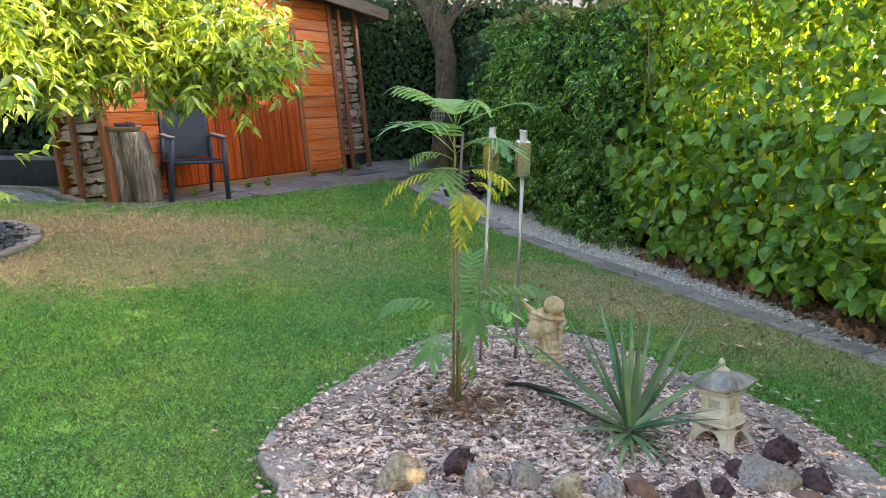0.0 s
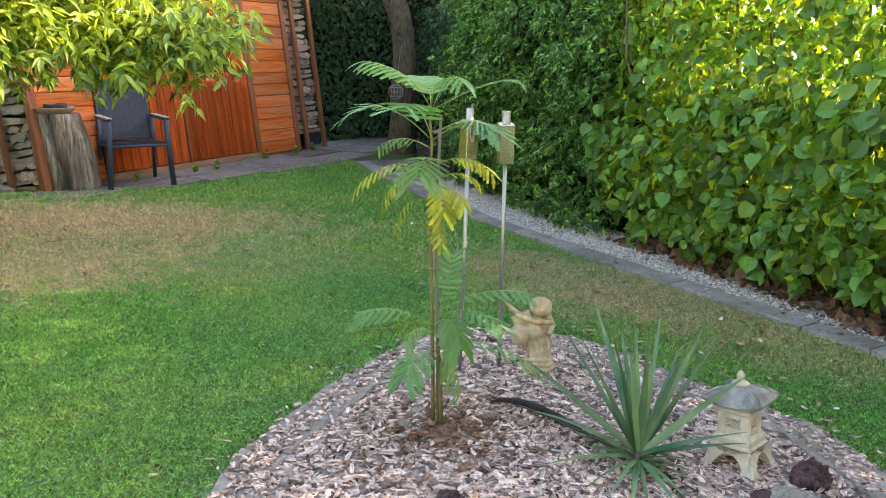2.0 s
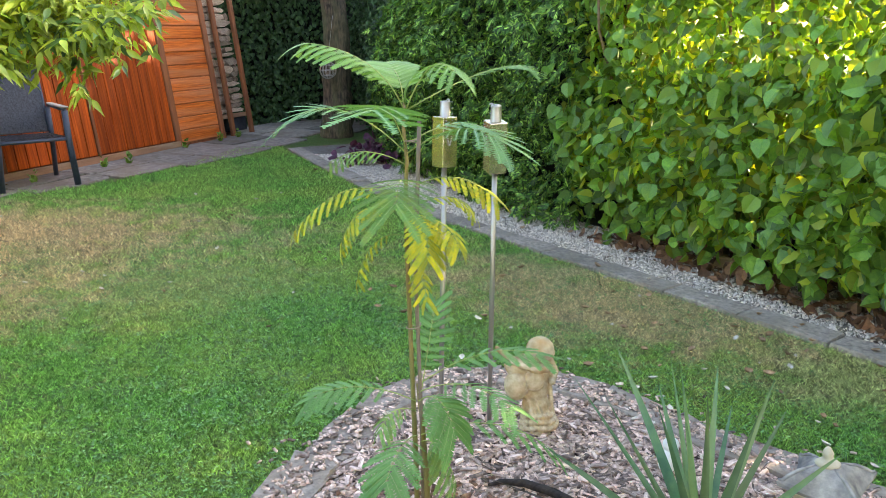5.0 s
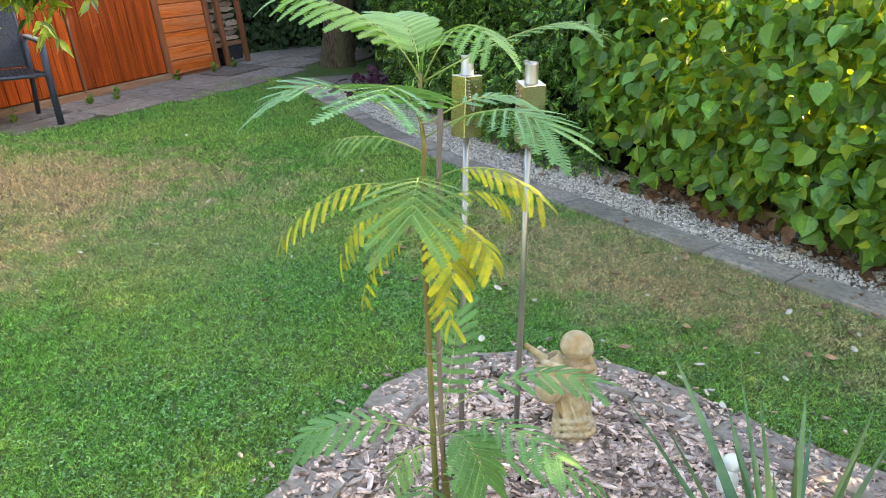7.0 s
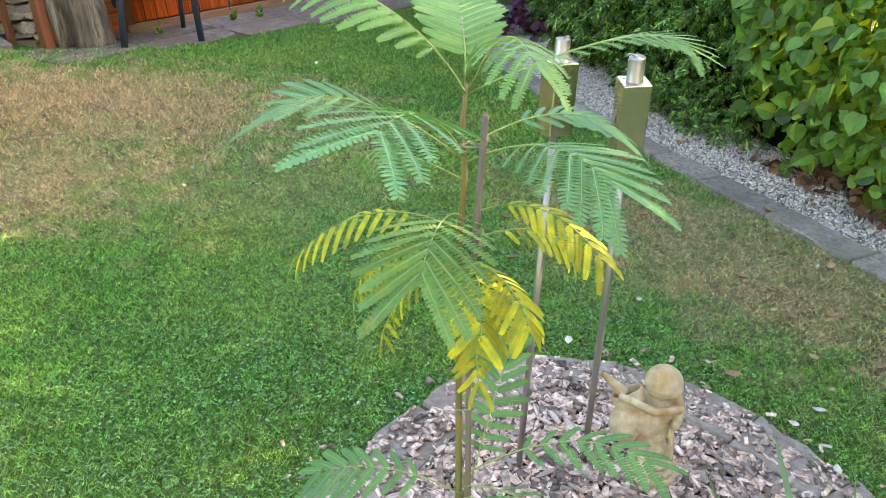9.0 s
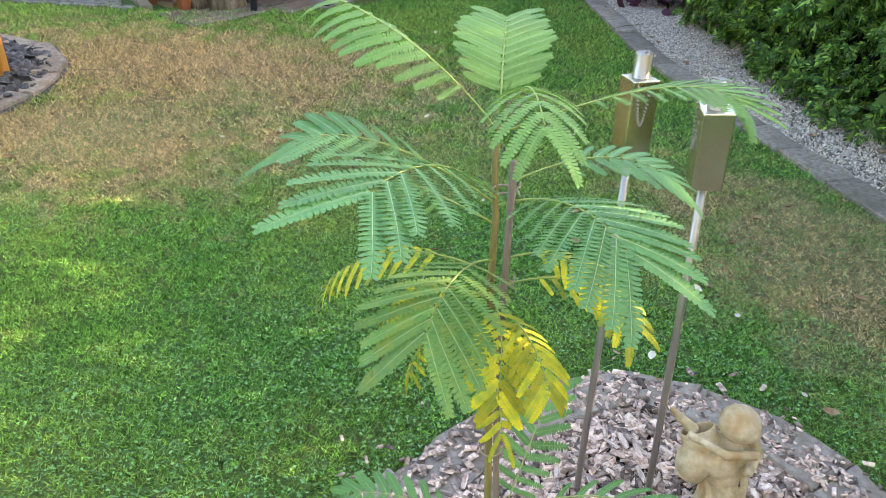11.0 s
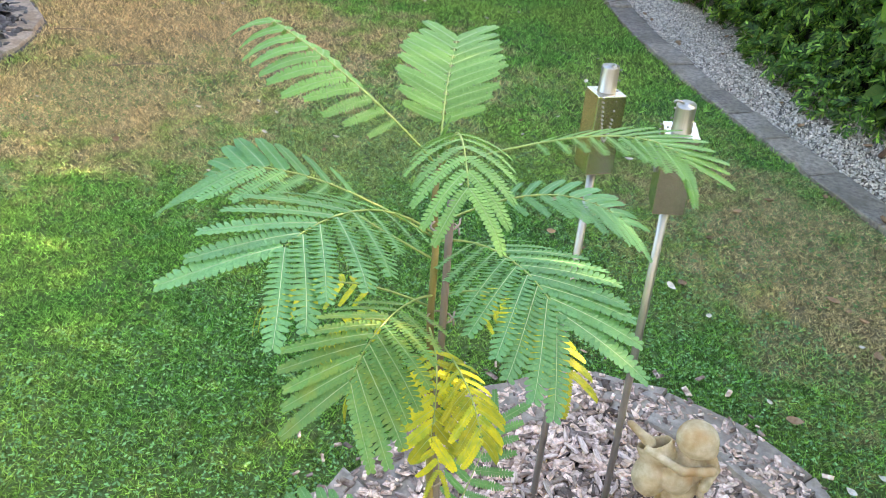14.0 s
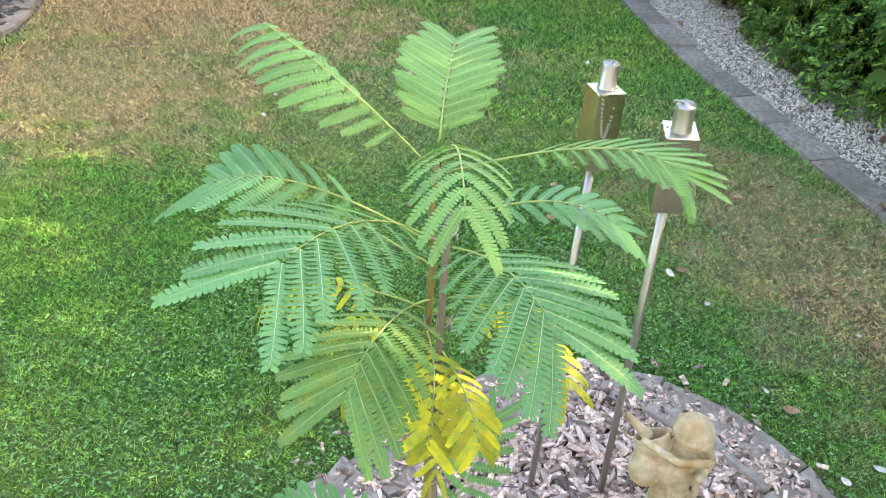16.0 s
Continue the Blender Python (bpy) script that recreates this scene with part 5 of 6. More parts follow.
# the stretch before y = 2.2 is unseen, added to keep sun off the bed
RIGHT_FACE = [(3.9, -1.6), (3.1, 0.8), (2.70, 2.2), (2.50, 3.0), (2.32, 3.7), (2.05, 4.5), (1.76, 5.3), (1.66, 5.7)]
THUJA_FACE = [(1.66, 5.6), (1.38, 6.4), (1.06, 7.3), (0.93, 8.4), (0.96, 9.2)]
SHRUB_FACE = [(1.02, 9.0), (1.0, 9.6), (0.95, 11.2), (0.95, 12.6)]

right_hedge = thing("shrub_hedge", "tall shrub hedge with large round green leaves, sun shining through", "hedge")
low = hedge_leaves(RIGHT_FACE, 13500, 0.12, 1.15, 0.70, (0.054, 0.110), 0.82)
high = hedge_leaves(RIGHT_FACE, 33000, 1.00, 2.85, 0.60, (0.036, 0.078), 0.95)
place, normal, ahead, size = (np.concatenate(p) for p in zip(low, high))
ok = place[:, 2] > 0.10 + 0.25 * rng.uniform(0, 1, len(place)) ** 2
place, normal, ahead, size = place[ok], normal[ok], ahead[ok], size[ok]
right, fwd, up = frames_from(normal, ahead)
part("foliage", many("foliage", LEAF_V, LEAF_F, place, right, fwd, up, size, M["hleaf"], True), right_hedge)["kind"] = "stuff"
# the nearest leaves, one by one
LEAF_ONE = [mesh_of("leaf", [(x, y, z + 0.05 * k * x * x) for x, y, z in LEAF_V], LEAF_F, M["hleaf_one"], True) for k in (-2, 1, 3)]
place, normal, ahead, size = hedge_leaves(RIGHT_FACE[2:], 290, 0.22, 1.6, 0.05, (0.058, 0.112), 0.65)
right, fwd, up = frames_from(normal, ahead)
for i in range(len(place)):
    m = Matrix((right[i], fwd[i], up[i])).transposed().to_4x4() @ Matrix.Scale(float(size[i]), 4)
    m.translation = Vector(place[i]) + Vector((-0.05, -0.02, 0))
    part("leaf", LEAF_ONE[i % 3], right_hedge, m)
for i in range(16):
    y0 = 2.6 + 3.0 * i / 15
    x0 = float(outline_xy(RIGHT_FACE, y0))
    k = random.uniform(-0.25, 0.25)
    part("branch", tube("branch", [(x0 + 0.42, y0, 0), (x0 + 0.36, y0 + k * 0.3, 0.7), (x0 + 0.22, y0 + k * 0.7, 1.5), (x0 + 0.1, y0 + k, 2.4)], [0.016, 0.013, 0.009, 0.004], M["twig"], 7), right_hedge)
part("branch", tube("branch", [(1.88, 5.45, 0.9), (1.70, 5.40, 1.35), (1.66, 5.38, 1.75), (1.60, 5.40, 2.3)], [0.010, 0.009, 0.007, 0.003], M["twig"], 7), right_hedge)

# conifer hedge: flat fan sprays
SPRAY_V = [(0, 0, 0)]
SPRAY_F = []
for k, (at, ang, ln_) in enumerate(((0.0, 0, 1.0), (0.12, 42, 0.42), (0.16, -42, 0.44), (0.34, 38, 0.42), (0.40, -38, 0.42), (0.56, 34, 0.34), (0.62, -34, 0.32), (0.05, 62, 0.30), (0.08, -62, 0.30))):
    a = radians(ang)
    b = len(SPRAY_V)
    d = (math.sin(a), math.cos(a))
    p = (-d[1], d[0])
    w = 0.07
    SPRAY_V += [(0, at, -0.10 * at * at), (d[0] * ln_ * 0.5 + p[0] * w, at + d[1] * ln_ * 0.5 + p[1] * w, -0.10 * (at + 0.25) ** 2),
                (d[0] * ln_, at + d[1] * ln_, -0.22 * (at + ln_ * 0.7) ** 2), (d[0] * ln_ * 0.5 - p[0] * w, at + d[1] * ln_ * 0.5 - p[1] * w, -0.10 * (at + 0.25) ** 2)]
    SPRAY_F.append((b, b + 1, b + 2, b + 3))


def conifer(face, n, zmax, depth, size, zmin=0.05):
    place, normal, ahead, sz = hedge_leaves(face, n, zmin, zmax, depth, size, 0.5, 1.0, 0.26)
    nrm = unit(normal - np.array([0, 0, 0.55]))
    ahead = nrm * 0.55 + rng.normal(0, 0.5, (n, 3)) + np.array([0, 0, -0.35])
    return place, unit(nrm * 0.7 + np.array([0, 0, 0.6]) + rng.normal(0, 0.4, (n, 3))), ahead, sz


thuja = thing("conifer_hedge", "clipped dark green conifer hedge", "hedge")
place, normal, ahead, size = conifer(THUJA_FACE, 13000, 1.98, 0.42, (0.05, 0.125))
right, fwd, up = frames_from(normal, ahead)
part("foliage", many("foliage", SPRAY_V, SPRAY_F, place, right, fwd, up, size, M["thuja"]), thuja)["kind"] = "stuff"
# its clipped top
def clipped_top(parent, face, n, tv, tf, size, z0):
    y = rng.uniform(face[0][1], face[-1][1], n)
    x = outline_xy(face, y) + rng.uniform(-0.02, 0.75, n)
    z = z0 + np.array([0.09 * noise.noise(Vector((a * 2.2, b * 2.2, 2.0))) for a, b in zip(x, y)])
    ahead = np.stack([rng.normal(-0.3, 0.5, n), rng.normal(0, 0.5, n), np.full(n, 0.8)], 1)
    right, fwd, up = frames_from(rng.normal(0, 1, (n, 3)), ahead)
    part("clipped_top", many("clipped_top", tv, tf, np.stack([x, y, z], 1), right, fwd, up, rng.uniform(*size, n), M["clipped"]), parent)["kind"] = "stuff"


clipped_top(thuja, THUJA_FACE, 3600, SPRAY_V, SPRAY_F, (0.05, 0.11), 1.93)


# a dark box inside a hedge, added to make the leaf gaps look shaded
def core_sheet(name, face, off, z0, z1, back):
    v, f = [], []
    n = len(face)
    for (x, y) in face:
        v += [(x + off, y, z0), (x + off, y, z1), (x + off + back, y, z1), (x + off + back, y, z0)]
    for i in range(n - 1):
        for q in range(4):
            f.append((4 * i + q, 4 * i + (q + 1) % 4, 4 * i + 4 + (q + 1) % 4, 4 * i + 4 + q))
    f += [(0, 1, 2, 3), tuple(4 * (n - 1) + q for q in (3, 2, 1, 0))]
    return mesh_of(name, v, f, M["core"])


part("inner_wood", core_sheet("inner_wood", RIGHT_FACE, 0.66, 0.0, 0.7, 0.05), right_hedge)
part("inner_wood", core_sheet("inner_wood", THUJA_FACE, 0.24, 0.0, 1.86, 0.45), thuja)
shrub = thing("evergreen_shrub", "dark small-leaved evergreen shrub clipped level with the hedge", "shrub")
place, normal, ahead, size = hedge_leaves(SHRUB_FACE, 13000, 0.05, 1.98, 0.40, (0.025, 0.05), 0.8, 1.0, 0.3)
right, fwd, up = frames_from(normal, ahead)
part("foliage", many("foliage", LEAF_V, LEAF_F, place, right, fwd, up, size, M["shrub"], True), shrub)["kind"] = "stuff"
clipped_top(shrub, SHRUB_FACE, 3400, LEAF_V, LEAF_F, (0.025, 0.045), 1.92)
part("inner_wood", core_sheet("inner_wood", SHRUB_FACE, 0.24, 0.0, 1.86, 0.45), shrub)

# the dark hedge across the end of the garden
back = thing("back_hedge", "dense dark evergreen hedge across the garden's end", "hedge")
n = 11000
x = rng.uniform(-1.6, 2.2, n)
y = 12.3 + 0.25 * np.sin(x * 2.1) + rng.uniform(0, 0.3, n)
z = rng.uniform(0.0, 2.6, n)
nrm = unit(np.stack([rng.normal(0, 0.5, n), -np.ones(n), np.full(n, 0.5)], 1) + rng.normal(0, 0.35, (n, 3)))
right, fwd, up = frames_from(nrm, np.stack([rng.normal(0, 0.5, n), rng.normal(-0.3, 0.3, n), -np.ones(n) * 0.8], 1))
part("foliage", many("foliage", LEAF_V, LEAF_F, np.stack([x, y, z], 1), right, fwd, up, rng.uniform(0.04, 0.08, n), M["darkhedge"]), back)["kind"] = "stuff"
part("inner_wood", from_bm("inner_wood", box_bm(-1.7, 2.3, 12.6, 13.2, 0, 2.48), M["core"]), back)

# tree at the end of the garden
btree = thing("old_fruit_tree", "old garden tree with rough leaning bark trunk and pale limbs", "tree")
def gnarled(name, pts, radii, material, sides=14, lump=0.22):
    """A limb with an uneven, furrowed outline."""
    fine, rr = [], []
    for k in range(len(pts) - 1):
        for q in range(5):
            w = q / 5
            fine.append(Vector(pts[k]).lerp(Vector(pts[k + 1]), w))
            rr.append(radii[k] + (radii[k + 1] - radii[k]) * w)
    fine.append(Vector(pts[-1]))
    rr.append(radii[-1])
    me = tube(name, fine, rr, material, sides)
    for v in me.vertices:
        i = v.index // sides
        if i < len(fine):
            c = fine[i]
            d = v.co - c
            v.co = c + d * (1 + lump * noise.noise(v.co * 6) + lump * 0.8 * noise.noise(Vector((v.co.x * 26, v.co.y * 26, v.co.z * 7)))) + Vector((noise.noise(c * 2.2), 0, 0)) * 0.03
    return me


part("trunk", gnarled("trunk", [(0.47, 10.7, -0.05), (0.475, 10.7, 0.4), (0.485, 10.7, 0.9), (0.485, 10.7, 1.4), (0.44, 10.7, 1.8), (0.20, 10.7, 2.3)], [0.21, 0.18, 0.165, 0.15, 0.15, 0.14], M["bark"], 22), btree)
for pts, r in ((((0.36, 11.3, 2.15), (0.15, 11.3, 2.5), (-0.15, 11.4, 3.0), (-0.5, 11.4, 3.6)), 0.10), (((0.36, 11.3, 2.15), (0.46, 11.25, 2.7), (0.42, 11.3, 3.4)), 0.075),
               (((0.44, 11.3, 1.95), (0.80, 11.3, 2.40), (1.15, 11.3, 2.95), (1.5, 11.4, 3.5)), 0.075), (((0.5, 11.3, 1.85), (0.72, 11.2, 2.2), (1.35, 11.2, 2.6)), 0.05),
               (((0.40, 11.3, 2.05), (0.62, 11.2, 2.5), (0.75, 11.2, 3.1)), 0.055), (((0.30, 11.3, 2.25), (0.02, 11.2, 2.45), (-0.35, 11.2, 2.75)), 0.05), (((0.42, 11.3, 2.1), (0.30, 11.2, 2.7), (0.12, 11.2, 3.3)), 0.06)):
    part("limb", gnarled("limb", [(x - 0.14, y - 0.6, z) for x, y, z in pts], [r * (1 - 0.22 * i) for i in range(len(pts))], M["bark"], 12), btree)
M["crownleaf"] = mk("tree_crown_leaf", (0.04, 0.09, 0.022), (0.09, 0.17, 0.04), 20, 0.5, 0.2, vary=0.4, vary_by="island", thin=0.3)
n = 2600
c = np.array([[0.9, 11.5, 3.3], [1.9, 11.3, 2.9], [-0.3, 11.7, 3.5], [2.6, 11.0, 2.8]])[rng.integers(0, 4, n)]
p = c + rng.normal(0, 1, (n, 3)) * np.array([0.55, 0.5, 0.38])
right, fwd, up = frames_from(unit(rng.normal(0, 1, (n, 3)) + [0, 0, 0.6]), rng.normal(0, 1, (n, 3)) + [0, 0, -0.5])
part("crown", many("crown", LEAF_V, LEAF_F, p, right, fwd, up, rng.uniform(0.06, 0.11, n), M["crownleaf"]), btree)["kind"] = "stuff"

ball_ = thing("wire_ball", "open wire ball hanging at the old tree's trunk", "ornament", pose(0.36, 10.42, 0.84))
for k in range(7):
    part("wire_ring", tube("wire_ring", [(0.10 * math.cos(w), 0.10 * math.sin(w), 0) for w in np.linspace(0, 6.2832, 25)], [0.003] * 25, M["steel"], 5), ball_, pose(0, 0, 0, 90, 0, 180 * k / 7))
for z in (-0.06, 0.0, 0.06):
    r = math.sqrt(0.0101 - z * z)
    part("wire_ring", tube("wire_ring", [(r * math.cos(w), r * math.sin(w), z) for w in np.linspace(0, 6.2832, 25)], [0.003] * 25, M["steel"], 5), ball_)
part("wire_hanger", tube("wire_hanger", [(0, 0, 0.10), (0.08, 0.12, 0.6), (0.18, 0.30, 1.02)], [0.002] * 3, M["steel"], 5), ball_)

# a neighbour's tree whose crown lets the low sun through in patches
ntree = thing("neighbour_tree", "leafy tree in the neighbouring garden behind the hedge", "tree")
part("trunk", tube("trunk", [(5.2, 11.6, 0), (5.1, 11.5, 1.4), (5.0, 11.5, 2.8), (5.1, 11.6, 4.2)], [0.16, 0.14, 0.12, 0.06], M["bark"], 10), ntree)
for k in range(7):
    a = k * 0.9
    part("limb", tube("limb", [(5.0, 11.5, 2.4 + 0.2 * k), (5.0 + 0.6 * math.cos(a), 11.5 + 0.6 * math.sin(a), 2.9 + 0.22 * k), (5.0 + 1.2 * math.cos(a), 11.5 + 1.2 * math.sin(a), 3.1 + 0.26 * k)], [0.05, 0.035, 0.012], M["bark"], 7), ntree)
n = 16000
c = np.stack([5.0 + 1.3 * np.cos(np.arange(16) * 0.9), 10.6 + 2.0 * np.sin(np.arange(16) * 1.3), 2.9 + 0.17 * np.arange(16)], 1)[rng.integers(0, 16, n)]
# further clumps out of view, added to keep low sun off the left corner
side_c = np.stack([4.6 + 0.5 * np.cos(np.arange(9) * 1.7), 6.3 + 0.35 * np.arange(9), 3.0 + 0.35 * np.sin(np.arange(9) * 2.3)], 1)[rng.integers(0, 9, n)]
c = np.where((rng.uniform(0, 1, n) < 0.30)[:, None], side_c, c)
p = c + rng.normal(0, 1, (n, 3)) * np.array([0.50, 0.55, 0.38])
right, fwd, up = frames_from(unit(rng.normal(0, 1, (n, 3)) + [0, 0, 0.6]), rng.normal(0, 1, (n, 3)) + [0, 0, -0.5])
part("crown", many("crown", LEAF_V, LEAF_F, p, right, fwd, up, rng.uniform(0.09, 0.14, n), M["crownleaf"]), ntree)["kind"] = "stuff"

# overhanging climber on the pergola: drooping sprays of pointed leaflets
climber = thing("overhanging_climber", "sunlit climber with pointed leaflets drooping from a pergola", "climbing plant")
SPRIGS = []


def leaf_spray(at, direction, leaf, out):
    """A compound leaf: a terminal leaflet and side pairs."""
    d = Vector(direction).normalized()
    side = d.cross(Vector((random.uniform(-.3, .3), random.uniform(-.3, .3), 1))).normalized()
    for k, (s, a) in enumerate(((1.0, 0), (0.72, 40), (0.72, -40), (0.38, 58), (0.38, -58))):
        dd = (d * math.cos(radians(a)) + side * math.sin(radians(a)) + Vector((0, 0, -0.28)) + Vector((random.uniform(-.6, .6), random.uniform(-.6, .6), random.uniform(-.5, .5))))
        nn = Vector((random.uniform(-.7, .9), random.uniform(-1.0, .3), random.uniform(0.2, 1.1)))
        out.append((Vector(at) + d * leaf * 1.3 * s, nn, dd, leaf * random.uniform(0.75, 1.1)))


random.seed(11)
got = []
CLUMPS = [  # middle, spread, number of sprays
    ((-2.75, 4.55, 2.05), (0.55, 0.35, 0.30), 120), ((-2.15, 4.9, 1.95), (0.45, 0.4, 0.30), 120), ((-1.75, 5.2, 1.75), (0.30, 0.35, 0.26), 75), ((-1.55, 5.5, 1.55), (0.22, 0.3, 0.20), 42),
    ((-2.1, 4.9, 1.55), (0.35, 0.3, 0.20), 60), ((-2.65, 4.6, 1.60), (0.40, 0.25, 0.22), 60), ((-2.95, 4.35, 1.45), (0.16, 0.15, 0.24), 36), ((-1.42, 5.6, 1.85), (0.15, 0.25, 0.22), 36),
    ((-1.85, 5.3, 1.33), (0.12, 0.15, 0.14), 14), ((-1.68, 5.3, 1.30), (0.05, 0.05, 0.16), 8), ((-2.25, 4.8, 1.35), (0.14, 0.15, 0.12), 14),
    ((-3.3, 4.2, 1.30), (0.25, 0.2, 0.30), 60), ((-3.15, 4.1, 1.05), (0.16, 0.14, 0.22), 44), ((-2.6, 4.5, 2.3), (0.8, 0.5, 0.2), 120), ((-3.2, 4.2, 1.75), (0.30, 0.25, 0.32), 60), ((-3.0, 4.3, 1.22), (0.14, 0.14, 0.20), 30),
    ((-2.25, 3.65, 1.55), (0.10, 0.12, 0.34), 26), ((-1.30, 5.3, 1.20), (0.05, 0.1, 0.12), 5), ((-1.27, 5.3, 1.40), (0.16, 0.2, 0.12), 20), ((-1.6, 5.2, 1.38), (0.2, 0.2, 0.12), 18), ((-1.1, 5.35, 1.5), (0.12, 0.2, 0.18), 20), ((-2.5, 4.7, 1.32), (0.28, 0.2, 0.13), 34), ((-1.75, 5.4, 1.45), (0.22, 0.2, 0.14), 26)]
for (cx, cy, cz), (sx, sy, sz), k in CLUMPS:
    for _ in range(int(k * 4.2)):
        at = (cx + random.gauss(0, 0.75) * sx, cy + random.gauss(0, 0.75) * sy, cz + random.gauss(0, 0.75) * sz)
        leaf_spray(at, (random.uniform(-1, 1), random.uniform(-1, .5), random.uniform(-0.9, 0.4)), random.uniform(0.065, 0.11), got)
place = np.array([g[0] for g in got])
right, fwd, up = frames_from(np.array([g[1] for g in got]), np.array([g[2] for g in got]))
part("foliage", many("foliage", LOBE_V, LOBE_F, place, right, fwd, up, np.array([g[3] for g in got]) * 0.98, M["ashleaf"], True), climber)["kind"] = "stuff"
for x, y, z0, z1 in ((-1.95, 4.6, 1.5, 2.6), (-2.3, 4.3, 1.45, 2.6), (-1.66, 5.3, 1.22, 2.6), (-2.42, 4.75, 1.35, 2.6), (-2.1, 4.8, 1.4, 2.6), (-2.9, 4.4, 1.3, 2.6)):
    part("hanging_shoot", tube("hanging_shoot", [(x - 0.02, y, z1), (x, y + 0.01, (z0 + z1) / 2), (x + 0.015, y, z0)], [0.006, 0.005, 0.003], M["pine_old"], 6), climber)
part("main_stem", tube("main_stem", [(-3.5, 5.7, 0.0), (-3.45, 5.6, 1.2), (-3.3, 5.3, 2.1), (-2.7, 5.0, 2.3), (-1.9, 5.3, 2.15), (-1.5, 5.6, 2.0)], [0.03, 0.028, 0.024, 0.018, 0.012, 0.006], M["twig"], 8), climber)

# purple-leaved plant at the kerb and small weeds
purple = thing("purple_plant", "low mound of dark purple ruffled leaves beside the kerb", "plant")
n = 90
p = np.array([0.62, 8.55, 0.12]) + rng.normal(0, 1, (n, 3)) * np.array([0.15, 0.15, 0.06])
right, fwd, up = frames_from(unit(rng.normal(0, 0.5, (n, 3)) + [0, -0.3, 0.9]), rng.normal(0, 1, (n, 3)))
part("leaves", many("leaves", LEAF_V, LEAF_F, np.maximum(p, [-9, 0, 0.04]), right, fwd, up, rng.uniform(0.06, 0.11, n), M["purple"], True), purple)["kind"] = "stuff"
for x, y in ((-1.95, 8.75), (-1.75, 8.95), (-1.3, 9.9), (-0.95, 10.4), (-0.75, 10.7), (-2.4, 8.05), (1.56, 5.95), (1.42, 6.0), (1.75, 5.2)):
    weed = thing("weed", "small green weed growing in a joint", "weed", pose(x, y, 0.02, 0, 0, 300 * x))
    for k in range(13):
        a = k * 2.4
        d = Vector((math.cos(a), math.sin(a), 0.5 + 0.6 * random.random()))
        part("leaf", LEAF_ONE[k % 3], weed, basis(Vector((d.y, -d.x, 0)), Vector((-d.x * 1.3, -d.y * 1.3, 0.7)), Vector((d.x * 0.02, d.y * 0.02, 0.002 + 0.05 * random.random() * (k % 3)))) @ Matrix.Scale(random.uniform(0.028, 0.055), 4))

# brown leaf litter under the shrub hedge, and a bit of board lying there
n = 900
y = rng.uniform(2.6, 5.4, n)
x = outline_xy(RIGHT_FACE, y) + rng.uniform(-0.06, 0.55, n)
right, fwd, up = frames_from(unit(rng.normal(0, 0.5, (n, 3)) + [0, 0, 1]), rng.normal(0, 1, (n, 3)))
M["litter"] = mk("leaf_litter", (0.13, 0.065, 0.035), (0.27, 0.14, 0.075), 30, 0.9, 0.3, vary=0.5, vary_by="island")
thing("leaf_litter", "brown dead leaves lying under the hedge", "leaf litter", kind="stuff", me=many("leaf_litter", LEAF_V, LEAF_F, np.stack([x, y, rng.uniform(0.02, 0.05, n)], 1), right, fwd, up, rng.uniform(0.04, 0.08, n), M["litter"], True))
thing("fallen_branch", "short black rotten branch lying on the bark mulch", "branch", pose(0.30, 2.68, 0.045),
      me=tube("fallen_branch", [(-0.02, 0.0, -0.012), (0.015, -0.006, 0.0), (0.08, -0.04, 0.008), (0.15, -0.105, 0.008), (0.21, -0.185, 0.004), (0.27, -0.265, -0.008)], [0.004, 0.0085, 0.0125, 0.0135, 0.0125, 0.008], M["rotten"], 10))
thing("timber_offcut", "short pale timber offcut lying under the hedge", "board", pose(2.235, 4.56, 0.012, 0, 0, -58), me=box("timber_offcut", -0.09, 0.09, -0.02, 0.02, 0, 0.075, M["pine_old"], 0.004))

# ---------------------------------------------------------------- shed and what stands before it
SHED_LEAN = 8.0
shed_pose = Matrix((SHED_U.to_3d(), (-SHED_N).to_3d(), Vector((0, 0, 1)))).transposed().to_4x4()
shed_pose.translation = (SHED_O.x, SHED_O.y, 0.0)
shed_pose = shed_pose @ pose(0, 0, 0, -SHED_LEAN, 0, 0)
shed = thing("garden_shed", "red-brown glazed timber garden shed with boarded double door", "shed", shed_pose)
L, DEEP = 3.86, 0.85


def shed_top(u):
    return 2.78 - 0.115 * u


part("back_wall", box("back_wall", 0, L, DEEP - 0.05, DEEP, 0, 2.3, M["board"]), shed)
part("side_wall", box("side_wall", 0.42, 0.46, 0.06, DEEP - 0.05, 0, 2.6, M["board"]), shed)
part("side_wall", box("side_wall", L - 0.04, L, 0.06, DEEP - 0.05, 0, 2.3, M["board"]), shed)
part("floor_frame", box("floor_frame", 0.44, L - 0.02, 0.012, DEEP - 0.06, 0.0, 0.06, M["trim"]), shed)
# horizontal boards either side of the door, each with a shadow gap
BOARD = 0.146
for u0, u1 in ((0.09, 0.72), (3.09, 3.79)):
    z = 0.05
    while z < shed_top(u1) - 0.02:
        z1 = min(z + BOARD - 0.004, shed_top(u1))
        part("board", box("board", u0, u1, -0.002 + random.uniform(-.002, .002), 0.030, z, z1, M["board"], 0.009), shed)
        z += BOARD
part("wall_lining", box("wall_lining", 0.05, L - 0.05, 0.034, 0.055, 0.05, 2.3, M["trim"], 0), shed)
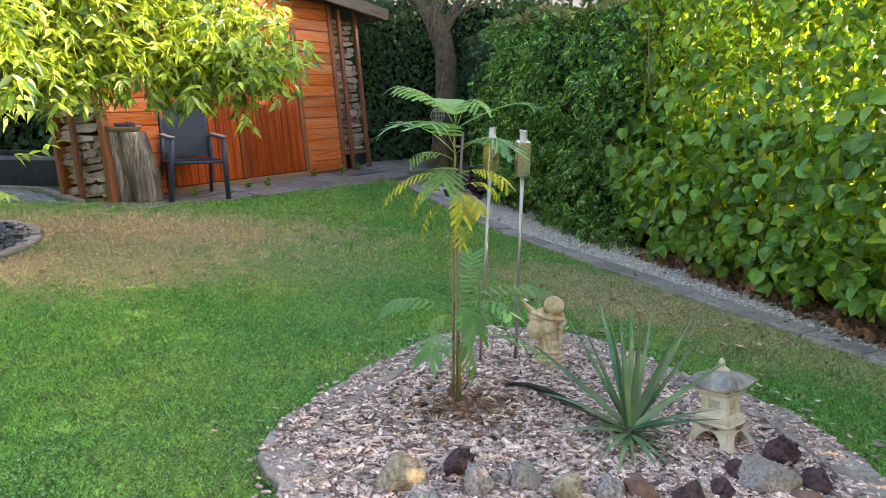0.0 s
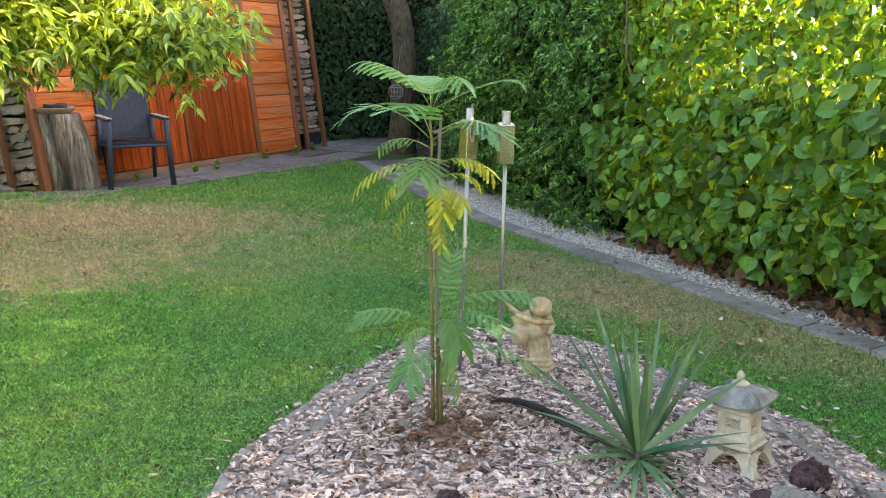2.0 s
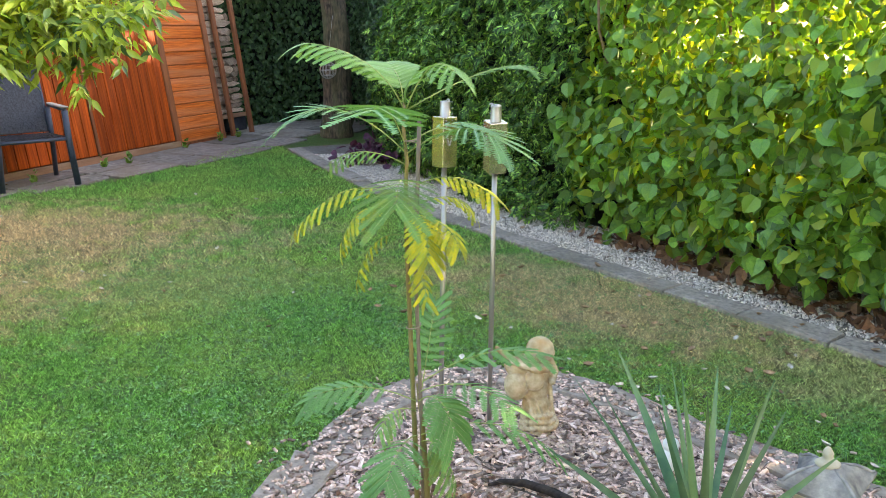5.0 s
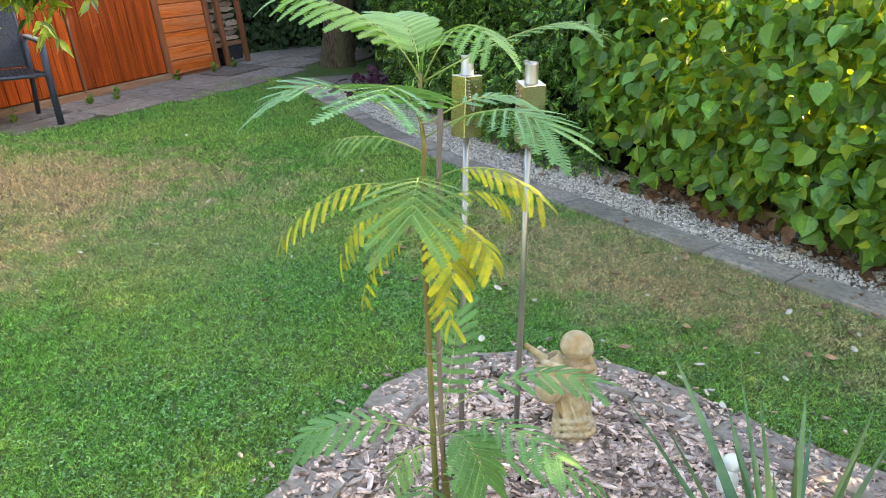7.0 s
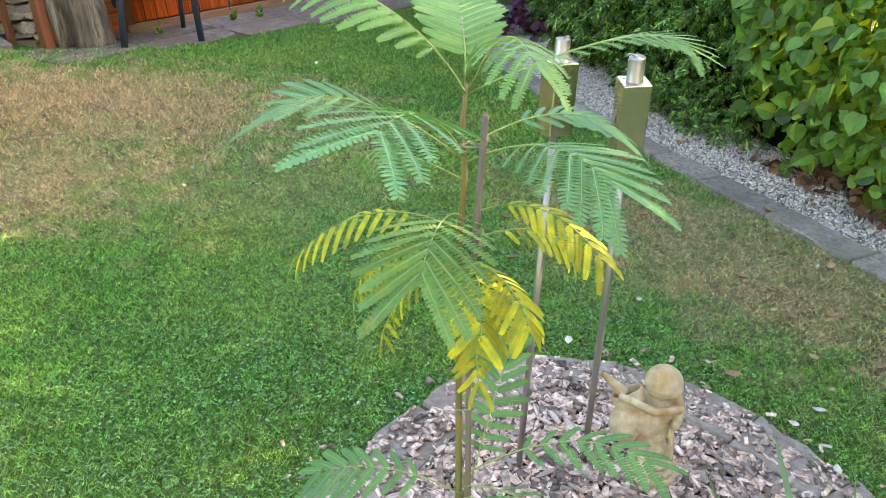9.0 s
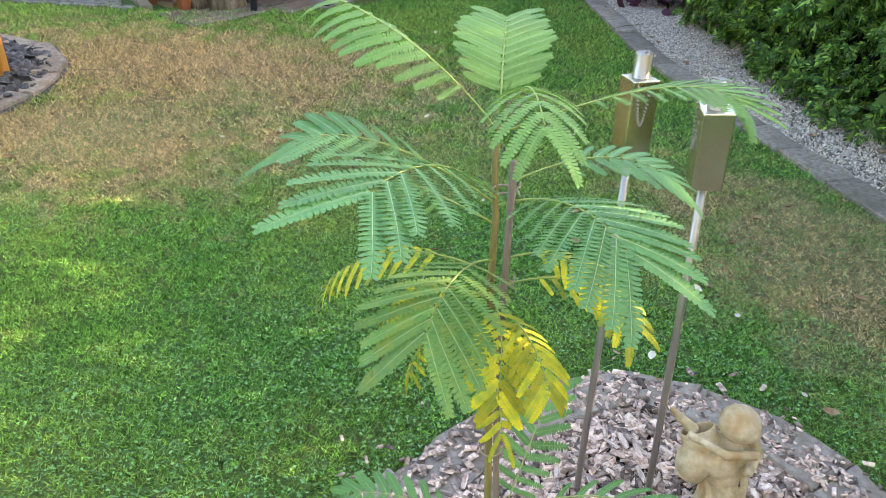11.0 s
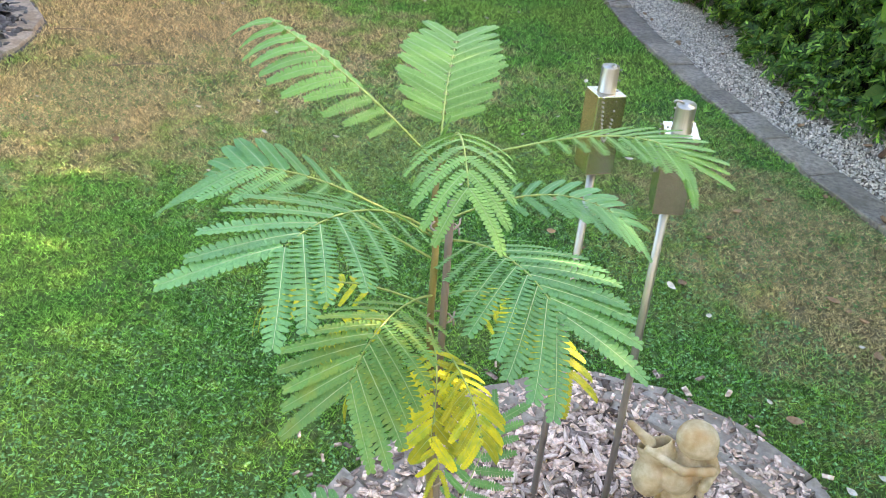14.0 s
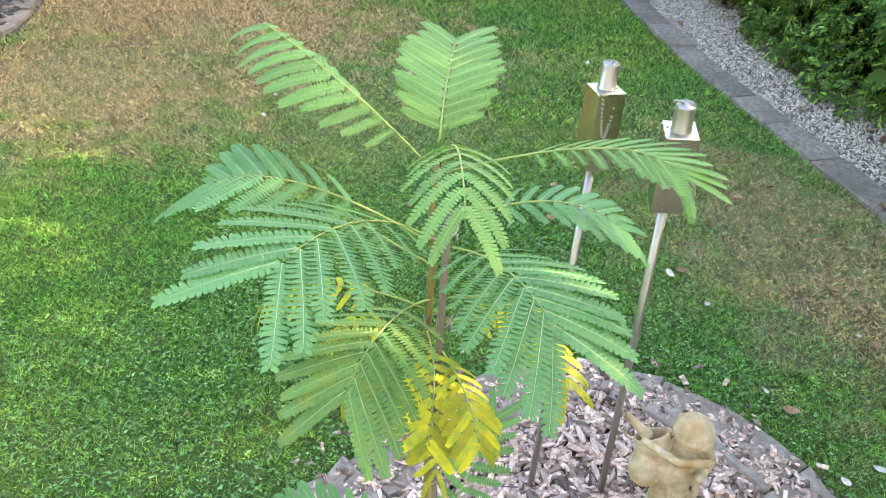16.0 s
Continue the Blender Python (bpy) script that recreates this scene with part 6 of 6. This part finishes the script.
# door leaves of upright boards
for u0, u1, nm in ((0.82, 1.86, "door"), (1.90, 2.99, "door")):
    leaf = part(nm, box(nm, u0, u1, 0.012, 0.032, 0.09, 1.98, M["trim"]), shed, None, "upright-boarded shed door, shut")
    k = 9
    w = (u1 - u0) / k
    for i in range(k):
        part("plank", box("plank", u0 + i * w + 0.003, u0 + (i + 1) * w - 0.003, -0.008 + random.uniform(-.002, .002), 0.010, 0.095, 1.97, M["board_v"], 0.004), leaf)
part("door_lintel", box("door_lintel", 0.72, 3.09, -0.012, 0.03, 1.99, 2.30, M["board"]), shed)
part("threshold", box("threshold", 0.74, 3.05, -0.030, 0.030, 0.012, 0.085, M["sill"], 0.008), shed, None, "worn bare timber threshold")
for u0, u1 in ((0.73, 0.815), (1.862, 1.898), (2.995, 3.085)):
    part("door_post", box("door_post", u0, u1, -0.022, 0.03, 0.03, 2.02, M["trim"], 0.006), shed)
for u0 in (0.0, L - 0.075):
    part("corner_post", box("corner_post", u0, u0 + 0.08, -0.025, 0.055, 0.0, shed_top(u0) - 0.02, M["trim"], 0.006), shed)
# roof with a weathered fascia
rf = pose(0, 0, 2.80, 0, math.degrees(math.atan(0.115)), 0)
part("roof", from_bm("roof", box_bm(-0.5, L + 0.98, -0.30, DEEP + 0.25, 0.0, 0.035, 0.004), M["felt"]), shed, rf)
part("fascia", from_bm("fascia", box_bm(-0.5, L + 0.98, -0.33, -0.302, -0.12, 0.045, 0.006), M["roof"]), shed, rf, "weathered grey fascia board")
part("fascia", from_bm("fascia", box_bm(L + 0.982, L + 1.01, -0.33, DEEP + 0.2, -0.10, 0.045, 0.006), M["roof"]), shed, rf, "weathered grey fascia board")


def split_log(name, d):
    """A split billet lying across the store, its long face to the front: 1 wide, 1 high."""
    k = 6
    top = [(-0.5 + i / (k - 1), 0.5 + random.uniform(-.22, .04) - (0.25 if i in (0, k - 1) else 0)) for i in range(k)]
    low = [(0.5 - i / (k - 1), -0.5 + random.uniform(-.04, .22) + (0.25 if i in (0, k - 1) else 0)) for i in range(k)]
    rows = top + low
    n = len(rows)
    v = [(x * 0.98, random.uniform(-.012, .012), z) for x, z in rows] + [(x, 0.02, z * 1.02) for x, z in rows] + [(x, d, z) for x, z in rows]
    f = []
    for i in range(k - 1):
        f.append((i, i + 1, n - 2 - i, n - 1 - i))
    for r in (0, n):
        f += [(r + i, r + n + i, r + n + (i + 1) % n, r + (i + 1) % n) for i in range(n)]
    return mesh_of(name, v, f, M["log"])


LOGS = [split_log("log", 0.36) for _ in range(16)]


def wood_store(m, width, height, posts, label, bottom=0.0, depth=0.4):
    ob = thing("firewood_store", label, "firewood store", m)
    for u0, d0 in posts:
        part("post", box("post", u0 - 0.032, u0 + 0.032, d0 - 0.02, d0 + 0.025, 0, height + 0.05, M["trim"], 0.006), ob)
    part("base_rail", box("base_rail", 0.0, width, 0.0, depth, 0.02 + bottom, 0.07 + bottom, M["sill"]), ob)
    part("back_board", box("back_board", 0.0, width, depth, depth + 0.02, 0.0, height, M["trim"]), ob)
    z = 0.11 + bottom
    while z < height - 0.05:
        u0 = 0.02
        step = random.uniform(0.045, 0.095)
        while u0 < width - 0.05:
            w = random.choice([0.18, 0.26, 0.34, 0.56])
            w = min(w * random.uniform(0.85, 1.1), width - u0)
            part("log", random.choice(LOGS), ob, pose(u0 + w / 2, random.uniform(0.02, 0.08), z, 0, random.uniform(-4, 4), random.uniform(-5, 5)) @ Matrix.Diagonal((w * 1.02, 0.9, step * random.uniform(0.9, 1.15), 1)))
            u0 += w
        z += step
    return ob


store_r = wood_store(shed_pose @ pose(L + 0.02, 0.02, 0.0), 0.56, 2.22, ((0.15, -0.03), (0.53, -0.03)), "split firewood stacked between posts at the shed's side", 0.22)
part("crate", box("crate", 0.17, 0.52, 0.02, 0.36, 0.07, 0.26, M["darkbox"], 0.01), store_r, None, "dark plastic crate under the logs")
store_l = wood_store(shed_pose @ pose(0.0, 0.78, 0, 0, 0, -90), 0.66, 2.3, ((0.04, -0.03), (0.36, -0.03)), "split firewood stacked against the shed's side wall")


# stump with a dish on it
def stump_mesh():
    v, f = [], []
    sides, rows = 26, 12
    for r in range(rows):
        w = r / (rows - 1)
        z = 0.74 * w
        base = 0.190 - 0.010 * w + 0.05 * max(0, 0.25 - w)
        for k in range(sides):
            a = 2 * math.pi * k / sides
            rr = base * (1 + 0.10 * math.sin(3 * a + 1) + 0.05 * math.sin(7 * a) + 0.05 * noise.noise(Vector((math.cos(a) * 2, math.sin(a) * 2, z * 2))))
            if abs(((a - 4.55 + math.pi) % (2 * math.pi)) - math.pi) < 0.15:
                rr *= 0.45
            if math.cos(a) > 0:
                rr *= 1 + 0.20 * math.sin(math.pi * min(1, 0.15 + (1 - w) * 0.75)) * math.cos(a)
            v.append((rr * math.cos(a) - 0.13 * w - 0.03, rr * math.sin(a) * 0.9, z))
    for r in range(rows - 1):
        for k in range(sides):
            k2 = (k + 1) % sides
            f.append((r * sides + k, r * sides + k2, (r + 1) * sides + k2, (r + 1) * sides + k))
    f.append(tuple((rows - 1) * sides + k for k in range(sides)))
    f.append(tuple(range(sides))[::-1])
    return mesh_of("tree_stump", v, f, M["stump"], True)


thing("tree_stump", "tall weathered grey split log standing on end", "tree stump", pose(-2.86, 7.72, -0.01), me=stump_mesh())
thing("terracotta_dish", "shallow terracotta dish on the stump", "dish", pose(-3.02, 7.72, 0.728), me=lathe("terracotta_dish", [(0.13, 0), (0.155, 0.01), (0.185, 0.05), (0.19, 0.06), (0.17, 0.058), (0.14, 0.03), (0.02, 0.028)], M["terracotta"], 28))
thing("dark_bowl", "small dark stone bowl standing in the dish", "bowl", pose(-3.00, 7.72, 0.757), me=lathe("dark_bowl", [(0.08, 0), (0.10, 0.01), (0.105, 0.055), (0.095, 0.06), (0.08, 0.05), (0.01, 0.045)], M["darkbox"], 24))


# wicker armchair
def garden_chair(m):
    ob = thing("garden_chair", "charcoal woven wicker armchair with an anthracite metal frame", "chair", m)
    W = 0.27
    for sx in (-1, 1):
        part("front_leg", tube("front_leg", [(sx * (W + 0.03), -0.27, 0.0), (sx * (W + 0.005), -0.245, 0.40), (sx * W, -0.24, 0.64)], [0.028, 0.027, 0.026], M["alu"], 8), ob)
        part("rear_leg", tube("rear_leg", [(sx * (W + 0.01), 0.30, 0.0), (sx * (W - 0.01), 0.20, 0.42), (sx * (W - 0.01), 0.22, 0.64)], [0.021, 0.022, 0.021], M["alu"], 8), ob)
        arm = part("armrest", tube("armrest", [(sx * W, 0.24, 0.655), (sx * W, 0.0, 0.650), (sx * W, -0.26, 0.645)], [0.016, 0.017, 0.016], M["alu"], 8), ob)
        part("arm_slat", box("arm_slat", sx * W - 0.028, sx * W + 0.028, -0.28, 0.20, 0.660, 0.676, M["armwood"], 0.006), arm, None, "pale grey arm slat")
        part("seat_rail", tube("seat_rail", [(sx * (W - 0.01), -0.25, 0.405), (sx * (W - 0.01), 0.22, 0.385)], [0.014, 0.014], M["alu"], 8), ob)
    part("front_rail", tube("front_rail", [(-W, -0.25, 0.40), (W, -0.25, 0.40)], [0.014, 0.014], M["alu"], 8), ob)

    def woven(name, w, h, bulge, n):
        bm = bmesh.new()
        k = int(n * h / w)
        for i in range(n):
            x = -w / 2 + w * (i + 0.5) / n
            for j in range(k):
                y = h * (j + 0.5) / k
                over = 0.007 if (i + j) % 2 else -0.004
                bmesh.ops.create_cube(bm, size=1, matrix=Matrix.Translation((x, y, over + bulge * math.sin(math.pi * y / h))) @ Matrix.Diagonal((w / n * (0.96 if over > 0 else 0.7), h / k * (0.72 if over > 0 else 0.96), 0.006, 1)))
        bmesh.ops.create_cube(bm, size=1, matrix=Matrix.Translation((0, h / 2, -0.006)) @ Matrix.Diagonal((w, h, 0.006, 1)))
        return from_bm(name, bm, M["wicker"])
    part("seat", woven("seat", 0.50, 0.47, 0.0, 16), ob, pose(0, -0.24, 0.415, -2, 0, 0))
    bk = part("backrest", woven("backrest", 0.47, 0.60, -0.02, 15), ob, pose(0, 0.205, 0.42, 74, 0, 0))
    for sx in (-1, 1):
        part("back_frame", tube("back_frame", [(sx * 0.245, 0.0, -0.004), (sx * 0.245, 0.30, -0.012), (sx * 0.235, 0.60, -0.004)], [0.014] * 3, M["alu"], 8), bk)
    part("back_frame", tube("back_frame", [(-0.235, 0.60, -0.004), (0, 0.605, -0.004), (0.235, 0.60, -0.004)], [0.014] * 3, M["alu"], 8), bk)
    return ob


garden_chair(pose(-2.40, 8.0, 0.018, 0, 0, 29))

# pergola post in a slate-filled stone ring
post = thing("pergola_post", "honey-coloured square timber pergola post", "post", pose(-3.46, 5.76, 0.0, 0, 0, 20))
part("shaft", box("shaft", -0.055, 0.055, -0.055, 0.055, 0.0, 2.5, M["pine"], 0.008), post)
part("beam", box("beam", -0.9, 2.3, -0.035, 0.035, 2.5, 2.62, M["pine"], 0.008), post)
ringst = thing("ring_edging", "curved edging of pale flat stones round the post", "edging", kind="structure")
run_of_stones([(-4.3, 6.60), (-4.05, 6.56), (-3.48, 6.38), (-3.15, 6.02), (-3.0, 5.55), (-3.06, 5.07), (-3.35, 4.75), (-3.9, 4.6)], 0.16, 0.36, ringst, "edging_stone", 0.035, M["flag"], 0.012, 0.008)
part("slate_bed", mesh_of("slate_bed", [(x, y, 0.008) for x, y in PIT], [tuple(range(len(PIT)))[::-1]], M["slate"]), ringst)
n = 900
px, py = rng.uniform(-4.2, -3.05, n), rng.uniform(4.8, 6.45, n)
ok = inside(px, py, [(-3.6 + (x + 3.6) * 0.82, 5.6 + (y - 5.6) * 0.85) for x, y in PIT])
px, py = px[ok], py[ok]
n = len(px)
right, fwd, up = frames_from(unit(rng.normal(0, 0.4, (n, 3)) + [0, 0, 1]), rng.normal(0, 1, (n, 3)))
tv = [(-1, -1, -1), (0.8, -1, -1), (1, 0.8, -1), (-0.7, 1, -1), (-0.8, -0.8, 1), (0.6, -0.9, 1), (0.8, 0.7, 1), (-0.6, 0.8, 1)]
thing("slate_chippings", "dark slate chippings inside the stone ring", "gravel", kind="stuff",
      me=many("slate_chippings", tv, [(4, 5, 6, 7), (0, 1, 5, 4), (1, 2, 6, 5), (2, 3, 7, 6), (3, 0, 4, 7)], np.stack([px, py, np.full(n, 0.022)], 1), right, fwd, up,
              np.stack([rng.uniform(0.02, 0.04, n), rng.uniform(0.03, 0.05, n), rng.uniform(0.006, 0.012, n)], 1), M["slate"]))

# sett-paved corner and a dark raised bed beyond it
setts = thing("sett_paving", "small grey setts with a stone border beside the lawn", "paving", kind="structure")
random.seed(3)
for r in range(9):
    for c in range(16):
        x, y = -5.3 + c * 0.115 + (0.05 if r % 2 else 0), 7.52 + r * 0.085
        if x > -3.55 - (y - 7.5) * 0.9:
            continue
        q = [(x - 0.05, y - 0.036), (x + 0.05, y - 0.036), (x + 0.05, y + 0.036), (x - 0.05, y + 0.036)]
        part("sett", slab_mesh("sett", [(a + random.uniform(-.006, .006), b + random.uniform(-.006, .006)) for a, b in q], -0.02, 0.02 + random.uniform(-.004, .004), M["cobble"], 0.008, 0.002), setts)
run_of_stones([(-5.3, 8.45), (-4.2, 8.35), (-3.75, 7.85), (-3.45, 7.5)][::-1], 0.09, 0.5, setts, "border_stone", 0.03, M["flag"], 0.004)
pond = thing("raised_basin", "dark low raised basin beside the log store", "basin", pose(-4.6, 9.1, 0, 0, 0, 8))
part("basin_wall", box("basin_wall", -0.9, 0.75, -0.45, -0.37, 0, 0.30, M["darkbox"]), pond)
part("basin_wall", box("basin_wall", -0.9, 0.75, 0.6, 0.68, 0, 0.30, M["darkbox"]), pond)
part("basin_wall", box("basin_wall", -0.98, -0.9, -0.45, 0.68, 0, 0.30, M["darkbox"]), pond)
part("basin_wall", box("basin_wall", 0.75, 0.83, -0.45, 0.68, 0, 0.30, M["darkbox"]), pond)
part("basin_fill", box("basin_fill", -0.9, 0.75, -0.37, 0.6, 0.0, 0.24, M["slate"]), pond)
lh = thing("left_hedge", "dark hedge behind the basin", "hedge")
n = 3500
x, y, z = rng.uniform(-8.5, -4.3, n), 10.6 + rng.uniform(0, 0.3, n), rng.uniform(0, 2.4, n)
right, fwd, up = frames_from(unit(rng.normal(0, 0.5, (n, 3)) + [0.2, -1, 0.4]), rng.normal(0, 0.5, (n, 3)) + [0, -0.2, -0.8])
part("foliage", many("foliage", LEAF_V, LEAF_F, np.stack([x, y, z], 1), right, fwd, up, rng.uniform(0.08, 0.13, n), M["darkhedge"]), lh)["kind"] = "stuff"
part("inner_wood", from_bm("inner_wood", box_bm(-8.6, -4.2, 10.9, 11.4, 0, 2.3), M["core"]), lh)

# neighbours' houses beyond the hedges
house = thing("neighbour_house", "neighbouring house with a grey tiled roof", "house", pose(1.5, 24, 0, 0, 0, 4))
part("wall", box("wall", -6, 4, 0.6, 8, 0, 3.2, M["render_white"], 0), house)
roof_ob = part("roof", mesh_of("roof", [(-6.4, 0.1, 3.0), (4.4, 0.1, 3.0), (4.4, 4.4, 6.0), (-6.4, 4.4, 6.0), (4.4, 8.6, 3.0), (-6.4, 8.6, 3.0)], [(0, 1, 2, 3), (3, 2, 4, 5), (1, 4, 2), (0, 3, 5), (0, 5, 4, 1)], M["tile"]), house)
TILE = box("tile", -0.16, 0.16, -0.20, 0.20, 0.0, 0.035, M["tile"], 0.012)
slope = math.degrees(math.atan2(3.0, 4.3))
for r in range(8):
    for c in range(30):
        part("tile", TILE, roof_ob, pose(-4.5 + c * 0.32, 0.25 + r * 0.29, 3.13 + r * 0.29 * 3 / 4.3, slope + 4, 0, 0))
pink = thing("pink_house", "pink and white rendered house beyond the hedge", "house", pose(9.2, 32, 0, 0, 0, 0))
part("wall", box("wall", -1.0, 2.2, 0, 6, 0, 7, M["render_pink"], 0), pink)
wing = part("wing", box("wing", -3.2, -1.02, 0.3, 6, 0, 7, M["render_white"], 0), pink)
for i in range(2):
    wdw = part("window", box("window", -2.8 + i * 1.0, -2.1 + i * 1.0, 0.22, 0.3, 3.9, 5.1, M["render_white"], 0.01), pink)
    part("pane", box("pane", -2.74 + i * 1.0, -2.16 + i * 1.0, 0.2, 0.216, 3.96, 5.04, M["glass"], 0), wdw)

# unseen house wall behind and hedge opposite, added to block low sky light
sky_block = thing("dwelling_house", "unseen pale rendered house wall added to block low sky light", "house", pose(0.5, -4.6, 0))
part("wall", box("wall", -9, 9, -0.3, 0.0, 0, 6.0, M["render_white"], 0), sky_block)
for u0, u1, z0, z1 in ((-3.2, -0.8, 0.05, 2.2), (1.4, 2.8, 0.95, 2.2), (-6.4, -5.0, 0.95, 2.2), (-3.0, -1.6, 3.6, 4.8), (1.4, 2.8, 3.6, 4.8)):
    wdw = part("window", box("window", u0, u1, 0.0, 0.05, z0, z1, M["render_white"], 0.01), sky_block)
    part("pane", box("pane", u0 + 0.08, u1 - 0.08, 0.052, 0.062, z0 + 0.08, z1 - 0.08, M["glass"], 0), wdw)
side = thing("side_hedge", "unseen green hedge added to block low sky light", "hedge")
n = 7000
x, y, z = -6.6 + rng.uniform(-0.1, 0.25, n), rng.uniform(-4.4, 10.6, n), rng.uniform(0, 2.3, n)
right, fwd, up = frames_from(unit(rng.normal(0, 0.5, (n, 3)) + [1, 0, 0.5]), rng.normal(0, 0.6, (n, 3)) + [0, 0, -0.7])
part("foliage", many("foliage", LEAF_V, LEAF_F, np.stack([x, y, z], 1), right, fwd, up, rng.uniform(0.08, 0.14, n), M["hleaf"]), side)["kind"] = "stuff"
part("inner_wood", from_bm("inner_wood", box_bm(-7.3, -6.75, -4.4, 10.8, 0, 2.2), M["core"]), side)
